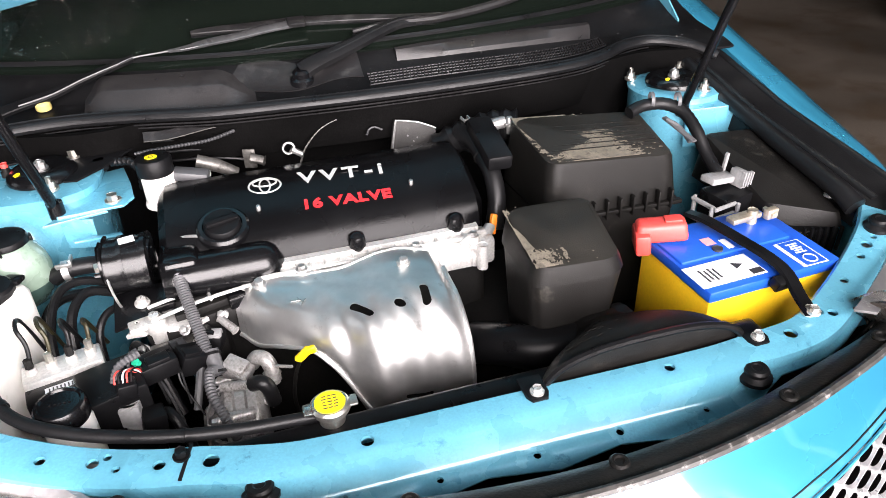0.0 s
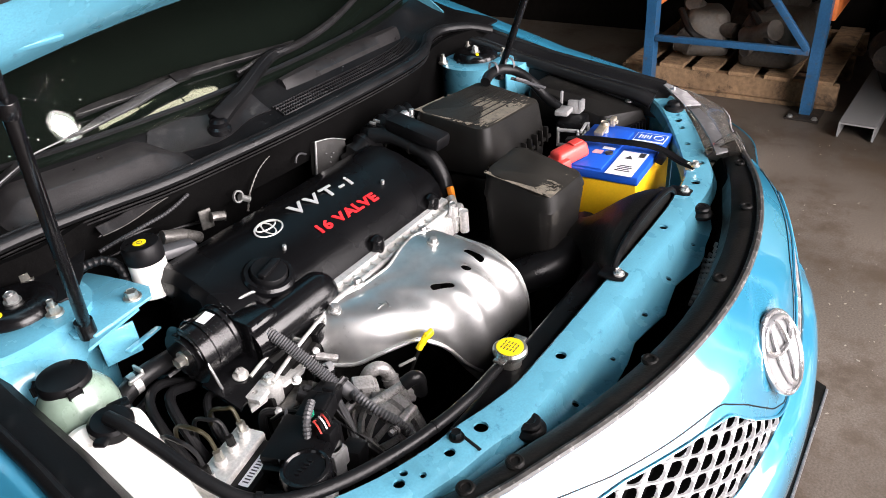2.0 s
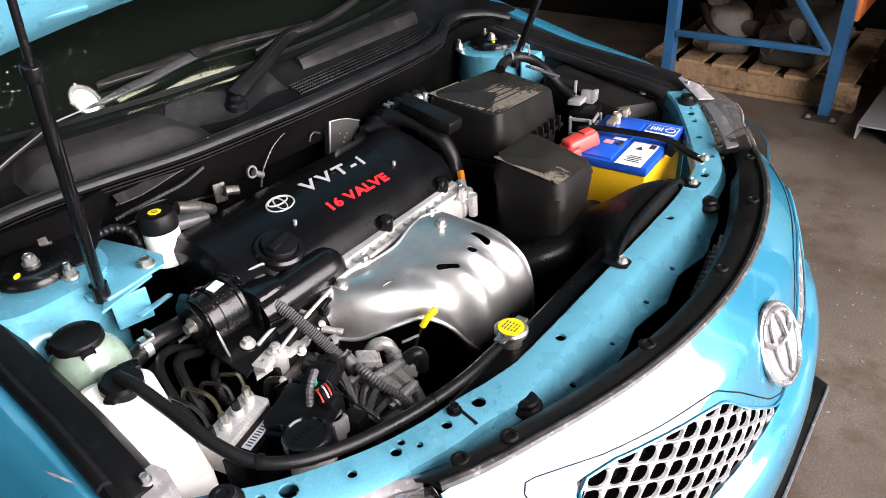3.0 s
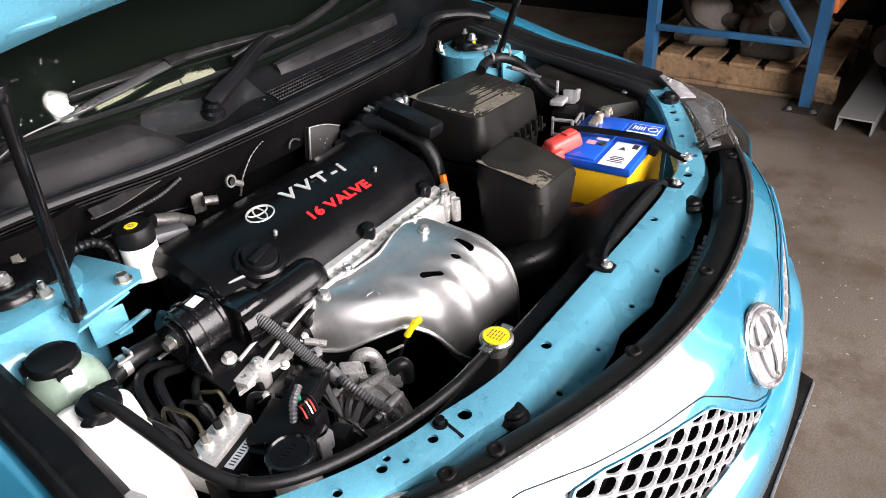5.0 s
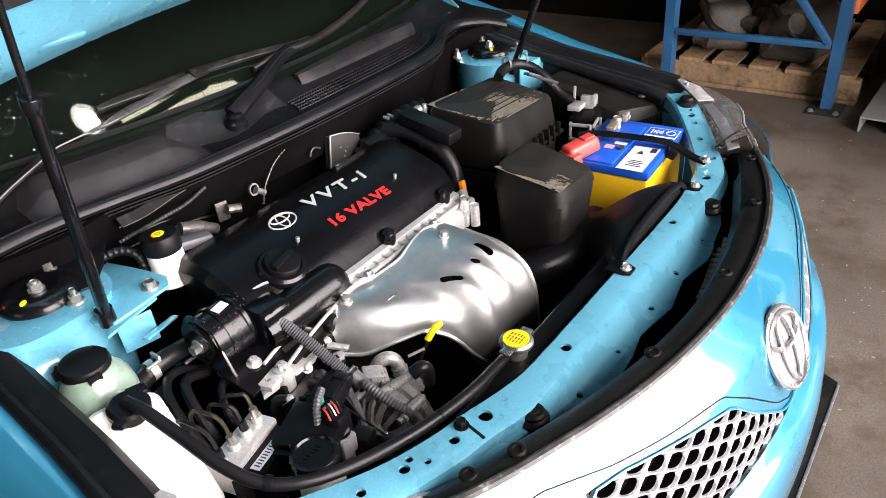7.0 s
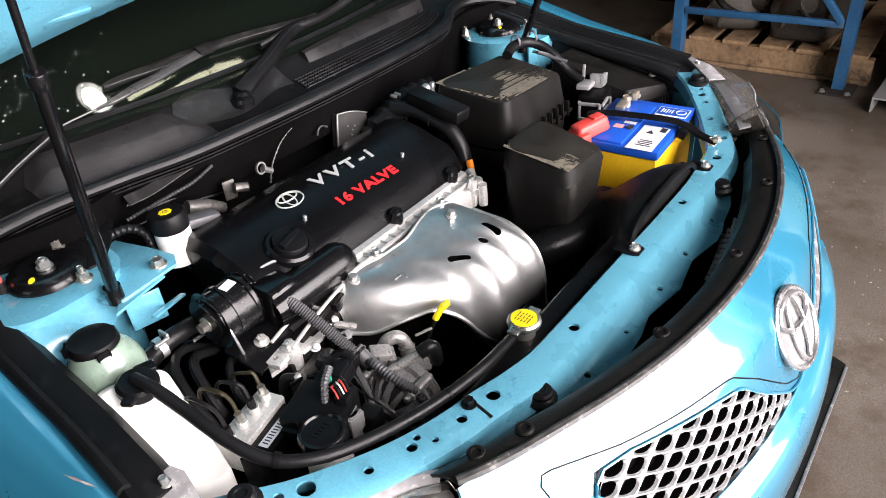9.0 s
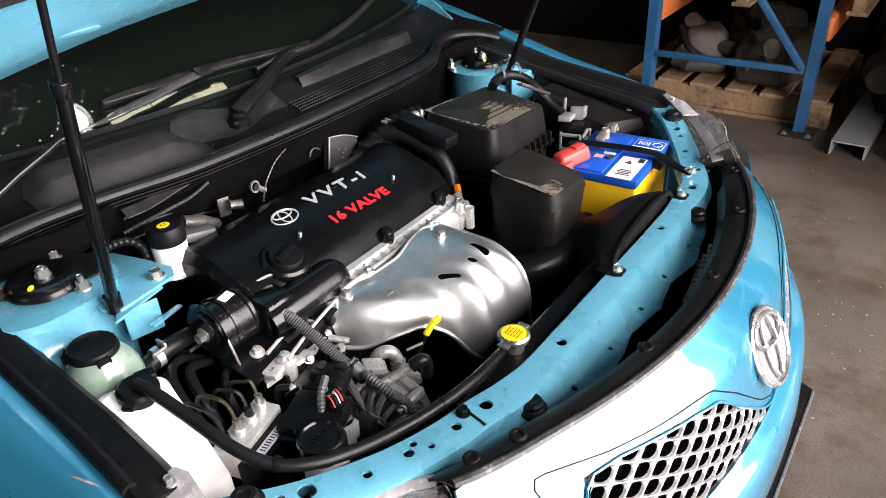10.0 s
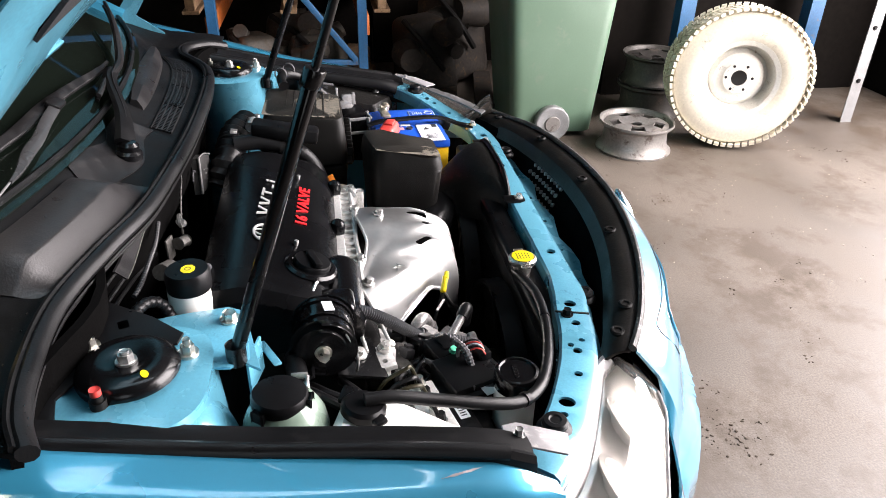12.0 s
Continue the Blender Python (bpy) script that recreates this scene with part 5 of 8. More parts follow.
bm = mesh()
sheet(bm, lambda u, v: shield_at(u, v ** 1.15), 90, 64, 0.0016)
bmesh.ops.smooth_vert(bm, verts=bm.verts, factor=0.5)
bmesh.ops.smooth_vert(bm, verts=bm.verts, factor=0.5)
shield = part("heat_shield", bm, SHIELD, engine, "bare pressed steel exhaust heat shield with slots", 60)
bm = mesh()
tube(bm, [shield_at(u, 0.985) + Vector((0, -0.001, -0.001)) for u in np.linspace(0.0, 0.56, 60)], 0.0034, 8, 1)
part("rolled_edge", bm, SHIELD, shield)
bm = mesh()
tube(bm, [shield_at(u, 0.0) + Vector((0, 0.001, 0.0)) for u in np.linspace(0.05, 0.98, 60)], 0.0026, 8, 1)
part("top_flange", bm, SHIELD, shield)
bm = mesh()
tube(bm, [shield_at(1.0, v) + Vector((0.002, 0, 0)) for v in np.linspace(0.02, 0.99, 40)], 0.0030, 8, 1)
part("side_flange", bm, SHIELD, shield)
holes = mesh()
for x, y, dx, dy, r in ((-0.132, 0.250, 0.0090, -0.0092, 0.0064), (-0.078, 0.240, 0, 0, 0.0085), (-0.038, 0.251, 0.001, 0.013, 0.0064), (-0.085, 0.180, 0.010, 0.0, 0.004)):
    n = 14
    if x == -0.085:
        m = Matrix.Translation((-0.072, 0.22, 0.668)) @ pose(0, 0, 0, 90, 0, 0)
        dx, dy = 0.016, 0
    else:
        m = Matrix.Translation((x, y, 0.76))
    out = []
    for k in range(2 * n):
        a = math.pi * (k + 0.5) / n
        sgn = 1 if math.cos(a - math.atan2(dy, dx)) > 0 else -1
        out.append((sgn * dx + r * math.cos(a), sgn * dy + r * math.sin(a)))
    plate(holes, out, 0.07, m)
cut(shield, holes)
for p in (shield_at(0.13, 0.10), shield_at(0.81, 0.03)):
    bolt(engine, p + Vector((0, 0, 0.002)), (0, -0.3, 1), 0.007, 0.008, mat=GALV)
bm = mesh()
for k, a in enumerate((0, 60, 120)):
    p = shield_at(0.29, 0.36) + Vector((0, 0, 0.0024))
    box(bm, p + Vector((0.007 * math.cos(radians(a)), 0.007 * math.sin(radians(a)), 0.0)), (0.016, 0.0015, 0.0012), (0, 0, a + 60), bevel=0)
part("stamped_mark", bm, GALV, shield)
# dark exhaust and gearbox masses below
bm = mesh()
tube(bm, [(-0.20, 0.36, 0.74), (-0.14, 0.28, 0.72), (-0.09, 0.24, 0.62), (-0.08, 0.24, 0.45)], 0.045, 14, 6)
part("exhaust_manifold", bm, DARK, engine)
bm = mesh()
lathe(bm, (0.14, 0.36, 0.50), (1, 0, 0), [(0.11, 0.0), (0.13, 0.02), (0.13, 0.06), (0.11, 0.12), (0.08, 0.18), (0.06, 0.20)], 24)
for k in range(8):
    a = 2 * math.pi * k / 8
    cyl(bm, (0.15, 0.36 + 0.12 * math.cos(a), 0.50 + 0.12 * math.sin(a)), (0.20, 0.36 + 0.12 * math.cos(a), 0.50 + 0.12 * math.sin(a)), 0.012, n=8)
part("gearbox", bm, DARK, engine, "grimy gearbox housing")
# engine mount
bm = mesh()
cyl(bm, (-0.472, 0.430, 0.824), (-0.412, 0.428, 0.823), 0.040, n=32, bevel=0.005)
cyl(bm, (-0.480, 0.432, 0.828), (-0.470, 0.432, 0.828), 0.030, n=28, bevel=0.003)
mount = part("engine_mount", bm, GLOSS, engine, "glossy black round engine mount")
for x in (-0.452, -0.420):
    bm = mesh()
    lathe(bm, (x, 0.4295, 0.825), (1, 0, 0), [(0.0395, 0.0), (0.0415, 0.0), (0.0415, 0.006), (0.0395, 0.006)], 32, loop=True)
    part("mount_band", bm, GLOSS, mount)
bm = mesh()
plate(bm, [(-0.05, -0.035), (0.035, -0.03), (0.045, 0.0), (0.03, 0.03), (-0.04, 0.035)], 0.006, pose(-0.430, 0.388, 0.772, 12, -4, 10), 0.0015)
plate(bm, [(-0.06, -0.02), (0.03, -0.02), (0.03, 0.02), (-0.06, 0.02)], 0.006, pose(-0.44, 0.46, 0.79, -30, 0, 0), 0.0015)
part("mount_foot", bm, GLOSS, mount)
bm = mesh()
plate(bm, [(-0.011, -0.007), (0.011, -0.007), (0.011, 0.007), (-0.011, 0.007)], 0.0006, pose(-0.437, 0.421, 0.8668, 10, 0, 12))
part("sticker", bm, LABEL, mount)
bolt(mount, (-0.480, 0.430, 0.824), (-1, -0.1, 0.0), 0.0080, 0.010, name="bolt", washer=1.4)
bolt(mount, (-0.434, 0.383, 0.779), (0, -0.2, 1), 0.0075, 0.008, mat=BRIGHT, washer=1.5)
# thin pale tube paints the highlight along the mount's edge
bm = mesh()
tube(bm, [(-0.472, 0.40, 0.845), (-0.470, 0.388, 0.815), (-0.466, 0.386, 0.785), (-0.46, 0.39, 0.765)], 0.002, 6, 5)
part("mount_highlight", bm, GALV, mount)
# cast arm: two rims, and dark blocks between them for the pocket's shade
a0, a1 = Vector((-0.440, 0.350, 0.768)), Vector((-0.272, 0.384, 0.778))
along = (a1 - a0).normalized()
across = Vector((-along.y, along.x, 0)).normalized()
bm = mesh()
for off in (-0.017, 0.017):
    tube(bm, [a0 + (a1 - a0) * u + across * off * (1.10 - 0.30 * u) + Vector((0, 0, 0.006 + 0.005 * math.sin(math.pi * u))) for u in (0.10, 0.25, 0.5, 0.75, 0.95)], 0.0030, 8, 5)
cyl(bm, (-0.417, 0.346, 0.735), (-0.417, 0.345, 0.772), 0.0150, n=24, bevel=0.003)
box(bm, a0 + (a1 - a0) * 0.60 + Vector((0, 0, 0.006)), (0.005, 0.030, 0.006), (0, 0, 12), bevel=0.002)
cyl(bm, (-0.281, 0.381, 0.745), (-0.280, 0.381, 0.774), 0.016, n=20, bevel=0.003)
arm = part("mount_arm", bm, ALLOY, engine, "bright cast alloy mount arm with darkened pockets")
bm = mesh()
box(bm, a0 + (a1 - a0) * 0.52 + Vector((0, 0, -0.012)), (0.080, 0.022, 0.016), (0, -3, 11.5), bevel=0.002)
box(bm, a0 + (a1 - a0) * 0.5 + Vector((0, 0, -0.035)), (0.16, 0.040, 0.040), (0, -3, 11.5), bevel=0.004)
part("arm_pocket_fill", bm, DARK, arm)
bm = mesh()
plate(bm, [(-0.017, -0.018), (0.016, -0.016), (0.018, 0.013), (-0.008, 0.018), (-0.020, 0.008)], 0.008, pose(-0.436, 0.351, 0.763, 0, -4, 8), 0.002)
foot = part("arm_foot", bm, ALLOY, arm)
bm = mesh()
plate(bm, [(-0.447, 0.367), (-0.460, 0.341), (-0.366, 0.335), (-0.345, 0.347), (-0.364, 0.398), (-0.427, 0.402)], 0.007, Matrix.Translation((0, 0, 0.750)), 0.002)
part("arm_plate", bm, ALLOY, arm)
tool = mesh()
cyl(tool, (-0.442, 0.348, 0.73), (-0.442, 0.348, 0.79), 0.0042, n=14)
cut(foot, tool)
bm = mesh()
box(bm, (-0.405, 0.322, 0.735), (0.085, 0.020, 0.012), (0, 6, 20), bevel=0.003)
box(bm, (-0.420, 0.330, 0.722), (0.05, 0.012, 0.03), (0, 6, 20), bevel=0.003)
part("arm_web", bm, GRIMY, arm)
bolt(arm, (-0.417, 0.345, 0.773), (0, -0.1, 1), 0.0080, 0.008, mat=BRIGHT, washer=1.55)
bolt(arm, (-0.283, 0.377, 0.777), (0, -0.2, 1), 0.0075, 0.008, mat=BRIGHT, washer=1.5)
bm = mesh()
box(bm, (-0.296, 0.376, 0.766), (0.042, 0.040, 0.020), (0, -4, 12), bevel=0.004)
part("arm_cover", bm, GLOSS, arm)
# grey conduit and its branches
bm = mesh()
tube(bm, [(-0.378, 0.398, 0.820), (-0.372, 0.366, 0.806), (-0.362, 0.325, 0.774), (-0.351, 0.282, 0.735)], 0.0096, 14, 8, ridges=270, deep=0.0020)
conduit = part("conduit", bm, GREYTUBE, engine, "grey corrugated cable conduit")
bm = mesh()
tube(bm, [(-0.347, 0.288, 0.741), (-0.344, 0.274, 0.727), (-0.341, 0.262, 0.716)], 0.0112, 12, 6)
tube(bm, [(-0.358, 0.292, 0.736), (-0.364, 0.276, 0.722), (-0.370, 0.258, 0.706), (-0.378, 0.240, 0.680)], 0.0058, 8, 6)
wrap = part("cable_wrap", bm, GREYTUBE, conduit, "grey tape wrap at the branch")
bm = mesh()
tube(bm, [(-0.343, 0.266, 0.724), (-0.351, 0.246, 0.733), (-0.350, 0.215, 0.722), (-0.338, 0.190, 0.700), (-0.325, 0.175, 0.660)], 0.0078, 10, 8, ridges=210, deep=0.0016)
part("branch_conduit", bm, GREYTUBE, conduit)
for p in ((-0.346, 0.283, 0.737), (-0.341, 0.264, 0.718)):
    bm = mesh()
    lathe(bm, p, (0.1, -0.75, -0.65), [(0.0108, -0.002), (0.0126, -0.002), (0.0126, 0.002), (0.0108, 0.002)], 18, loop=True)
    part("tie", bm, BLACK, wrap)
bm = mesh()
lathe(bm, (-0.378, 0.401, 0.822), (0.1, -1, -0.25), [(0.0165, 0.0), (0.0165, 0.012), (0.0130, 0.012)], 18)
part("conduit_collar", bm, GLOSS, conduit)
# alternator: a slotted end frame over a drum coloured as the shade inside, then the ribbed body
AC = Vector((-0.360, 0.234, 0.645))
bm = mesh()
lathe(bm, AC + Vector((0.018, 0, 0)), (1, 0, 0), [(0.030, 0.0), (0.056, 0.0), (0.060, 0.004), (0.060, 0.014), (0.054, 0.017), (0.054, 0.030), (0.060, 0.034), (0.060, 0.046), (0.052, 0.054), (0.030, 0.058)], 32)
alternator = part("alternator", bm, CASTGREY, engine, "dull cast alternator with slotted end frame")
bm = mesh()
lathe(bm, AC + Vector((-0.002, 0, 0)), (1, 0, 0), [(0.024, 0.0), (0.046, 0.012), (0.052, 0.024), (0.030, 0.026)], 28)
part("slot_backing", bm, INK, alternator, "dark drum that stands in for the shade behind the slots")
bm = mesh()
lathe(bm, AC + Vector((-0.012, 0, 0)), (1, 0, 0), [(0.012, 0.0), (0.026, 0.0), (0.032, 0.005), (0.032, 0.010), (0.024, 0.012), (0.012, 0.012)], 28, loop=True)
part("bearing_ring", bm, CASTGREY, alternator)
for k in range(15):
    a = 2 * math.pi * k / 15
    way = Vector((0, math.cos(a), math.sin(a)))
    turn = Vector((0, -math.sin(a), math.cos(a))) * 0.0042
    bm = mesh()
    line = [(0.029, -0.006), (0.042, 0.000), (0.053, 0.010), (0.0585, 0.022)]
    loft(bm, [[AC + way * r + Vector((h, 0, 0)) - turn, AC + way * r + Vector((h, 0, 0)) + turn, AC + way * (r - 0.004) + Vector((h + 0.006, 0, 0)) + turn, AC + way * (r - 0.004) + Vector((h + 0.006, 0, 0)) - turn] for r, h in line])
    part("rib", bm, CASTGREY, alternator)
for a in (35, 130, 215, 310):
    c = AC + Vector((0, 0.064 * math.cos(radians(a)), 0.064 * math.sin(radians(a))))
    bm = mesh()
    cyl(bm, c + Vector((0.012, 0, 0)), c + Vector((0.060, 0, 0)), 0.0085, n=14, bevel=0.0015)
    lug = part("lug", bm, CASTGREY, alternator)
    bolt(lug, c + Vector((0.012, 0, 0)), (-1, 0, 0), 0.0050, 0.006, mat=GALV, washer=1.2)
bm = mesh()
tube(bm, [(-0.296, 0.288, 0.700), (-0.288, 0.281, 0.716), (-0.276, 0.271, 0.718), (-0.270, 0.263, 0.706), (-0.271, 0.257, 0.684)], 0.0108, 14, 7)
cyl(bm, (-0.270, 0.260, 0.700), (-0.271, 0.257, 0.690), 0.0125, n=16, bevel=0.001)
part("coolant_pipe", bm, CASTGREY, engine, "dull grey coolant elbow")
bm = mesh()
tube(bm, [(-0.338, 0.238, 0.712), (-0.318, 0.226, 0.719), (-0.300, 0.213, 0.728), (-0.287, 0.203, 0.736)], 0.0072, 12, 7)
stub = part("coolant_pipe", bm, CASTGREY, engine, "dull grey thin pipe with a black end cap")
bm = mesh()
tube(bm, [(-0.296, 0.210, 0.730), (-0.284, 0.201, 0.737), (-0.276, 0.198, 0.728), (-0.272, 0.200, 0.700)], 0.0105, 12, 6)
part("pipe_cap", bm, RUBBER, stub)
bm = mesh()
box(bm, (-0.318, 0.272, 0.712), (0.034, 0.026, 0.028), (10, 15, -35), bevel=0.004)
box(bm, (-0.306, 0.262, 0.706), (0.014, 0.030, 0.018), (10, 15, -35), bevel=0.003)
part("connector", bm, CASTGREY, engine, "grey sensor connector")
bm = mesh()
plate(bm, [(-0.020, -0.012), (0.024, -0.012), (0.030, 0.0), (0.020, 0.012), (-0.022, 0.010)], 0.005, pose(-0.288, 0.232, 0.690, 25, 20, -30), 0.001)
part("alternator_bracket", bm, CASTGREY, engine)
for p, q, r in (((-0.262, 0.246, 0.722), (-0.240, 0.230, 0.728), 0.0022), ((-0.330, 0.345, 0.752), (-0.310, 0.320, 0.742), 0.006), ((-0.395, 0.318, 0.742), (-0.378, 0.300, 0.728), 0.007), ((-0.372, 0.322, 0.735), (-0.352, 0.312, 0.722), 0.009)):
    bm = mesh()
    cyl(bm, p, q, r, n=12, bevel=0.001)
    part("fitting", bm, CASTGREY, engine)
for c, sz, tn in (((-0.375, 0.285, 0.735), (0.040, 0.035, 0.035), (10, 20, 25)), ((-0.345, 0.325, 0.735), (0.035, 0.03, 0.025), (0, 10, -20)), ((-0.415, 0.262, 0.755), (0.050, 0.040, 0.028), (0, 0, 20))):
    bm = mesh()
    box(bm, c, sz, tn, bevel=0.004)
    box(bm, Vector(c) + Vector((0.004, -0.006, sz[2] * 0.5)), (sz[0] * 0.6, sz[1] * 0.5, 0.008), tn, bevel=0.002)
    part("connector", bm, BLACK, engine)
# loose wires and plugs between the mount arm and the alternator
rnd = random.Random(19)
for k in range(4):
    x0, y0 = -0.455 + 0.014 * k, 0.305 - 0.007 * k + rnd.uniform(-0.015, 0.015)
    z0 = 0.735 + rnd.uniform(-0.015, 0.02)
    bm = mesh()
    tube(bm, [(x0, y0, z0), (x0 + rnd.uniform(0.01, 0.03), y0 - 0.018, z0 + rnd.uniform(0.0, 0.018)), (x0 + rnd.uniform(0.02, 0.05), y0 - 0.04, z0 - 0.005), (x0 + 0.045, y0 - 0.065, z0 - 0.05)], rnd.choice((0.0016, 0.0022, 0.0032)), 7, 6)
    part("wire", bm, (RUBBER, DULLPIPE, RUBBER)[k % 3], engine)
for c, sz, tn in (((-0.392, 0.312, 0.742), (0.022, 0.016, 0.016), (20, 10, 30)), ((-0.412, 0.300, 0.733), (0.018, 0.014, 0.014), (-10, 25, 10)), ((-0.370, 0.300, 0.722), (0.026, 0.014, 0.018), (0, -20, 50)), ((-0.340, 0.318, 0.742), (0.020, 0.016, 0.018), (15, 0, -15))):
    bm = mesh()
    box(bm, c, sz, tn, bevel=0.002)
    box(bm, Vector(c) + Vector((0.006, -0.004, sz[2] * 0.4)), (sz[0] * 0.5, sz[1] * 0.7, 0.007), tn, bevel=0.001)
    part("connector", bm, GREYP if c[0] > -0.38 else DULLPIPE, engine)
for p in ((-0.437, 0.318, 0.742), (-0.380, 0.338, 0.748), (-0.325, 0.352, 0.752)):
    bolt(engine, p, (-0.2, -0.6, 0.7), 0.0060, 0.009, mat=GALV, washer=1.4)
# dipstick
bm = mesh()
box(bm, (-0.222, 0.227, 0.748), (0.012, 0.009, 0.030), (20, 38, 10), bevel=0.003, seg=3)
box(bm, (-0.212, 0.222, 0.757), (0.012, 0.008, 0.016), (20, 70, 10), bevel=0.003, seg=3)
dip = part("dipstick_handle", bm, YCAP, engine, "yellow oil dipstick handle")
bm = mesh()
tube(bm, [(-0.227, 0.230, 0.738), (-0.238, 0.242, 0.70), (-0.245, 0.26, 0.64), (-0.24, 0.30, 0.55)], 0.003, 8, 5)
part("dipstick_tube", bm, DARK, dip)

# ---- intake ----
airbox = thing("air_filter_box", (0.33, 0.45, 0.58), "mud-splashed black plastic air filter box", "air filter")


def slab(bm, low, high, z0, z1, r=0.02, n=6, puff=0.0, shrink=0.0):
    """A four-cornered block with rounded corners between two outlines of four (x, y); z1 gives a height for each top corner."""
    def rounded(q, k):
        pts = []
        for i in range(4):
            a, b, c = Vector(q[i - 1]), Vector(q[i]), Vector(q[(i + 1) % 4])
            u, w = (a - b).normalized(), (c - b).normalized()
            for j in range(n + 1):
                t = j / n
                p0, p1 = b + u * k, b + w * k
                pts.append((p0 * (1 - t) ** 2 + b * 2 * t * (1 - t) + p1 * t * t, i, t))
        return pts

    def shrunk(q, d):
        c = sum((Vector(p) for p in q), Vector((0, 0))) / 4
        return [tuple(Vector(p) + (c - Vector(p)).normalized() * d) for p in q]

    def ring_at(q, zs, k):
        return [(p.x, p.y, zs[i]) for p, i, t in rounded(q, k)]

    e = min(r * 0.45, 0.012)
    rings_ = [ring_at(low, [z0] * 4, r), ring_at(high, [z - e for z in z1], r), ring_at(shrunk(high, e * 0.4), [z - e * 0.3 for z in z1], r), ring_at(shrunk(high, e * 1.4), list(z1), r)]
    loft(bm, rings_)


bm = mesh()
slab(bm, [(0.215, 0.385), (0.44, 0.385), (0.455, 0.56), (0.20, 0.55)], [(0.205, 0.368), (0.445, 0.368), (0.462, 0.56), (0.192, 0.55)], 0.58, [0.792, 0.785, 0.785, 0.792], 0.02)
lower = part("lower_case", bm, DUSTY, airbox)
bm = mesh()
slab(bm, [(0.203, 0.366), (0.447, 0.366), (0.464, 0.562), (0.190, 0.552)], [(0.207, 0.372), (0.437, 0.374), (0.455, 0.545), (0.196, 0.535)], 0.797, [0.896, 0.880, 0.893, 0.912], 0.024)
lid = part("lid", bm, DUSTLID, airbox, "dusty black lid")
bm = mesh()
box(bm, (0.326, 0.364, 0.795), (0.25, 0.012, 0.008), (0, 1.5, 0), bevel=0.002)
box(bm, (0.448, 0.465, 0.793), (0.012, 0.20, 0.008), (0, 0, -5), bevel=0.002)
for i in range(9):
    box(bm, (0.235 + i * 0.024, 0.360, 0.803), (0.004, 0.012, 0.036), bevel=0.0015)
part("case_ribs", bm, DUSTY, lower)
# grooves and a broad patch of dried mud on the lid
def lid_at(u, v, lift=0.0006):
    x = 0.207 + 0.232 * u - 0.004 * v
    y = 0.378 + 0.160 * v
    return Vector((x, y, 0.896 - 0.016 * u + (0.016 - 0.003 * u) * v + lift))


bm = mesh()
for k in range(6):
    tube(bm, [lid_at(u, 0.22 + 0.10 * k, -0.0004) for u in np.linspace(0.06, 0.96, 8)], 0.0022, 6, 1)
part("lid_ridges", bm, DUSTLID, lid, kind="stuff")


def lid_mud(u, v):
    mid = 0.42 - 0.22 * v
    patch = 1.25 - abs(u - mid) / 0.23
    rows = abs(((v - 0.22) / 0.10) % 1 - 0.5) * 2
    streak = 0.80 - abs(u - mid) / 0.55 - (1.0 - rows) * 0.9 - (1 if v > 0.86 or v < 0.12 else 0)
    return max(patch, streak) + 0.75 * noise.fractal(Vector((u * 16, v * 30, 3)), 0.6, 2, 6) - 0.02


bm = mesh()
film(bm, lid_at, lid_mud, 180, 120)
part("dried_mud", bm, MUDDY, lid, "broad patch and streaks of dried pale mud", kind="stuff")
resonator = thing("air_resonator", (0.17, 0.235, 0.66), "dusty black plastic intake resonator box", "air duct")
bm = mesh()
slab(bm, [(0.115, 0.19), (0.228, 0.19), (0.245, 0.33), (0.112, 0.32)], [(0.098, 0.176), (0.241, 0.176), (0.254, 0.340), (0.100, 0.322)], 0.66, [0.822, 0.818, 0.834, 0.843], 0.03)
res_body = part("body", bm, DUSTY, resonator)
bm = mesh()
slab(bm, [(0.0965, 0.1745), (0.2425, 0.1745), (0.2555, 0.3415), (0.0985, 0.3235)], [(0.100, 0.178), (0.239, 0.178), (0.252, 0.336), (0.102, 0.319)], 0.816, [0.844, 0.840, 0.858, 0.866], 0.03)
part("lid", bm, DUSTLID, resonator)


def res_lid(u, v):
    x, y = 0.103 + 0.134 * u, 0.182 + 0.142 * v
    return Vector((x, y, 0.8443 - 0.004 * u + 0.0215 * v - 0.004 * u * v + 0.0004))


def res_mud(u, v):
    near = 0.75 - u / (0.24 + 0.18 * (1 - v)) - max(0, v - 0.75) * 4
    return near + 0.9 * noise.fractal(Vector((u * 14, v * 14, 7)), 0.5, 2, 5) - 0.08


bm = mesh()
film(bm, res_lid, res_mud, 84, 84)
part("dried_mud", bm, MUDDY, resonator, "flakes of dried pale mud", kind="stuff")
# snorkel behind the support
duct = thing("intake_duct", (0.19, 0.08, 0.70), "dusty black plastic intake snorkel behind the radiator support", "air duct")
bm = mesh()
rings = []
for k in range(15):
    u = k / 14
    y = 0.050 + 0.135 * u
    x0, x1 = 0.055 + 0.095 * smooth(u * 1.3), 0.350 - 0.085 * smooth(u)
    zt = 0.803 + 0.012 * math.sin(math.pi * min(1, u * 1.1)) - 0.060 * smooth(u)
    zb = 0.725 - 0.05 * u
    pts = []
    for j in range(25):
        a = math.pi * j / 24
        cx, ex = (x0 + x1) / 2, (x1 - x0) / 2
        pts.append((cx - ex * math.copysign(abs(math.cos(a)) ** 0.75, math.cos(a)), y, zb + (zt - zb) * math.sin(a) ** 0.6))
    rings.append(pts + [(x1, y, zb - 0.01), (x0, y, zb - 0.01)])
loft(bm, rings)
duct_body = part("body", bm, DUSTY, duct)
bm = mesh()
arch = [(p[0], 0.046, p[2] + 0.003) for p in rings[0][:25]]
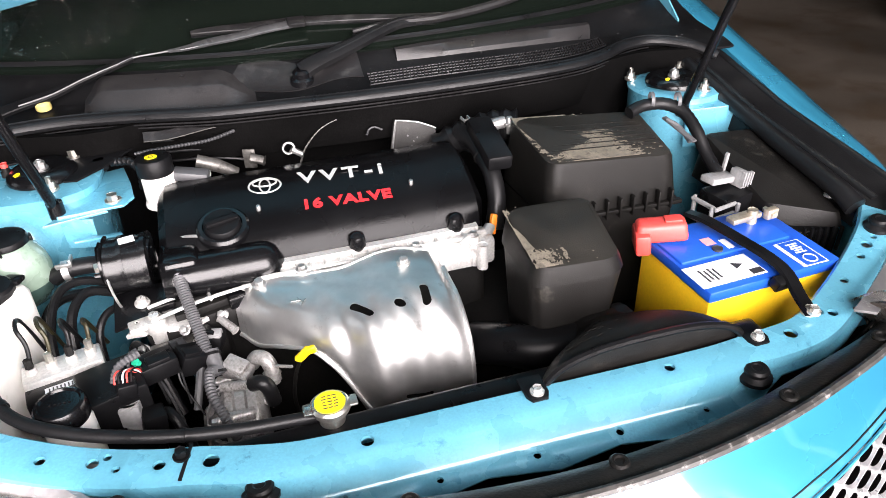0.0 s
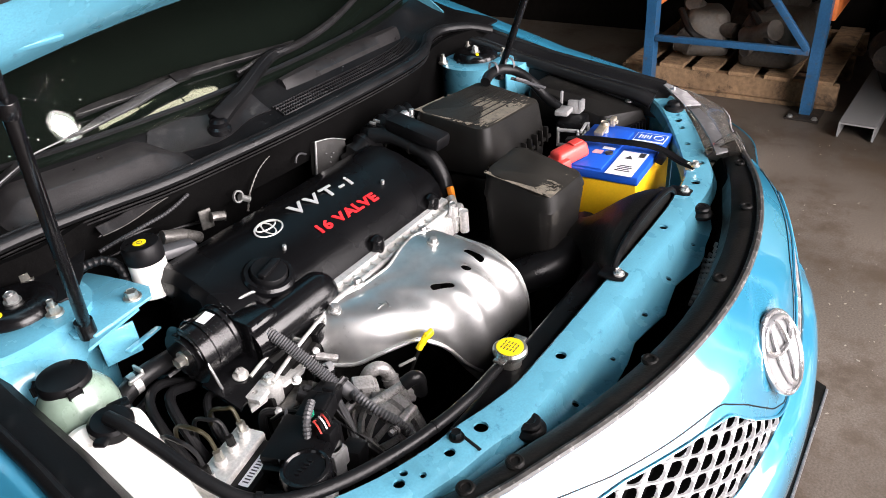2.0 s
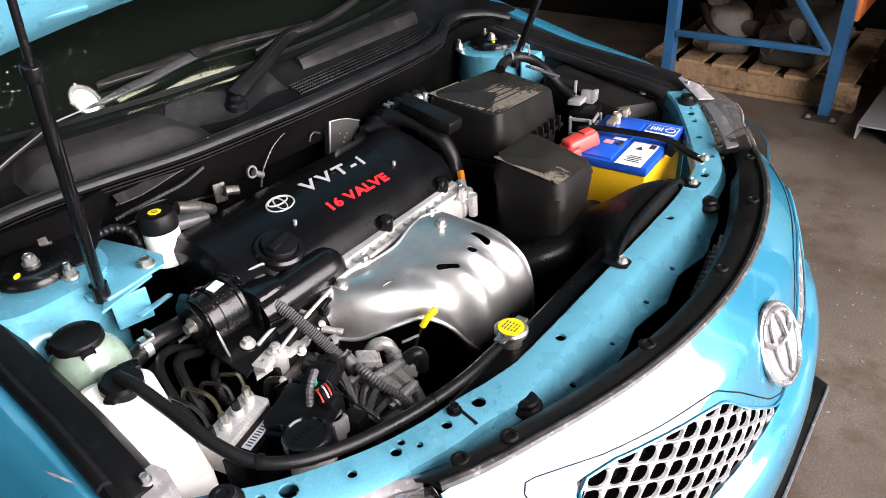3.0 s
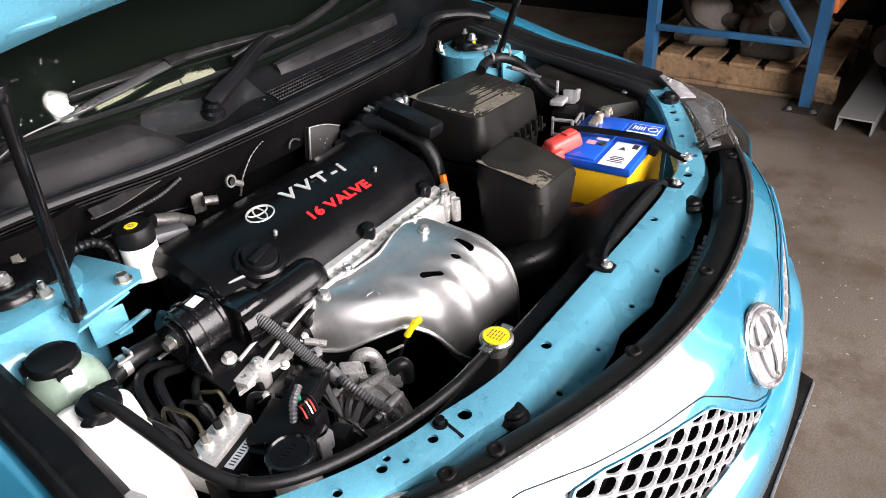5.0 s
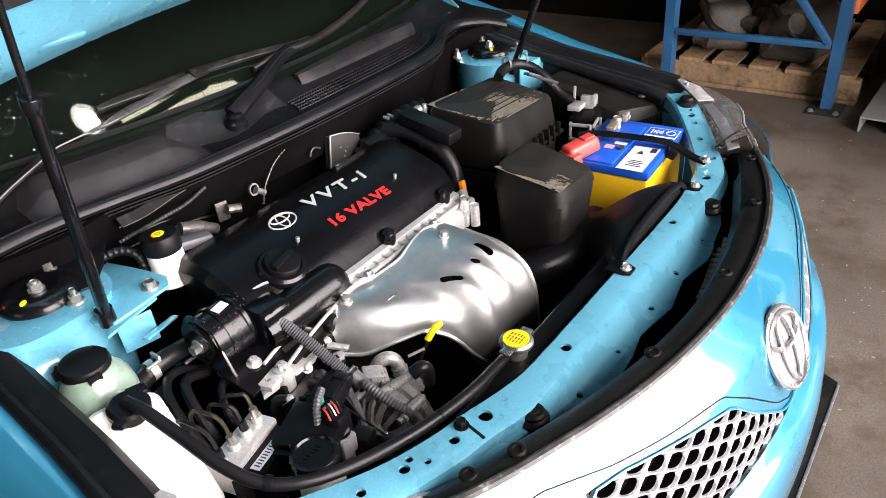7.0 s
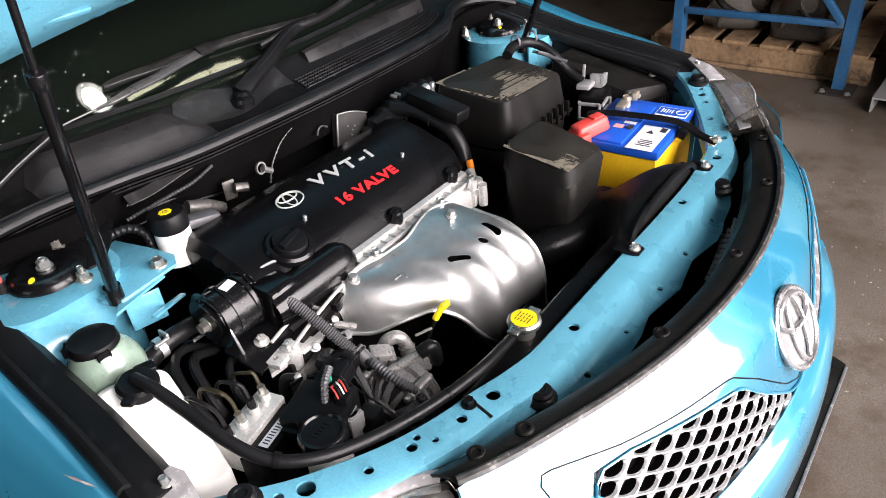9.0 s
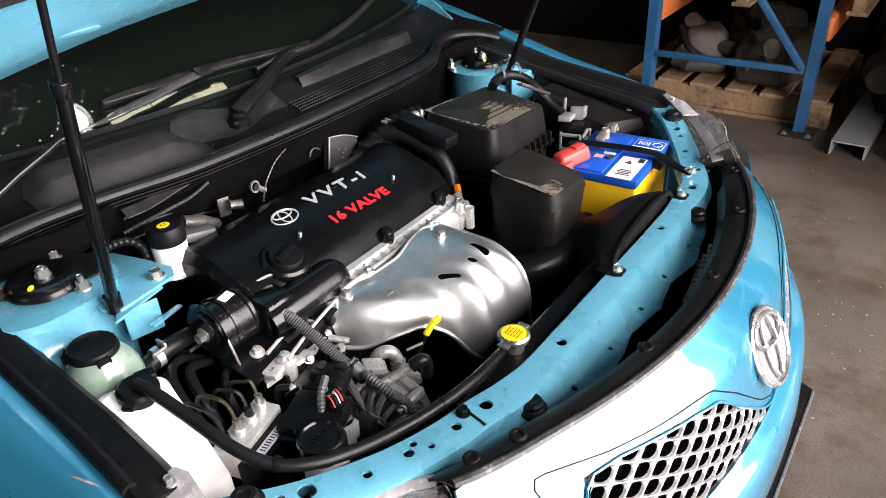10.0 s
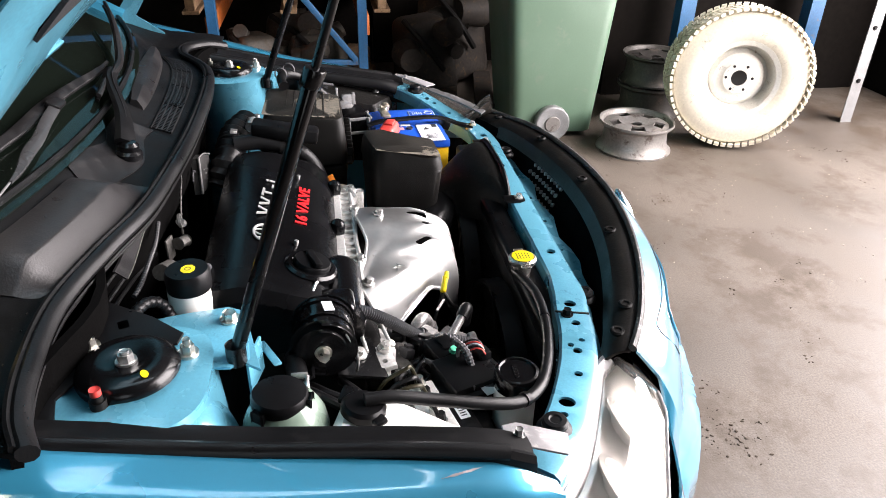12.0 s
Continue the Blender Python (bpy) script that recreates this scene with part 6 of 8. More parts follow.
tube(bm, arch, 0.0055, 8, 1)
part("mouth_rim", bm, BLACK, duct_body)
for x, y in ((0.041, 0.030), (0.356, 0.030)):
    bm = mesh()
    plate(bm, [(-0.010, -0.012), (0.010, -0.012), (0.015, -0.002), (0.015, 0.03), (-0.015, 0.03), (-0.015, -0.002)], 0.004, pose(x, y, 0.7695), 0.001)
    tab = part("mounting_tab", bm, BLACK, duct)
    bolt(tab, (x, y, 0.7735), r=0.0060, high=0.006, mat=BRIGHT)
bm = mesh()
tube(bm, [(0.255, 0.185, 0.71), (0.20, 0.17, 0.705), (0.12, 0.18, 0.70), (0.07, 0.215, 0.695), (0.04, 0.26, 0.67)], 0.033, 16, 8)
part("bellows", bm, BLACK, duct)


def snorkel_top(u, v):
    a = 0.10 + 0.8 * u
    k = 0.15 + 0.7 * v
    x0, x1 = 0.055 + 0.095 * smooth(k * 1.3), 0.350 - 0.085 * smooth(k)
    zt, zb = 0.803 + 0.012 * math.sin(math.pi * min(1, k * 1.1)) - 0.060 * smooth(k), 0.725 - 0.05 * k
    ang = math.pi * a
    return Vector(((x0 + x1) / 2 - (x1 - x0) / 2 * math.copysign(abs(math.cos(ang)) ** 0.75, math.cos(ang)), 0.050 + 0.135 * k, zb + (zt - zb) * math.sin(ang) ** 0.6 + 0.0008))


bm = mesh()
film(bm, snorkel_top, lambda u, v: 0.55 - abs(u - 0.22) / 0.22 - abs(v - 0.4) * 0.6 + 1.0 * noise.fractal(Vector((u * 16, v * 12, 2)), 0.5, 2, 4) - 0.25, 90, 50, 0.0004)
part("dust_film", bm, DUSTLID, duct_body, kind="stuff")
# flat duct arm and hoses between air box and engine
hose = thing("intake_hose", (0.14, 0.50, 0.82), "black ribbed intake hose with clamps", "hose")
bm = mesh()
box(bm, (0.146, 0.490, 0.896), (0.044, 0.130, 0.028), (10.0, 0, -2), bevel=0.007)
part("resonator_arm", bm, BLACK, hose)
bm = mesh()
tube(bm, [(0.230, 0.570, 0.885), (0.185, 0.590, 0.880), (0.140, 0.597, 0.868), (0.100, 0.604, 0.850), (0.075, 0.618, 0.815)], 0.030, 16, 8, ridges=50, deep=0.006)
part("bellows", bm, RUBBER, hose)
bm = mesh()
tube(bm, [(0.125, 0.590, 0.880), (0.135, 0.545, 0.880), (0.139, 0.500, 0.868), (0.142, 0.462, 0.850), (0.140, 0.435, 0.815), (0.130, 0.420, 0.77)], 0.0155, 14, 8)
part("breather_hose", bm, RUBBER, hose)
for p, w, r in (((0.138, 0.594, 0.868), (1, -0.15, 0.2), 0.0305), ((0.139, 0.500, 0.867), (0, -1, -0.25), 0.0158)):
    bm = mesh()
    lathe(bm, p, w, [(r, -0.0025), (r + 0.0012, -0.0025), (r + 0.0012, 0.0025), (r, 0.0025)], 26, loop=True)
    clamp = part("hose_clamp", bm, DARK, hose)
    bm = mesh()
    top = Vector(p) + Vector((0, -0.006, r + 0.002))
    for d in (-0.006, 0.006):
        box(bm, top + Vector((d, 0, 0.002)), (0.0025, 0.014, 0.006), (15, 0, 20), bevel=0.0008)
    box(bm, top, (0.014, 0.003, 0.003), (0, 0, 20), bevel=0.0008)
    part("spring_lug", bm, GALV, clamp)
bm = mesh()
cyl(bm, (0.205, 0.548, 0.880), (0.205, 0.546, 0.912), 0.0055, n=12, bevel=0.001)
box(bm, (0.205, 0.546, 0.900), (0.020, 0.008, 0.004), (0, 0, 15), bevel=0.001)
cyl(bm, (0.175, 0.560, 0.896), (0.200, 0.556, 0.900), 0.011, n=14, bevel=0.002)
part("vacuum_fitting", bm, GALV, hose)

# ---- battery ----
battery = thing("battery", (0.456, 0.212, 0.565), "yellow car battery with blue top and warning labels", "battery")
bm = mesh()
box(bm, (0.456, 0.2125, 0.6555), (0.228, 0.169, 0.207), (0, 0, 3), bevel=0.004)
case = part("case", bm, YELLOW, battery, "bright yellow battery case")
bm = mesh()
box(bm, (0.456, 0.2125, 0.7665), (0.234, 0.175, 0.019), (0, 0, 3), bevel=0.0035)
box(bm, (0.443, 0.246, 0.7775), (0.200, 0.092, 0.006), (0, 0, 3), bevel=0.002)
top = part("lid", bm, BLUEP, battery, "blue battery lid")


def on_battery(x, y, z=0.7768):
    return pose(0.456, 0.2125, z, 0, 0, 3) @ pose(x, y, 0)


def flat_mark(name, x, y, w, h, z, mat, parent, label=""):
    b = mesh()
    plate(b, [(-w / 2, -h / 2), (w / 2, -h / 2), (w / 2, h / 2), (-w / 2, h / 2)], 0.0005, on_battery(x, y, z))
    return part(name, b, mat, parent, label)


warning = flat_mark("label", -0.064, -0.049, 0.112, 0.054, 0.7770, LABEL, top, "white warning label")
for i in range(4):
    flat_mark("print_bar", -0.100 + i * 0.0075, -0.050, 0.003, 0.030 - 0.006 * (i % 2), 0.7775, INK, warning)
flat_mark("print_bar", -0.020, -0.066, 0.020, 0.012, 0.7775, INK, warning)
bm = mesh()
plate(bm, [(-0.006, -0.008), (0.010, 0.0), (-0.006, 0.008)], 0.0004, on_battery(-0.038, -0.044, 0.7775))
part("warning_mark", bm, INK, warning)
maker = flat_mark("label", 0.072, -0.053, 0.046, 0.066, 0.7770, LABEL, top, "dark blue label with a white border")
flat_mark("field", 0.074, -0.053, 0.036, 0.062, 0.7775, BLUEP, maker)
for i in range(5):
    flat_mark("print_bar", 0.074, -0.030 - i * 0.0055, 0.020 - 0.006 * (i % 2), 0.0028, 0.7780, LABEL, maker)
bm = mesh()
tube(bm, [on_battery(0.074 + 0.010 * math.cos(a), -0.070 + 0.010 * math.sin(a), 0.7782).translation for a in [math.pi * k / 10 for k in range(21)]], 0.0012, 5, 1)
part("print_mark", bm, LABEL, maker)
flat_mark("label", -0.040, 0.022, 0.018, 0.020, 0.7812, PINK, top, "small pink sticker")
flat_mark("label", -0.017, 0.006, 0.012, 0.026, 0.7812, LABEL, top, "small white sticker")
bm = mesh()
cyl(bm, on_battery(-0.040, -0.002, 0.779).translation, on_battery(-0.040, -0.002, 0.783).translation, 0.008, n=20, bevel=0.001)
part("indicator_eye", bm, INK, top)
bm = mesh()
tm = pose(0.352, 0.268, 0.794, 0, -6, -22)
box(bm, tm @ Vector((0.0, 0.0, 0.004)), (0.082, 0.042, 0.032), (0, -6, -22), bevel=0.008, seg=3, taper=(0.92, 0.8))
box(bm, tm @ Vector((-0.030, -0.004, -0.010)), (0.024, 0.050, 0.036), (0, -6, -22), bevel=0.005, seg=2)
box(bm, tm @ Vector((0.018, -0.001, 0.0215)), (0.026, 0.020, 0.004), (0, -6, -22), bevel=0.001)
part("terminal_cover", bm, REDP, battery, "red plastic terminal cover")
bm = mesh()
cyl(bm, (0.515, 0.262, 0.776), (0.515, 0.262, 0.803), 0.0095, top=0.008, n=18, bevel=0.001)
box(bm, (0.500, 0.262, 0.793), (0.060, 0.020, 0.010), (0, 0, 8), bevel=0.003)
box(bm, (0.545, 0.255, 0.795), (0.022, 0.012, 0.018), (0, 0, 8), bevel=0.002)
cyl(bm, (0.545, 0.245, 0.795), (0.545, 0.270, 0.795), 0.005, n=6)
part("terminal_clamp", bm, LEAD, battery, "tarnished battery terminal clamp")
battery.location.z += 0.010
strap = thing("battery_strap", (0.455, 0.16, 0.77), "black steel hold-down bar across the battery", "strap")
bm = mesh()
line = spline([(0.430, 0.312, 0.796), (0.438, 0.275, 0.802), (0.452, 0.205, 0.802), (0.464, 0.150, 0.799), (0.467, 0.115, 0.793), (0.460, 0.075, 0.780), (0.454, 0.042, 0.775)], 6)
rings = []
for i, p in enumerate(line):
    way = (line[min(i + 1, len(line) - 1)] - line[max(i - 1, 0)]).normalized()
    side = way.cross(Vector((0, 0, 1))).normalized()
    rings.append([p - side * 0.011, p - side * 0.008 + Vector((0, 0, 0.005)), p + side * 0.008 + Vector((0, 0, 0.005)), p + side * 0.011])
loft(bm, rings)
part("bar", bm, BLACK, strap)
bm = mesh()
box(bm, (0.460, 0.113, 0.783), (0.034, 0.018, 0.020), (20, 0, 5), bevel=0.003)
part("hook", bm, BLACK, strap)
bolt(strap, (0.454, 0.043, 0.781), r=0.0060, high=0.006, mat=BRIGHT)
tray = thing("battery_tray", (0.456, 0.21, 0.54), "black plastic tray under the battery", "tray")
bm = mesh()
box(bm, (0.456, 0.212, 0.553), (0.26, 0.20, 0.022), bevel=0.006)
box(bm, (0.456, 0.24, 0.42), (0.16, 0.12, 0.26), bevel=0.01)
part("base", bm, BLACK, tray)

# ---- fuse box and relays ----
fuse = thing("fuse_box", (0.62, 0.36, 0.62), "dull black plastic fuse box", "fuse box")
bm = mesh()
slab(bm, [(0.585, 0.245), (0.668, 0.225), (0.70, 0.47), (0.60, 0.485)], [(0.580, 0.245), (0.668, 0.222), (0.704, 0.475), (0.600, 0.49)], 0.64, [0.765, 0.770, 0.80, 0.805], 0.014)
fbody = part("body", bm, BLACK, fuse)
bm = mesh()
slab(bm, [(0.556, 0.275), (0.672, 0.222), (0.710, 0.488), (0.546, 0.478)], [(0.562, 0.280), (0.668, 0.229), (0.702, 0.480), (0.553, 0.470)], 0.770, [0.806, 0.796, 0.846, 0.856], 0.014)
part("lid", bm, DUSTY, fuse)
bm = mesh()
for i in range(6):
    box(bm, (0.600 + i * 0.012, 0.232 - i * 0.003, 0.755), (0.004, 0.006, 0.045), bevel=0.001)
part("side_ribs", bm, BLACK, fbody)
bolt(fuse, (0.690, 0.466, 0.844), r=0.007, mat=GALV)
bolt(fuse, (0.672, 0.27, 0.806), r=0.006, mat=GALV)
relay = thing("relay_block", (0.52, 0.35, 0.72), "grey and black relay holder with open clips", "relay")
bm = mesh()
box(bm, (0.535, 0.345, 0.765), (0.085, 0.060, 0.085), (0, 0, 12), bevel=0.004)
part("relay_case", bm, BLACK, relay)
bm = mesh()
for dx, dy, dz, sx, sy, sz in ((-0.055, -0.01, 0.0, 0.007, 0.05, 0.007), (-0.055, -0.01, 0.035, 0.007, 0.05, 0.007), (-0.055, 0.014, 0.018, 0.007, 0.006, 0.042), (-0.055, -0.034, 0.018, 0.007, 0.006, 0.042), (-0.03, -0.035, 0.018, 0.05, 0.006, 0.007), (-0.03, -0.035, 0.036, 0.05, 0.006, 0.007), (-0.005, -0.035, 0.018, 0.007, 0.006, 0.042)):
    box(bm, (0.525 + dx, 0.338 + dy, 0.765 + dz), (sx, sy, sz), (0, 0, 12), bevel=0.0015, seg=1)
part("clip_frame", bm, GREYP, relay)
bm = mesh()
box(bm, (0.520, 0.362, 0.822), (0.060, 0.030, 0.012), (0, 8, 12), bevel=0.003)
box(bm, (0.552, 0.352, 0.822), (0.016, 0.030, 0.030), (0, 8, 12), bevel=0.003)
box(bm, (0.540, 0.378, 0.842), (0.006, 0.006, 0.034), (0, 8, 12), bevel=0.001)
for i in range(4):
    box(bm, (0.548 + i * 0.005, 0.336, 0.826), (0.0022, 0.008, 0.026), (0, 8, 12), bevel=0.0005, seg=1)
part("connector", bm, GREYP, relay, "grey plastic cable connector")
cable = thing("wiring_harness", (0.50, 0.46, 0.80), "taped black wiring harness over the air box", "cable")
bm = mesh()
tube(bm, [(0.415, 0.500, 0.905), (0.445, 0.506, 0.912), (0.485, 0.500, 0.912), (0.510, 0.475, 0.902), (0.518, 0.44, 0.878), (0.522, 0.41, 0.848), (0.525, 0.375, 0.825)], 0.0115, 12, 8, ridges=90, deep=0.0008)
part("loom", bm, RUBBER, cable)
bm = mesh()
tube(bm, [(0.46, 0.45, 0.905), (0.475, 0.43, 0.895), (0.478, 0.40, 0.88)], 0.004, 6, 5)
box(bm, (0.47, 0.425, 0.895), (0.010, 0.08, 0.004), (12, 0, 10), bevel=0.001)
for p in ((0.462, 0.507, 0.920), (0.505, 0.49, 0.919)):
    lathe(bm, p, (1, -0.3, 0), [(0.0138, -0.003), (0.0148, -0.003), (0.0148, 0.003), (0.0138, 0.003)], 18, loop=True)
part("clip_rail", bm, GREYTUBE, cable)

# ---- fluid reservoirs at the other side ----
brake = thing("brake_fluid_reservoir", (-0.397, 0.600, 0.82), "white brake fluid reservoir with black cap", "reservoir")
bm = mesh()
lathe(bm, (-0.396, 0.601, 0.825), (0, 0, 1), [(0.026, 0.0), (0.0305, 0.003), (0.0305, 0.008), (0.028, 0.011), (0.0275, 0.055), (0.027, 0.070)], 30)
part("tank", bm, WHITEP, brake)
bm = mesh()
lathe(bm, (-0.397, 0.599, 0.886), (0, 0, 1), [(0.0285, 0.0), (0.0292, 0.004), (0.0292, 0.024), (0.0265, 0.028), (0.010, 0.0285)], 32)
bcap = part("cap", bm, BLACK, brake)
bm = mesh()
plate(bm, [(0.0105 * math.cos(a), 0.0095 * math.sin(a)) for a in [math.pi * k / 4 + 0.39 for k in range(8)]], 0.0006, pose(-0.399, 0.597, 0.9147))
mark = part("cap_label", bm, YCAP, bcap)
bm = mesh()
lathe(bm, (-0.399, 0.597, 0.9151), (0, 0, 1), [(0.0042, 0.0), (0.0042, 0.0006), (0.0034, 0.0006), (0.0034, 0.0)], 16, loop=True)
part("cap_print", bm, INK, mark)
bm = mesh()
box(bm, (-0.345, 0.60, 0.872), (0.06, 0.03, 0.018), (0, 10, -10), bevel=0.006)
tube(bm, [(-0.39, 0.60, 0.83), (-0.37, 0.62, 0.79), (-0.33, 0.64, 0.74)], 0.010, 10, 5)
part("mount_bracket", bm, GREYTUBE, brake, "scuffed grey bracket")

steering = thing("steering_fluid_reservoir", (-0.600, 0.480, 0.74), "cloudy green power steering reservoir with black cap", "reservoir")
bm = mesh()
lathe(bm, (-0.607, 0.474, 0.802), (0, 0, 1), [(0.0475, 0.0), (0.0490, 0.006), (0.0490, 0.020), (0.0460, 0.036), (0.039, 0.050), (0.030, 0.062)], 40)
stank = part("tank", bm, GREENP, steering)
bm = mesh()
lathe(bm, (-0.607, 0.474, 0.765), (0, 0, 1), [(0.028, 0.0), (0.038, 0.006), (0.0445, 0.020), (0.0470, 0.033), (0.0477, 0.0375)], 40)
part("tank_base", bm, material("dark_green_base", (0.030, 0.055, 0.048), 0.25, 0, 0.2, 40, 0.02, 14, coat=0.5), stank, "darker green lower part of the tank")
bm = mesh()
lathe(bm, (-0.608, 0.478, 0.858), (0.03, -0.06, 1), [(0.0300, 0.0), (0.0318, 0.003), (0.0318, 0.012), (0.0295, 0.0165), (0.022, 0.0180), (0.01, 0.0182)], 40)
scap = part("cap", bm, BLACK, steering, "black screw cap with lugs")
for a in (20, 140, 260):
    bm = mesh()
    box(bm, (-0.608 + 0.0315 * math.cos(radians(a)), 0.478 + 0.0315 * math.sin(radians(a)), 0.863), (0.008, 0.014, 0.010), (0, 0, a), bevel=0.002)
    part("lug", bm, BLACK, scap)
bm = mesh()
tube(bm, [(-0.560, 0.465, 0.80), (-0.535, 0.462, 0.812), (-0.505, 0.464, 0.812), (-0.46, 0.47, 0.80), (-0.42, 0.47, 0.77)], 0.0135, 12, 6)
shose = part("return_hose", bm, RUBBER, steering, "black return hose")
bm = mesh()
lathe(bm, (-0.538, 0.463, 0.8105), (1, 0, 0.05), [(0.0138, -0.005), (0.0152, -0.005), (0.0152, 0.005), (0.0138, 0.005)], 20, loop=True)
box(bm, (-0.538, 0.452, 0.824), (0.022, 0.004, 0.010), (30, 0, 0), bevel=0.001)
box(bm, (-0.528, 0.460, 0.828), (0.004, 0.020, 0.010), (0, 0, 0), bevel=0.001)
part("hose_clamp", bm, GALV, shose, "bright spring hose clamp")

washer = thing("washer_bottle", (-0.60, 0.33, 0.55), "white plastic washer bottle with filler cap", "reservoir")
bm = mesh()
slab(bm, [(-0.650, 0.245), (-0.606, 0.228), (-0.575, 0.405), (-0.645, 0.425)], [(-0.662, 0.255), (-0.606, 0.230), (-0.568, 0.405), (-0.655, 0.432)], 0.56, [0.782, 0.782, 0.838, 0.842], 0.024)
part("tank", bm, WHITEP, washer)
bm = mesh()
lathe(bm, (-0.612, 0.388, 0.832), (0.05, -0.15, 1), [(0.023, 0.0), (0.023, 0.006), (0.026, 0.007), (0.026, 0.015), (0.022, 0.019), (0.008, 0.020)], 28)
box(bm, (-0.590, 0.402, 0.845), (0.026, 0.020, 0.008), (0, 0, -20), bevel=0.003)
box(bm, (-0.632, 0.372, 0.843), (0.020, 0.016, 0.008), (0, 0, 30), bevel=0.003)
part("filler_cap", bm, BLACK, washer)

coolant = thing("coolant_bottle", (-0.513, 0.178, 0.66), "white coolant overflow bottle with black lid", "reservoir")
bm = mesh()
lathe(bm, (-0.513, 0.178, 0.66), (0, 0, 1), [(0.026, 0.0), (0.029, 0.006), (0.029, 0.103), (0.027, 0.112)], 32)
part("tank", bm, WHITEP, coolant)
bm = mesh()
lathe(bm, (-0.515, 0.178, 0.770), (0, 0, 1), [(0.0295, 0.0), (0.031, 0.003), (0.031, 0.020), (0.0285, 0.025), (0.025, 0.026), (0.023, 0.0235), (0.008, 0.0235)], 36)
clid = part("lid", bm, GLOSS, coolant, "glossy black lid with moulded marks")
bm = mesh()
for i in range(5):
    box(bm, (-0.526 + i * 0.0055, 0.180, 0.7945), (0.003, 0.007, 0.0012), (0, 0, 20), bevel=0.0004, seg=1)
part("moulded_marks", bm, GLOSS, clid)
filler_hose = thing("overflow_hose", (-0.45, 0.15, 0.74), "thick black rubber hose from the radiator cap to the washer bottle", "hose")
bm = mesh()
tube(bm, [(-0.204, 0.098, 0.752), (-0.25, 0.093, 0.761), (-0.307, 0.090, 0.769), (-0.374, 0.097, 0.774), (-0.44, 0.112, 0.779), (-0.50, 0.132, 0.785), (-0.55, 0.157, 0.793), (-0.582, 0.190, 0.802), (-0.598, 0.235, 0.818), (-0.604, 0.302, 0.838), (-0.609, 0.350, 0.853), (-0.613, 0.385, 0.856)], 0.0080, 12, 7)
hs = part("hose", bm, RUBBER, filler_hose)
for p, w, r, h in (((-0.578, 0.185, 0.801), (-0.6, 0.8, 0.25), 0.0095, 0.004), ((-0.374, 0.097, 0.774), (-1, 0.18, 0.07), 0.0090, 0.002)):
    bm = mesh()
    lathe(bm, p, w, [(0.0078, -h), (r, -h), (r, h), (0.0078, h)], 18, loop=True)
    part("joint_sleeve", bm, BLACK, hs)
bm = mesh()
lathe(bm, (-0.204, 0.087, 0.752), (0, 0, 1), [(0.016, 0.0), (0.016, 0.018), (0.0230, 0.019), (0.0245, 0.022), (0.0245, 0.027), (0.0215, 0.030), (0.01, 0.0305)], 30)
box(bm, (-0.178, 0.087, 0.777), (0.014, 0.018, 0.004), bevel=0.0015)
box(bm, (-0.230, 0.087, 0.777), (0.014, 0.018, 0.004), bevel=0.0015)
capb = part("radiator_cap", bm, STEEL, radiator, "zinc radiator cap")
bm = mesh()
lathe(bm, (-0.204, 0.087, 0.7815), (0, 0, 1), [(0.0190, 0.0), (0.0190, 0.0014), (0.005, 0.0014)], 30)
part("label", bm, YCAP, capb, "yellow round label")
bm = mesh()
for i in range(5):
    for k in range(3):
        box(bm, (-0.204 + (k - 1) * 0.0075 * (1 - 0.08 * abs(i - 2)), 0.077 + i * 0.005, 0.7832), (0.0055 - 0.0006 * ((i + k) % 3), 0.0013, 0.0004), bevel=0)
part("label_bars", bm, INK, capb)

# ---- brake modulator and clutter in the corner ----
abs_unit = thing("brake_modulator", (-0.535, 0.285, 0.66), "alloy brake modulator block with steel brake lines", "brake modulator")
bm = mesh()
box(bm, (-0.536, 0.296, 0.745), (0.100, 0.042, 0.040), (0, 0, 14), bevel=0.003)
for i in range(4):
    cyl(bm, (-0.572 + i * 0.024, 0.288 + i * 0.006, 0.762), (-0.572 + i * 0.024, 0.288 + i * 0.006, 0.774), 0.0075, n=12, bevel=0.001)
ab = part("valve_block", bm, ALLOY, abs_unit)
bm = mesh()
box(bm, (-0.530, 0.262, 0.725), (0.098, 0.035, 0.060), (0, 0, 14), bevel=0.004)
cyl(bm, (-0.52, 0.22, 0.70), (-0.53, 0.25, 0.70), 0.035, n=24, bevel=0.004)
ec = part("control_unit", bm, BLACK, abs_unit)
bm = mesh()
plate(bm, [(-0.024, -0.007), (0.024, -0.007), (0.024, 0.007), (-0.024, 0.007)], 0.0006, pose(-0.530, 0.259, 0.7555, 0, 0, 14))
lab = part("sticker", bm, LABEL, ec)
bm = mesh()
for i in range(9):
    box(bm, (-0.548 + i * 0.0045, 0.2545 + i * 0.0011, 0.7564), (0.0018, 0.008, 0.0003), (0, 0, 14), bevel=0)
part("sticker_bars", bm, INK, lab)
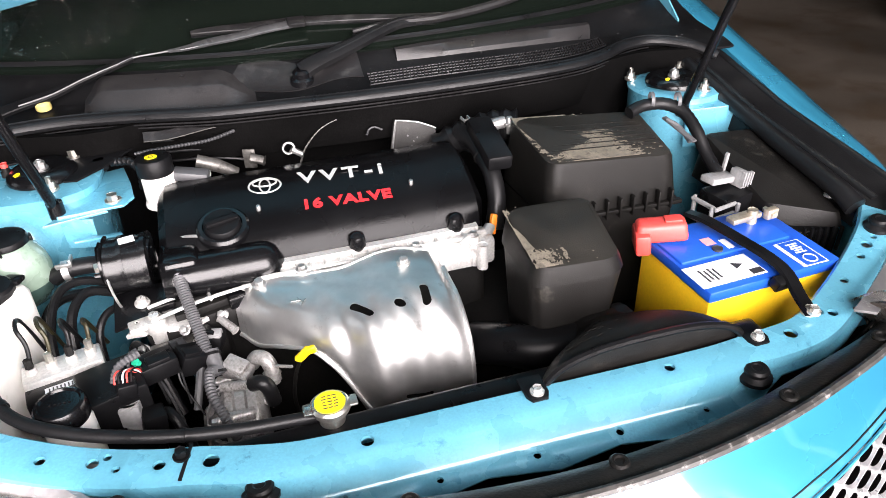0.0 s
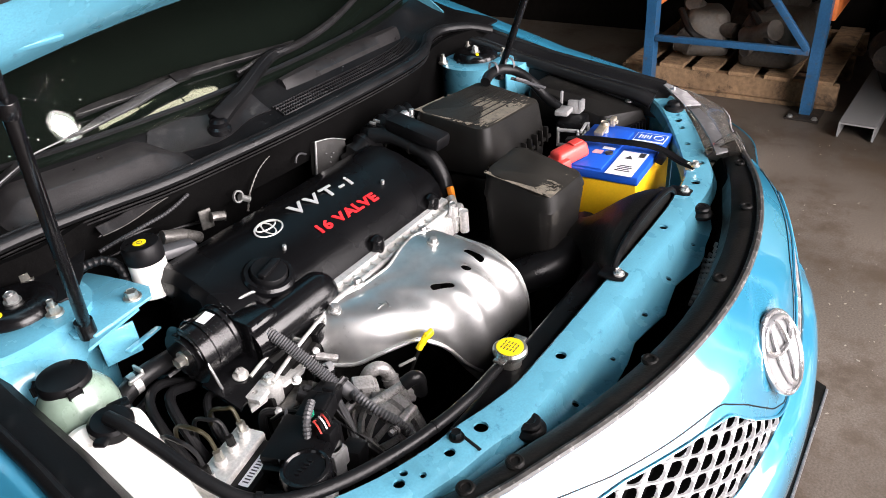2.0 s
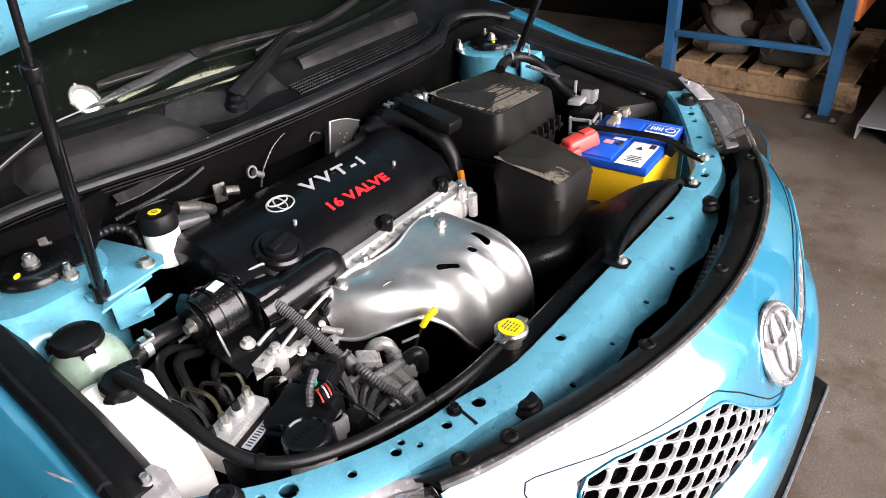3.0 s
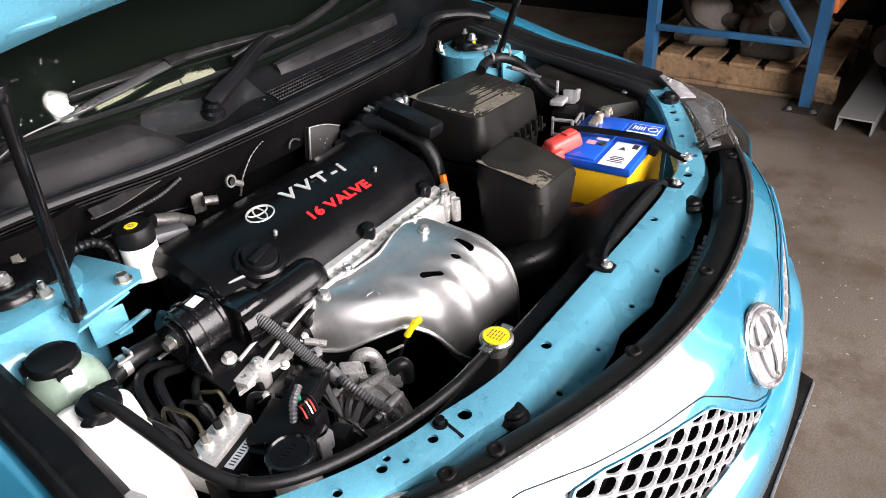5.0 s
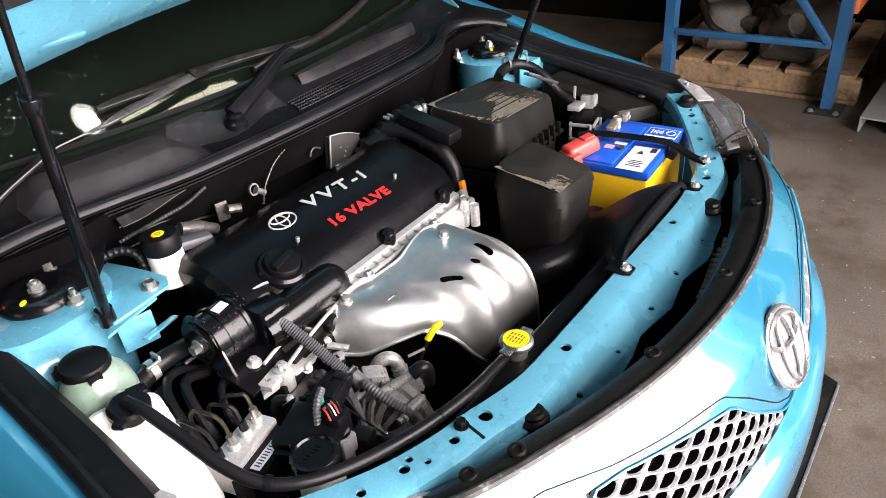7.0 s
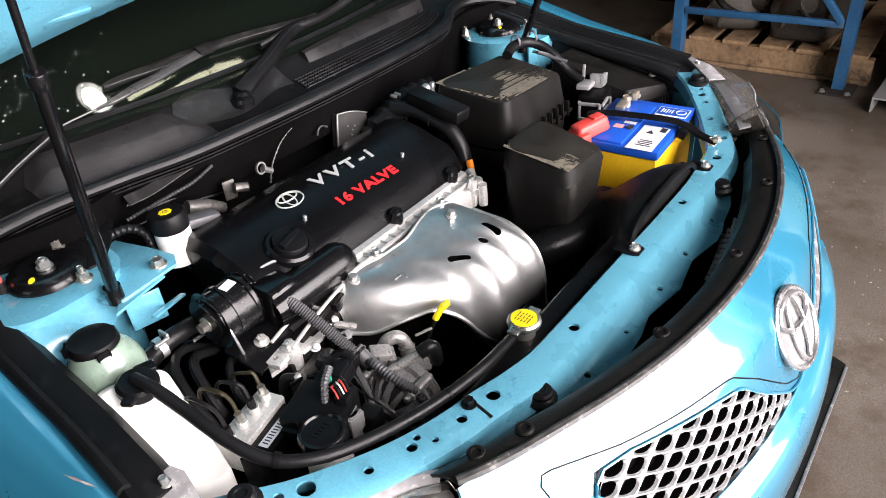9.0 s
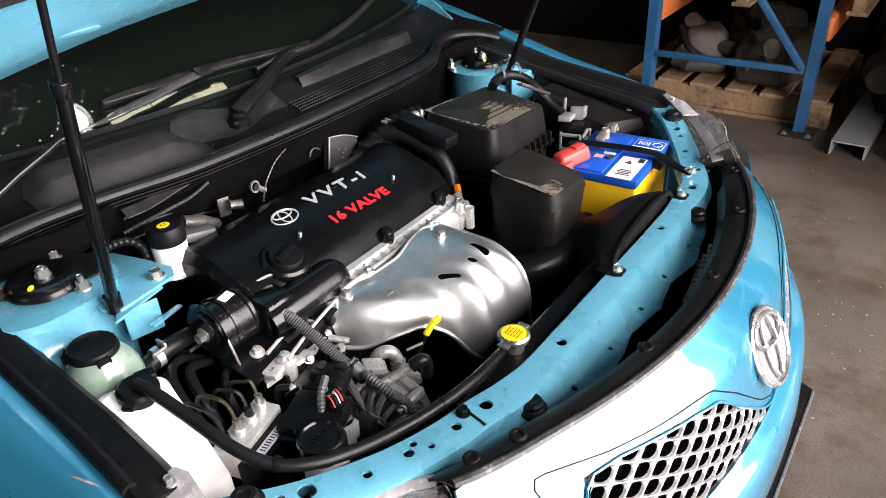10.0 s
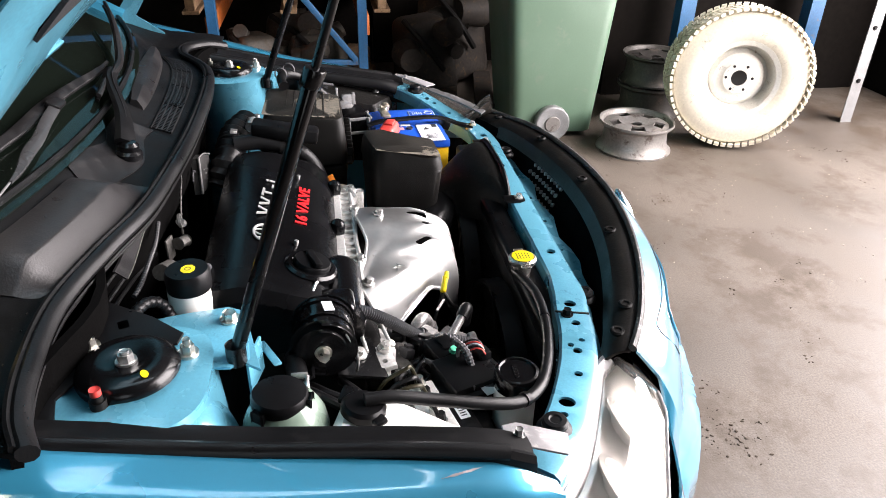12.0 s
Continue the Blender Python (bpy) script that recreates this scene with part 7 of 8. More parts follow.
for i, (mat, mid, end) in enumerate(((RUBBER, (-0.578, 0.312, 0.822), (-0.582, 0.345, 0.812)), (WIRE, (-0.554, 0.318, 0.818), (-0.560, 0.350, 0.806)), (RUBBER, (-0.529, 0.324, 0.808), (-0.534, 0.352, 0.794)), (WIRE, (-0.503, 0.328, 0.802), (-0.508, 0.356, 0.786)))):
    x, y = -0.572 + i * 0.024, 0.288 + i * 0.006
    bm = mesh()
    tube(bm, [(x, y, 0.765), (x + 0.002, y + 0.012, 0.80), mid, end, (end[0] + 0.01, end[1] + 0.03, 0.72)], 0.0029, 8, 6)
    part("brake_line", bm, mat, abs_unit)
    bm = mesh()
    cyl(bm, (x, y, 0.772), (x, y + 0.002, 0.786), 0.0055, n=6, bevel=0.0006)
    part("line_nut", bm, STEEL if i % 2 else DARK, abs_unit)
tank = thing("relay_box", (-0.46, 0.24, 0.62), "black relay box with a warning sticker", "relay")
bm = mesh()
box(bm, (-0.470, 0.235, 0.700), (0.075, 0.080, 0.14), (0, 0, 20), bevel=0.004)
box(bm, (-0.505, 0.222, 0.735), (0.020, 0.07, 0.05), (0, 0, 20), bevel=0.003)
rb = part("case", bm, BLACK, tank)
bm = mesh()
plate(bm, [(-0.016, -0.020), (0.016, -0.020), (0.016, 0.020), (-0.016, 0.020)], 0.0006, pose(-0.500, 0.205, 0.7615, 0, 0, 20))
ws = part("sticker", bm, LABEL, rb)
bm = mesh()
plate(bm, [(-0.009, -0.002), (0.009, -0.002), (0, 0.013)], 0.0004, pose(-0.500, 0.205, 0.7622, 0, 0, 20))
for i in range(2):
    box(bm, (-0.497, 0.193 - 0.006 * i, 0.7623), (0.020, 0.003, 0.0003), (0, 0, 20), bevel=0)
part("sticker_bars", bm, INK, ws)
bm = mesh()
box(bm, (-0.475, 0.262, 0.765), (0.09, 0.003, 0.008), (0, 0, 40), bevel=0.001)
box(bm, (-0.445, 0.245, 0.760), (0.004, 0.005, 0.05), (0, 0, 20), bevel=0.001)
part("support_rail", bm, GREYTUBE, tank)
plug = thing("sensor_plug", (-0.448, 0.205, 0.70), "grey and black sensor plug with coloured wires", "connector")
bm = mesh()
cyl(bm, (-0.449, 0.206, 0.695), (-0.449, 0.206, 0.750), 0.014, n=16, bevel=0.002)
box(bm, (-0.449, 0.196, 0.735), (0.026, 0.012, 0.03), bevel=0.003)
part("plug_body", bm, GREYP, plug, "pale grey plug")
bm = mesh()
box(bm, (-0.447, 0.210, 0.766), (0.025, 0.021, 0.028), (0, 8, 15), bevel=0.004)
box(bm, (-0.425, 0.195, 0.715), (0.030, 0.03, 0.04), (0, 8, 15), bevel=0.004)
part("plug_head", bm, BLACK, plug)
for k, mat in enumerate((REDP, RUBBER, LABEL, REDP, RUBBER)):
    bm = mesh()
    x = -0.458 + 0.005 * k
    tube(bm, [(x, 0.208, 0.780), (x + 0.001, 0.213, 0.788), (x + 0.004, 0.222, 0.789), (x + 0.010, 0.232, 0.780), (-0.43, 0.240, 0.765)], 0.0012, 5, 5)
    part("wire", bm, mat, plug)
bm = mesh()
tube(bm, [(-0.470, 0.215, 0.70), (-0.468, 0.225, 0.75), (-0.455, 0.235, 0.785), (-0.43, 0.25, 0.79)], 0.006, 8, 6, ridges=200, deep=0.0014)
part("plug_conduit", bm, GREYTUBE, plug)
bm = mesh()
cyl(bm, (-0.435, 0.251, 0.772), (-0.4365, 0.249, 0.778), 0.0055, n=10)
part("green_seal", bm, GREEN, plug)
lines = thing("hose_bundle", (-0.50, 0.38, 0.70), "tangle of black rubber hoses behind the modulator", "hose")
for pts, r in (([(-0.548, 0.30, 0.69), (-0.560, 0.36, 0.76), (-0.548, 0.42, 0.798), (-0.51, 0.455, 0.79), (-0.45, 0.47, 0.74)], 0.009), ([(-0.53, 0.33, 0.68), (-0.535, 0.38, 0.765), (-0.515, 0.43, 0.785), (-0.47, 0.45, 0.76)], 0.010), ([(-0.50, 0.34, 0.68), (-0.500, 0.375, 0.75), (-0.475, 0.405, 0.765), (-0.43, 0.41, 0.73)], 0.008), ([(-0.57, 0.34, 0.66), (-0.580, 0.40, 0.74), (-0.565, 0.45, 0.765), (-0.52, 0.49, 0.75)], 0.011), ([(-0.47, 0.30, 0.66), (-0.455, 0.33, 0.735), (-0.44, 0.32, 0.745), (-0.42, 0.29, 0.72), (-0.40, 0.26, 0.66)], 0.009), ([(-0.44, 0.20, 0.62), (-0.42, 0.22, 0.70), (-0.40, 0.20, 0.71), (-0.38, 0.17, 0.66)], 0.010)):
    bm = mesh()
    tube(bm, pts, r * 0.72, 10, 7)
    part("hose", bm, RUBBER, lines)

# bracket on the near strut tower
bm = mesh()
plate(bm, [(-0.520, 0.650), (-0.552, 0.600), (-0.556, 0.535), (-0.540, 0.514), (-0.470, 0.521), (-0.446, 0.523), (-0.432, 0.548), (-0.440, 0.600), (-0.456, 0.668)], 0.004, Matrix.Translation((0, 0, 0.870)), 0.001)
plate(bm, [(-0.560, 0.500), (-0.470, 0.520), (-0.515, 0.560)], 0.004, Matrix.Translation((0, 0, 0.866)), 0.001)
tb = part("tower_bracket", bm, PAINT_BAY, car, "blue triangular steel bracket")
bolt(tb, (-0.462, 0.543, 0.874), r=0.0085, high=0.009)
bm = mesh()
box(bm, (-0.515, 0.512, 0.842), (0.050, 0.004, 0.050), (0, 0, -14), bevel=0.0015)
box(bm, (-0.490, 0.497, 0.838), (0.070, 0.010, 0.004), (0, 10, 22), bevel=0.0015)
part("bracket_leg", bm, PAINT_BAY, tb)
# pipes and brackets along the bulkhead
pipes = thing("brake_pipes", (-0.30, 0.67, 0.85), "thin dark pipes clipped along the bulkhead", "pipe")
for k, (dz, r) in enumerate(((0.0, 0.0035), (-0.022, 0.003), (-0.04, 0.003))):
    bm = mesh()
    tube(bm, [(-0.62, 0.715, 0.885 + dz), (-0.50, 0.712, 0.895 + dz), (-0.40, 0.700, 0.900 + dz), (-0.30, 0.685, 0.898 + dz), (-0.22, 0.68, 0.88 + dz)], r, 8, 6)
    part("pipe", bm, RUBBER, pipes)
bm = mesh()
tube(bm, [(-0.47, 0.66, 0.89), (-0.44, 0.645, 0.893), (-0.425, 0.63, 0.88), (-0.425, 0.62, 0.85)], 0.008, 10, 6, ridges=120, deep=0.0015)
box(bm, (-0.49, 0.66, 0.888), (0.025, 0.02, 0.02), (0, 0, 20), bevel=0.004)
part("grommet_hose", bm, RUBBER, pipes)
bits = thing("throttle_bracket", (-0.24, 0.65, 0.84), "small steel brackets behind the engine cover", "bracket")
bm = mesh()
box(bm, (-0.246, 0.652, 0.862), (0.022, 0.004, 0.036), (0, 0, -15), bevel=0.0015)
cyl(bm, (-0.244, 0.640, 0.868), (-0.222, 0.632, 0.862), 0.008, n=12, bevel=0.002)
part("bracket", bm, GRIMY, bits)
modul = thing("vacuum_sensor", (0.055, 0.665, 0.84), "flat dusty grey sensor plate behind the engine", "sensor")
bm = mesh()
loft(bm, [[(0.019, 0.642 + d, 0.896), (0.060, 0.639 + d, 0.888), (0.093, 0.634 + d, 0.874), (0.098, 0.634 + d, 0.815), (0.008, 0.642 + d, 0.830)] for d in (0.0, 0.012)])
part("case", bm, material("dusty_sensor_grey", (0.030, 0.029, 0.028), 0.5, 0, 0.4, 500, 0.2, 30, second=(0.07, 0.068, 0.062), cover=0.1), modul)
bm = mesh()
tube(bm, [(0.020, 0.640, 0.897), (0.013, 0.640, 0.860), (0.008, 0.640, 0.832)], 0.0024, 8, 3)
tube(bm, [(0.019, 0.640, 0.898), (0.060, 0.637, 0.890), (0.094, 0.632, 0.875)], 0.0012, 8, 3)
part("bright_edge", bm, GALV, modul)
bm = mesh()
for u, v in ((0.35, 0.3), (0.5, 0.5), (0.6, 0.35), (0.45, 0.7)):
    cyl(bm, (0.016 + 0.07 * u, 0.6405 - 0.006 * u, 0.885 - 0.05 * v - 0.012 * u), (0.016 + 0.07 * u, 0.638 - 0.006 * u, 0.885 - 0.05 * v - 0.012 * u), 0.0014, n=8)
part("dirt_spots", bm, GREYP, modul, kind="stuff")
loop = thing("ground_strap", (-0.15, 0.66, 0.84), "twisted bare ground wire with a bright ring lug", "cable")
bm = mesh()
tube(bm, [(-0.161, 0.650, 0.835), (-0.148, 0.650, 0.865), (-0.123, 0.650, 0.893), (-0.104, 0.650, 0.905), (-0.085, 0.652, 0.911)], lambda t: 0.0026 - 0.0012 * t, 8, 8, ridges=110, deep=0.0012)
part("wire", bm, GRIMY, loop)
bm = mesh()
lathe(bm, (-0.177, 0.648, 0.873), (0.1, -1, 0.1), [(0.0085, -0.002), (0.0115, 0.0), (0.0115, 0.004), (0.0085, 0.004)], 20, loop=True)
cyl(bm, (-0.172, 0.648, 0.869), (-0.155, 0.648, 0.857), 0.0055, n=12, bevel=0.001)
part("lug", bm, GALV, loop)
bm = mesh()
tube(bm, [(-0.034, 0.645, 0.876), (-0.029, 0.645, 0.886), (-0.019, 0.645, 0.889), (-0.005, 0.645, 0.882)], 0.0022, 8, 6)
part("hook", bm, DULLPIPE, loop)
lip = thing("bulkhead_shield", (-0.31, 0.67, 0.90), "thin dark sheet with a bent bright edge on the bulkhead", "shield")
bm = mesh()
edge = spline([(-0.413, 0.668, 0.914), (-0.370, 0.668, 0.913), (-0.308, 0.668, 0.921), (-0.267, 0.668, 0.924), (-0.211, 0.664, 0.927)], 5)
loft(bm, [[p, p + Vector((0, 0.003, 0)), p + Vector((0, 0.016, 0.012)), p + Vector((0, 0.013, 0.012))] for p in edge])
part("sheet", bm, COWL_GREY, lip)
bm = mesh()
tube(bm, edge, 0.0009, 6, 1)
part("edge", bm, GRIMY, lip)
bm = mesh()
tube(bm, [(-0.430, 0.660, 0.898), (-0.409, 0.655, 0.902), (-0.378, 0.655, 0.903), (-0.346, 0.655, 0.904), (-0.306, 0.655, 0.906), (-0.262, 0.657, 0.916)], 0.0036, 8, 8, ridges=180, deep=0.0012)
part("braided_line", bm, DULLPIPE, pipes)
foil = thing("hose_joint", (-0.30, 0.645, 0.86), "crumpled grey metal wrap round a hose joint", "joint")
bm = mesh()
tube(bm, [(-0.335, 0.648, 0.874), (-0.315, 0.645, 0.869), (-0.296, 0.643, 0.858), (-0.272, 0.645, 0.842)], lambda t: 0.0120 + 0.0025 * math.sin(17 * t), 12, 6, ridges=14, deep=0.002)
part("wrap", bm, GRIMY, foil)
bolt(foil, (-0.324, 0.637, 0.852), (0, -0.7, 0.6), 0.006, 0.007, mat=GALV)
drops(mount, lambda u, v: (-0.470 + 0.07 * u, 0.430 - 0.0405 * math.sin(1.2 * v - 0.2), 0.826 + 0.0405 * math.cos(1.2 * v - 0.2)), 70, 5, 0.0013)
drops(cover, lambda u, v: (-0.38 + 0.47 * u, 0.42 + 0.15 * v, cover_z(0.42 + 0.15 * v) + 0.0002), 22, 6, 0.0007)

# ---- the workshop behind ----
rack = thing("pallet_rack", (2.82, 0.58, 0), "blue steel pallet rack frame with orange beams", "rack")
for y in (0.98, 0.18):
    bm = mesh()
    pts = [(0.8 * a, 0.55 * b) for a, b in [(-0.045, -0.045), (0.045, -0.045), (0.045, -0.015), (0.03, -0.015), (0.03, -0.03), (-0.03, -0.03), (-0.03, 0.03), (0.03, 0.03), (0.03, 0.015), (0.045, 0.015), (0.045, 0.045), (-0.045, 0.045)]]
    plate(bm, pts, 2.6, pose(2.82, y, 0.008))
    post = part("post", bm, RACKB, rack)
    bm = mesh()
    box(bm, (2.80, y, 0.005), (0.17, 0.15, 0.009), bevel=0.002)
    foot = part("base_plate", bm, SCRAP, post, "worn steel base plate")
    for dx, dy in ((-0.065, -0.055), (-0.065, 0.055)):
        bolt(post, (2.80 + dx, y + dy, 0.010), r=0.010, mat=GALV)
for z in (0.31, 1.25, 2.1):
    bm = mesh()
    box(bm, (2.80, 0.58, z), (0.030, 0.74, 0.030), bevel=0.003)
    part("cross_brace", bm, RACKB, rack)
bm = mesh()
a, b = Vector((2.79, 0.22, 0.32)), Vector((2.79, 0.94, 1.22))
box(bm, (a + b) / 2, (0.028, (b - a).length, 0.032), (math.degrees(math.atan2(b.z - a.z, b.y - a.y)), 0, 0), bevel=0.004)
part("diagonal_brace", bm, RACKB, rack)
for y in (0.16, 1.0):
    bm = mesh()
    box(bm, (3.40, y, 0.50), (1.10, 0.045, 0.11), bevel=0.006)
    part("beam", bm, RACKO, rack, "orange steel beam")


def pallet(x, y, z, yaw=0, wide=1.0, deep=1.15, boards=7):
    p = thing("pallet", (x, y, z), "rough brown wooden pallet", "pallet", "pallets in the rack")
    m = pose(x, y, z, 0, 0, yaw)
    rnd = random.Random(int(x * 100 + z * 50))
    for i in range(boards):
        w = deep / boards - 0.055
        bm = mesh()
        box(bm, (0, 0, 0), (wide, w, 0.020), (0, 0, rnd.uniform(-0.6, 0.6)), bevel=0.002, seg=1)
        bmesh.ops.transform(bm, matrix=m @ Matrix.Translation((rnd.uniform(-0.01, 0.01), -deep / 2 + (i + 0.5) * deep / boards, 0.130)), verts=bm.verts)
        part("board", bm, WOOD, p)
    for dx in (-wide / 2 + 0.03, 0, wide / 2 - 0.03):
        bm = mesh()
        box(bm, (dx, 0, 0.070), (0.05, deep, 0.10), bevel=0.003, seg=1)
        box(bm, (dx, 0, 0.010), (0.09, deep, 0.020), bevel=0.002, seg=1)
        bmesh.ops.transform(bm, matrix=m, verts=bm.verts)
        part("stringer", bm, WOOD, p)
    return p


pallet(3.41, 0.62, 0.0, 0, 1.0, 1.10, 6)
pallet(3.41, 0.58, 0.555, 90, 1.10, 1.0, 5)


def lump(name, c, s, label, seed, mat=SCRAP, category="scrap"):
    """A cast metal part: a block with bosses, ribs and bolt flanges."""
    rnd = random.Random(seed)
    t = thing(name, (c[0], c[1], c[2]), label, category, "used parts in the rack")
    bm = mesh()
    box(bm, (c[0], c[1], c[2] + s[2] * 0.5), s, (rnd.uniform(-8, 8), rnd.uniform(-8, 8), rnd.uniform(-40, 40)), bevel=min(s) * 0.18, seg=3, taper=(0.8, 0.85))
    part("housing", bm, mat, t)
    for _ in range(5):
        bm = mesh()
        a = Vector((c[0] + rnd.uniform(-0.5, 0.2) * s[0], c[1] + rnd.uniform(-0.5, 0.5) * s[1], c[2] + rnd.uniform(0.3, 0.9) * s[2]))
        w = Vector((rnd.uniform(-1, 0.2), rnd.uniform(-1, 1), rnd.uniform(-0.2, 0.6))).normalized()
        r = rnd.uniform(0.12, 0.30) * min(s)
        cyl(bm, a, a + w * rnd.uniform(0.3, 0.6) * min(s), r, r * rnd.uniform(0.7, 1.0), 18, 0.004)
        part("boss", bm, mat, t)
    bm = mesh()
    tube(bm, [(c[0] - s[0] * 0.5, c[1] - s[1] * 0.3, c[2] + s[2] * 0.4), (c[0] - s[0] * 0.7, c[1], c[2] + s[2] * 0.7), (c[0] - s[0] * 0.3, c[1] + s[1] * 0.4, c[2] + s[2])], 0.018, 8, 6)
    part("pipe", bm, DARK, t)
    return t


lump("gearbox_part", (3.15, 0.42, 0.142), (0.36, 0.30, 0.26), "rusty used gearbox on the pallet", 3, CASTING)
lump("gearbox_part", (3.20, 0.82, 0.142), (0.34, 0.26, 0.24), "greasy used gearbox on the pallet", 5, CASTING)
lump("engine_part", (3.50, 0.55, 0.142), (0.30, 0.40, 0.30), "rusty used engine part on the pallet", 8, CASTING)
lump("engine_part", (3.25, -0.22, 0.0), (0.40, 0.34, 0.46), "dark used engine standing on the floor", 14)
lump("engine_part", (3.55, -0.45, 0.0), (0.4, 0.4, 0.60), "dark used engine standing on the floor", 17)
channel = thing("steel_channel", (2.95, -0.05, 0.0), "dull grey steel channel lying on the floor", "steel profile")
bm = mesh()
plate(bm, [(-0.075, 0), (-0.075, 0.07), (-0.067, 0.07), (-0.067, 0.008), (0.067, 0.008), (0.067, 0.07), (0.075, 0.07), (0.075, 0)], 0.80, pose(2.58, -0.07, 0.075, 90, 180, 88))
part("profile", bm, GREYP, channel)
for x, y, ln in ((3.02, -0.52, 0.7), (2.92, -0.28, 0.6)):
    t = thing("steel_channel", (x, y, 0.0), "dull grey steel channel lying on the floor", "steel profile")
    bm = mesh()
    plate(bm, [(-0.055, 0), (-0.055, 0.06), (-0.047, 0.06), (-0.047, 0.008), (0.047, 0.008), (0.047, 0.06), (0.055, 0.06), (0.055, 0)], ln, pose(x - 0.3, y, 0.065, 90, 180, 80))
    part("profile", bm, SCRAP, t)

bin_ = thing("wheelie_bin", (2.55, -0.82, 0), "faded green plastic wheelie bin", "bin")
bm = mesh()
slab(bm, [(2.32, -1.04), (2.80, -1.04), (2.80, -0.58), (2.32, -0.58)], [(2.24, -1.09), (2.86, -1.09), (2.86, -0.49), (2.24, -0.49)], 0.03, [0.98] * 4, 0.07)
body = part("body", bm, BIN, bin_)
bm = mesh()
box(bm, (2.55, -0.79, 0.995), (0.66, 0.64, 0.03), bevel=0.012, seg=3)
part("rim", bm, BIN, body)
bm = mesh()
slab(bm, [(2.21, -1.12), (2.88, -1.12), (2.88, -0.46), (2.21, -0.46)], [(2.27, -1.06), (2.82, -1.06), (2.82, -0.52), (2.27, -0.52)], 1.01, [1.07] * 4, 0.08)
part("lid", bm, BIN, bin_)
for x, y in ((2.27, -0.79), (2.84, -0.79)):
    ax = Vector((-1, 0.0, 0)) if x < 2.5 else Vector((1, 0, 0))
    c = Vector((x, y, 0.095))
    bm = mesh()
    lathe(bm, c, ax, [(0.02, 0.004), (0.06, 0.004), (0.075, 0.010), (0.088, 0.010), (0.095, 0.004), (0.095, -0.035), (0.088, -0.045), (0.02, -0.04)], 30)
    wh = part("wheel", bm, GREYP, bin_, "grey plastic bin wheel")
    bm = mesh()
    lathe(bm, c + ax * 0.006, ax, [(0.015, 0.006), (0.040, 0.006), (0.044, 0.0), (0.02, -0.004)], 24)
    part("hub", bm, SILVERW, wh)


def rim_wheel(x, y, r=0.205, high=0.20, label="silver steel wheel rim lying flat on the concrete", z=0.0, mat=None):
    t = thing("wheel_rim", (x, y, z), label, "wheel rim", "loose wheel rims")
    mat = mat or SILVERW
    bm = mesh()
    lathe(bm, (x, y, z), (0, 0, 1), [(r * 0.93, 0.0), (r, 0.002), (r, 0.012), (r * 0.93, 0.022), (r * 0.86, 0.05), (r * 0.84, 0.10), (r * 0.88, high - 0.03), (r * 0.95, high - 0.022), (r, high - 0.012), (r * 0.995, high), (r * 0.94, high - 0.004), (r * 0.86, high - 0.03), (r * 0.82, high - 0.06), (r * 0.80, 0.05), (r * 0.86, 0.010)], 48, loop=True)
    part("barrel", bm, mat, t)
    bm = mesh()
    lathe(bm, (x, y, z), (0, 0, 1), [(r * 0.86, high - 0.022), (r * 0.70, high - 0.012), (r * 0.50, high - 0.008), (r * 0.30, high - 0.024), (r * 0.16, high - 0.024), (r * 0.16, high - 0.032), (r * 0.30, high - 0.033), (r * 0.5, high - 0.018), (r * 0.70, high - 0.022), (r * 0.86, high - 0.034)], 48, loop=True)
    disc = part("disc", bm, mat, t)
    tool = mesh()
    for k in range(5):
        a = 2 * math.pi * k / 5 + 0.3
        m = pose(x, y, z + high - 0.12, 0, 0, math.degrees(a))
        plate(tool, [(r * 0.46, -0.030), (r * 0.72, -0.040), (r * 0.72, 0.040), (r * 0.46, 0.030)], 0.12, m)
    cut(disc, tool)
    return t


rim_wheel(2.12, -1.20, 0.195, 0.16)
rim_wheel(2.66, -1.50, 0.19, 0.19, "dark steel wheel rim lying flat on the concrete", 0.0, DARKRIM)
rim_wheel(2.68, -1.52, 0.19, 0.17, "dark steel wheel rim lying on another rim", 0.19, DARKRIM)

# big mud tyre standing on its tread
tyre_c = Vector((2.16, -1.735, 0.366))
SIZE = 0.885
way = Vector((-0.955, 0.29, 0.06)).normalized()
wheel = thing("off_road_wheel", (2.16, -1.76, 0), "pale dusty off-road tyre on a white steel wheel, standing upright", "wheel")


def shrink(b):
    """The wheel is drawn at a round size and brought to its own."""
    bmesh.ops.transform(b, matrix=Matrix.Translation(tyre_c) @ Matrix.Scale(SIZE, 4) @ Matrix.Translation(-tyre_c), verts=b.verts)
    return b


bm = mesh()
lathe(bm, tyre_c - way * 0.13, way, [(0.215, 0.02), (0.25, 0.0), (0.33, 0.005), (0.375, 0.025), (0.392, 0.06), (0.392, 0.20), (0.375, 0.235), (0.33, 0.255), (0.25, 0.26), (0.215, 0.24)], 64, loop=True)
tyre = part("tyre", shrink(bm), TYRE, wheel)
bm = mesh()
fm = Matrix.Translation(tyre_c) @ frame_of(way)
for k in range(60):
    a = 2 * math.pi * k / 60
    for h, w, da in ((-0.105, 0.062, 0.0), (0.105, 0.062, 0.5), (-0.035, 0.05, 0.5), (0.035, 0.05, 0.0)):
        aa = a + da * 2 * math.pi / 60
        made = bmesh.ops.create_cube(bm, size=1.0)["verts"]
        m = fm @ Matrix.Rotation(aa, 4, "Z") @ Matrix.Translation((0.394, 0, h * 0.98)) @ Matrix.Rotation((0.25 if h > 0 else -0.25), 4, "X") @ Matrix.Diagonal((0.016, 0.029, w, 1))
        for v in made:
            v.co = m @ v.co
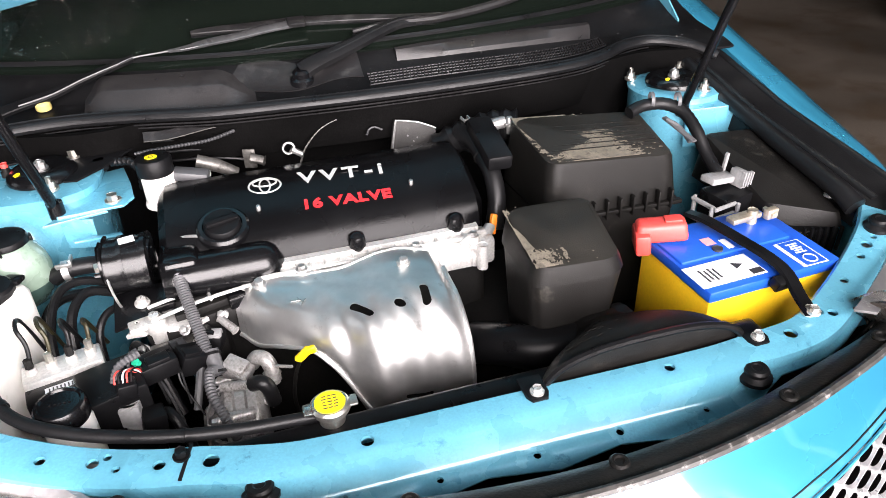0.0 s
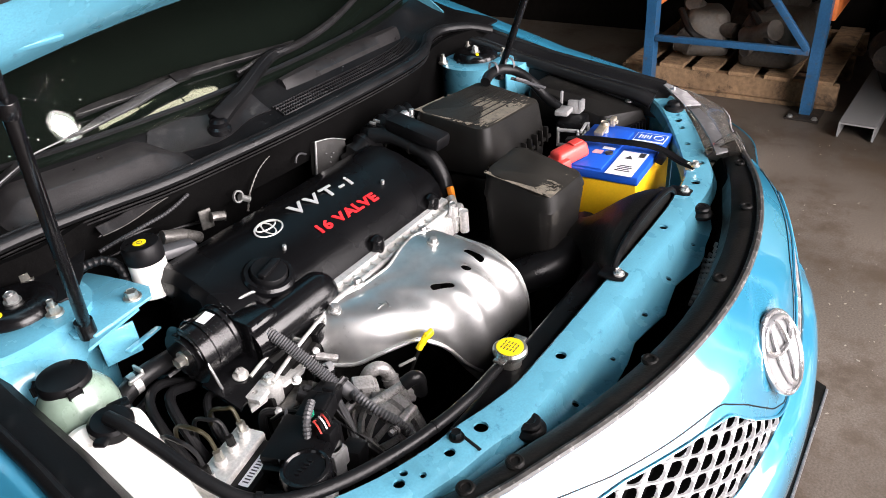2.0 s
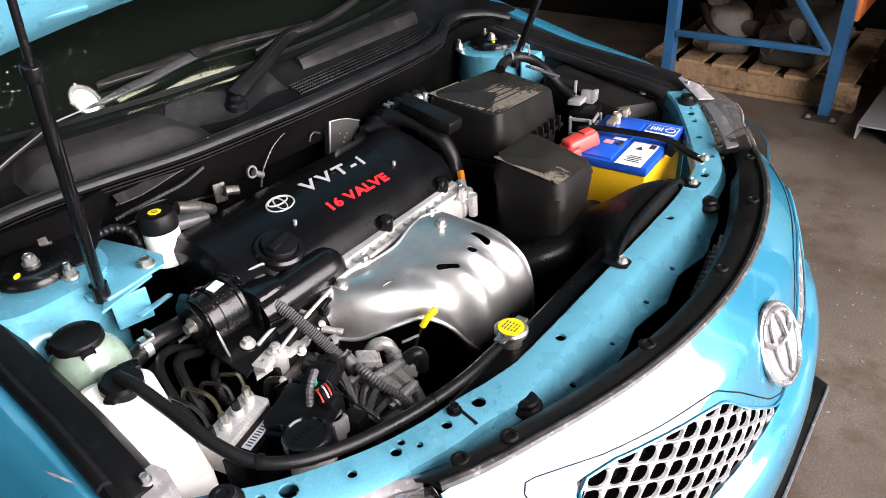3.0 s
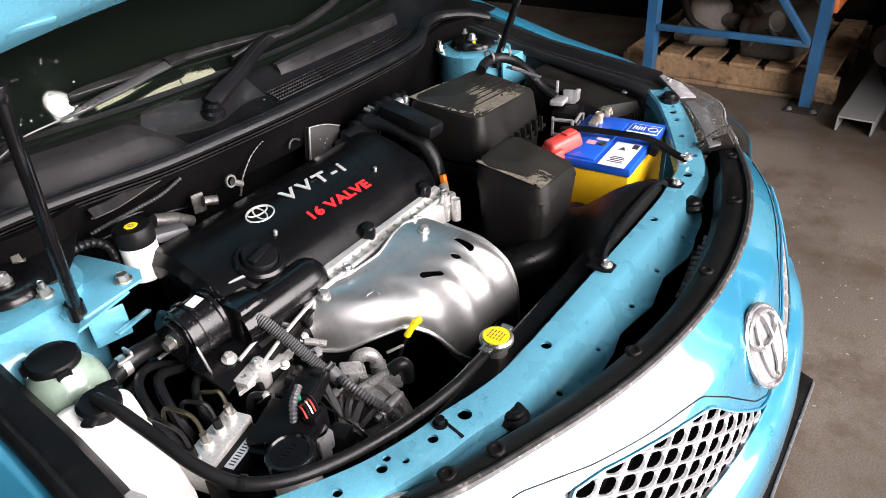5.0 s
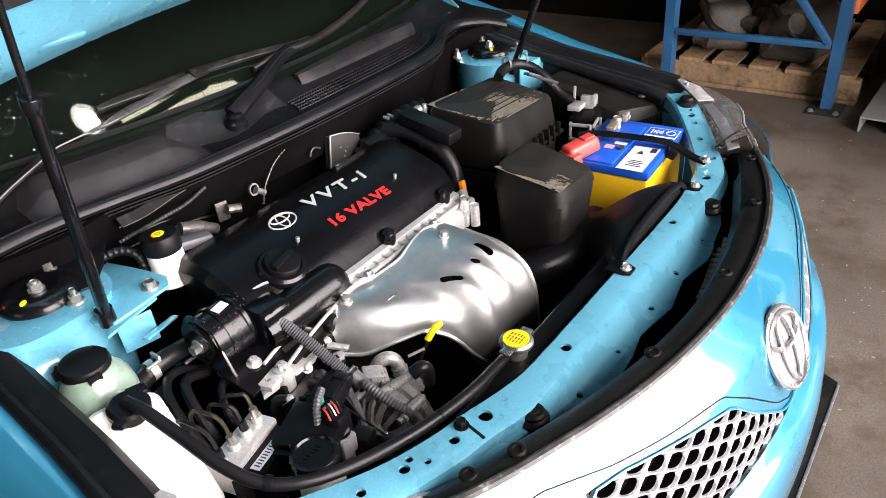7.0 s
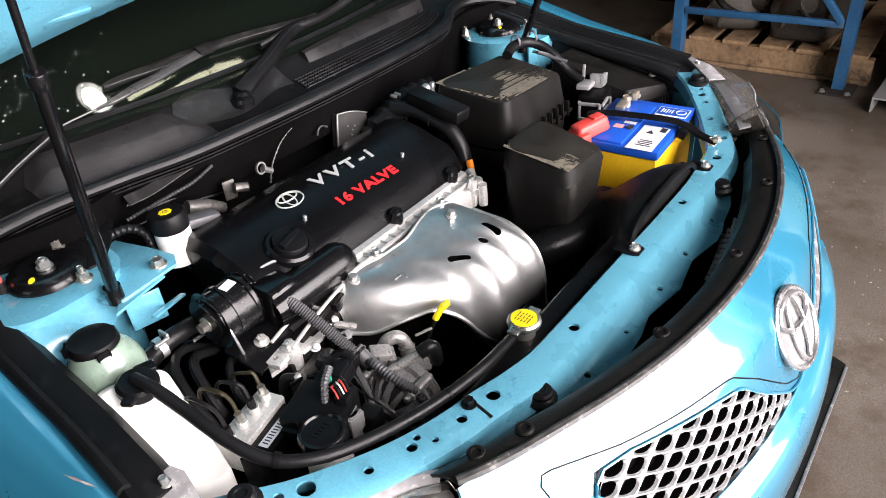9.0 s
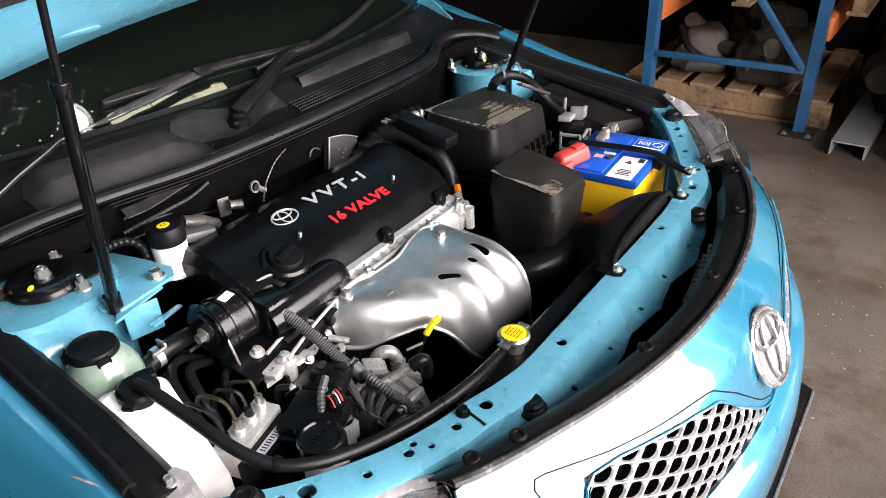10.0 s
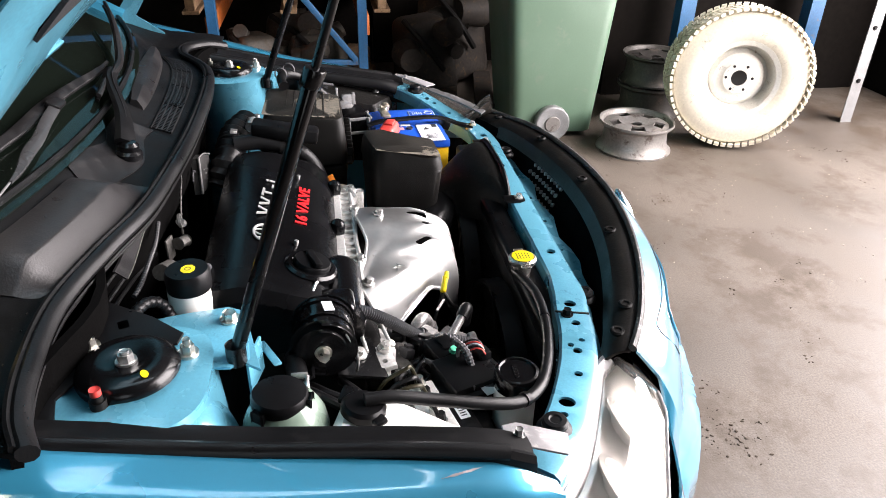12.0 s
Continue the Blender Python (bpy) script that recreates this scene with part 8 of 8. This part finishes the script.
part("tread", shrink(bm), TYRE, tyre, kind="stuff")
bm = mesh()
lathe(bm, tyre_c + way * 0.02, way, [(0.045, 0.045), (0.09, 0.045), (0.11, 0.030), (0.14, 0.028), (0.165, 0.0), (0.185, 0.03), (0.195, 0.085), (0.222, 0.095), (0.224, 0.085), (0.20, 0.075), (0.188, -0.10), (0.16, -0.015), (0.045, 0.035)], 56, loop=True)
disc = part("wheel_disc", shrink(bm), WHITEM, wheel)
# dark plugs stand in for the shade in the hub and stud holes
bm = mesh()
cyl(bm, tyre_c + way * 0.03, tyre_c + way * 0.066, 0.044, n=28, bevel=0.002)
part("hub_hole_plug", shrink(bm), DARK, disc)
for k in range(6):
    a = 2 * math.pi * k / 6
    p = fm @ Vector((0.075 * math.cos(a), 0.075 * math.sin(a), 0.064))
    bm = mesh()
    cyl(bm, p, p + way * 0.004, 0.008, n=12)
    part("stud_hole_disc", shrink(bm), DARK, disc)
# second rack and a grey upright further on
rack2 = thing("pallet_rack", (2.95, -2.35, 0), "blue steel pallet rack upright", "rack")
bm = mesh()
plate(bm, [(-0.045, -0.045), (0.045, -0.045), (0.045, 0.045), (-0.045, 0.045)], 2.6, pose(2.85, -2.58, 0.008), 0.006)
post = part("post", bm, RACKB, rack2)
bm = mesh()
box(bm, (2.85, -2.58, 0.005), (0.16, 0.16, 0.009), bevel=0.002)
part("base_plate", bm, SCRAP, post)
bm = mesh()
plate(bm, [(-0.045, -0.045), (0.045, -0.045), (0.045, 0.045), (-0.045, 0.045)], 2.6, pose(2.85, -1.74, 0.008), 0.006)
part("post", bm, RACKB, rack2)
bm = mesh()
box(bm, (2.85, -2.16, 1.3), (0.035, 0.76, 0.045), bevel=0.004)
part("cross_brace", bm, RACKB, rack2)
upright = thing("steel_upright", (2.40, -2.66, 0), "pale grey steel angle upright with bolt holes", "post")
bm = mesh()
plate(bm, [(0, 0), (0.07, 0), (0.07, 0.006), (0.006, 0.006), (0.006, 0.07), (0, 0.07)], 2.4, pose(2.37, -2.68, 0.0))
up = part("angle", bm, GREYP, upright)
for z in (0.25, 0.55, 0.85):
    bolt(up, (2.37, -2.645, z), (-1, 0, 0), 0.009, 0.006, mat=DARK)
# grit scattered on the floor
random.seed(21)
bm = mesh()
for k in range(100):
    cx, cy = random.uniform(-0.5, 2.2), random.uniform(-2.4, -0.5)
    if k % 3 == 0:
        cx, cy = random.gauss(0.10, 0.10), random.gauss(-0.62, 0.06)
    for _ in range(random.randint(2, 9)):
        x, y = cx + random.gauss(0, 0.016), cy + random.gauss(0, 0.016)
        r = 0.0010 + 0.0034 * random.random() ** 2
        bmesh.ops.create_icosphere(bm, subdivisions=1, radius=r, matrix=Matrix.Translation((x, y, r * 0.25)) @ Matrix.Rotation(random.uniform(0, 3), 4, "Z") @ Matrix.Diagonal((random.uniform(0.9, 1.8), random.uniform(0.6, 1.1), random.uniform(0.3, 0.7), 1)))
part("grit", bm, material("dry_soil", (0.055, 0.042, 0.032), 0.95, 0, 0.4, 400, 0.3, 30, spec=0.1), None, "dry soil crumbs scattered on the concrete", category="dirt", kind="stuff")
rnd = random.Random(77)
bm = mesh()
for _ in range(1100):
    x, y, r = rnd.uniform(0.75, 2.7), rnd.uniform(-2.2, 1.5), 0.0009 + 0.0034 * rnd.random() ** 3
    bmesh.ops.create_icosphere(bm, subdivisions=1, radius=r, matrix=Matrix.Translation((x, y, 0.001)) @ Matrix.Rotation(rnd.uniform(0, 3), 4, "Z") @ Matrix.Diagonal((1.6, 0.8, 0.5, 1)))
part("floor_crumbs", bm, material("pale_crumbs", (0.26, 0.23, 0.19), 0.8, 0, 0.4, 300, 0.2, 30), None, "pale crumbs trodden into the concrete", category="dirt", kind="stuff")
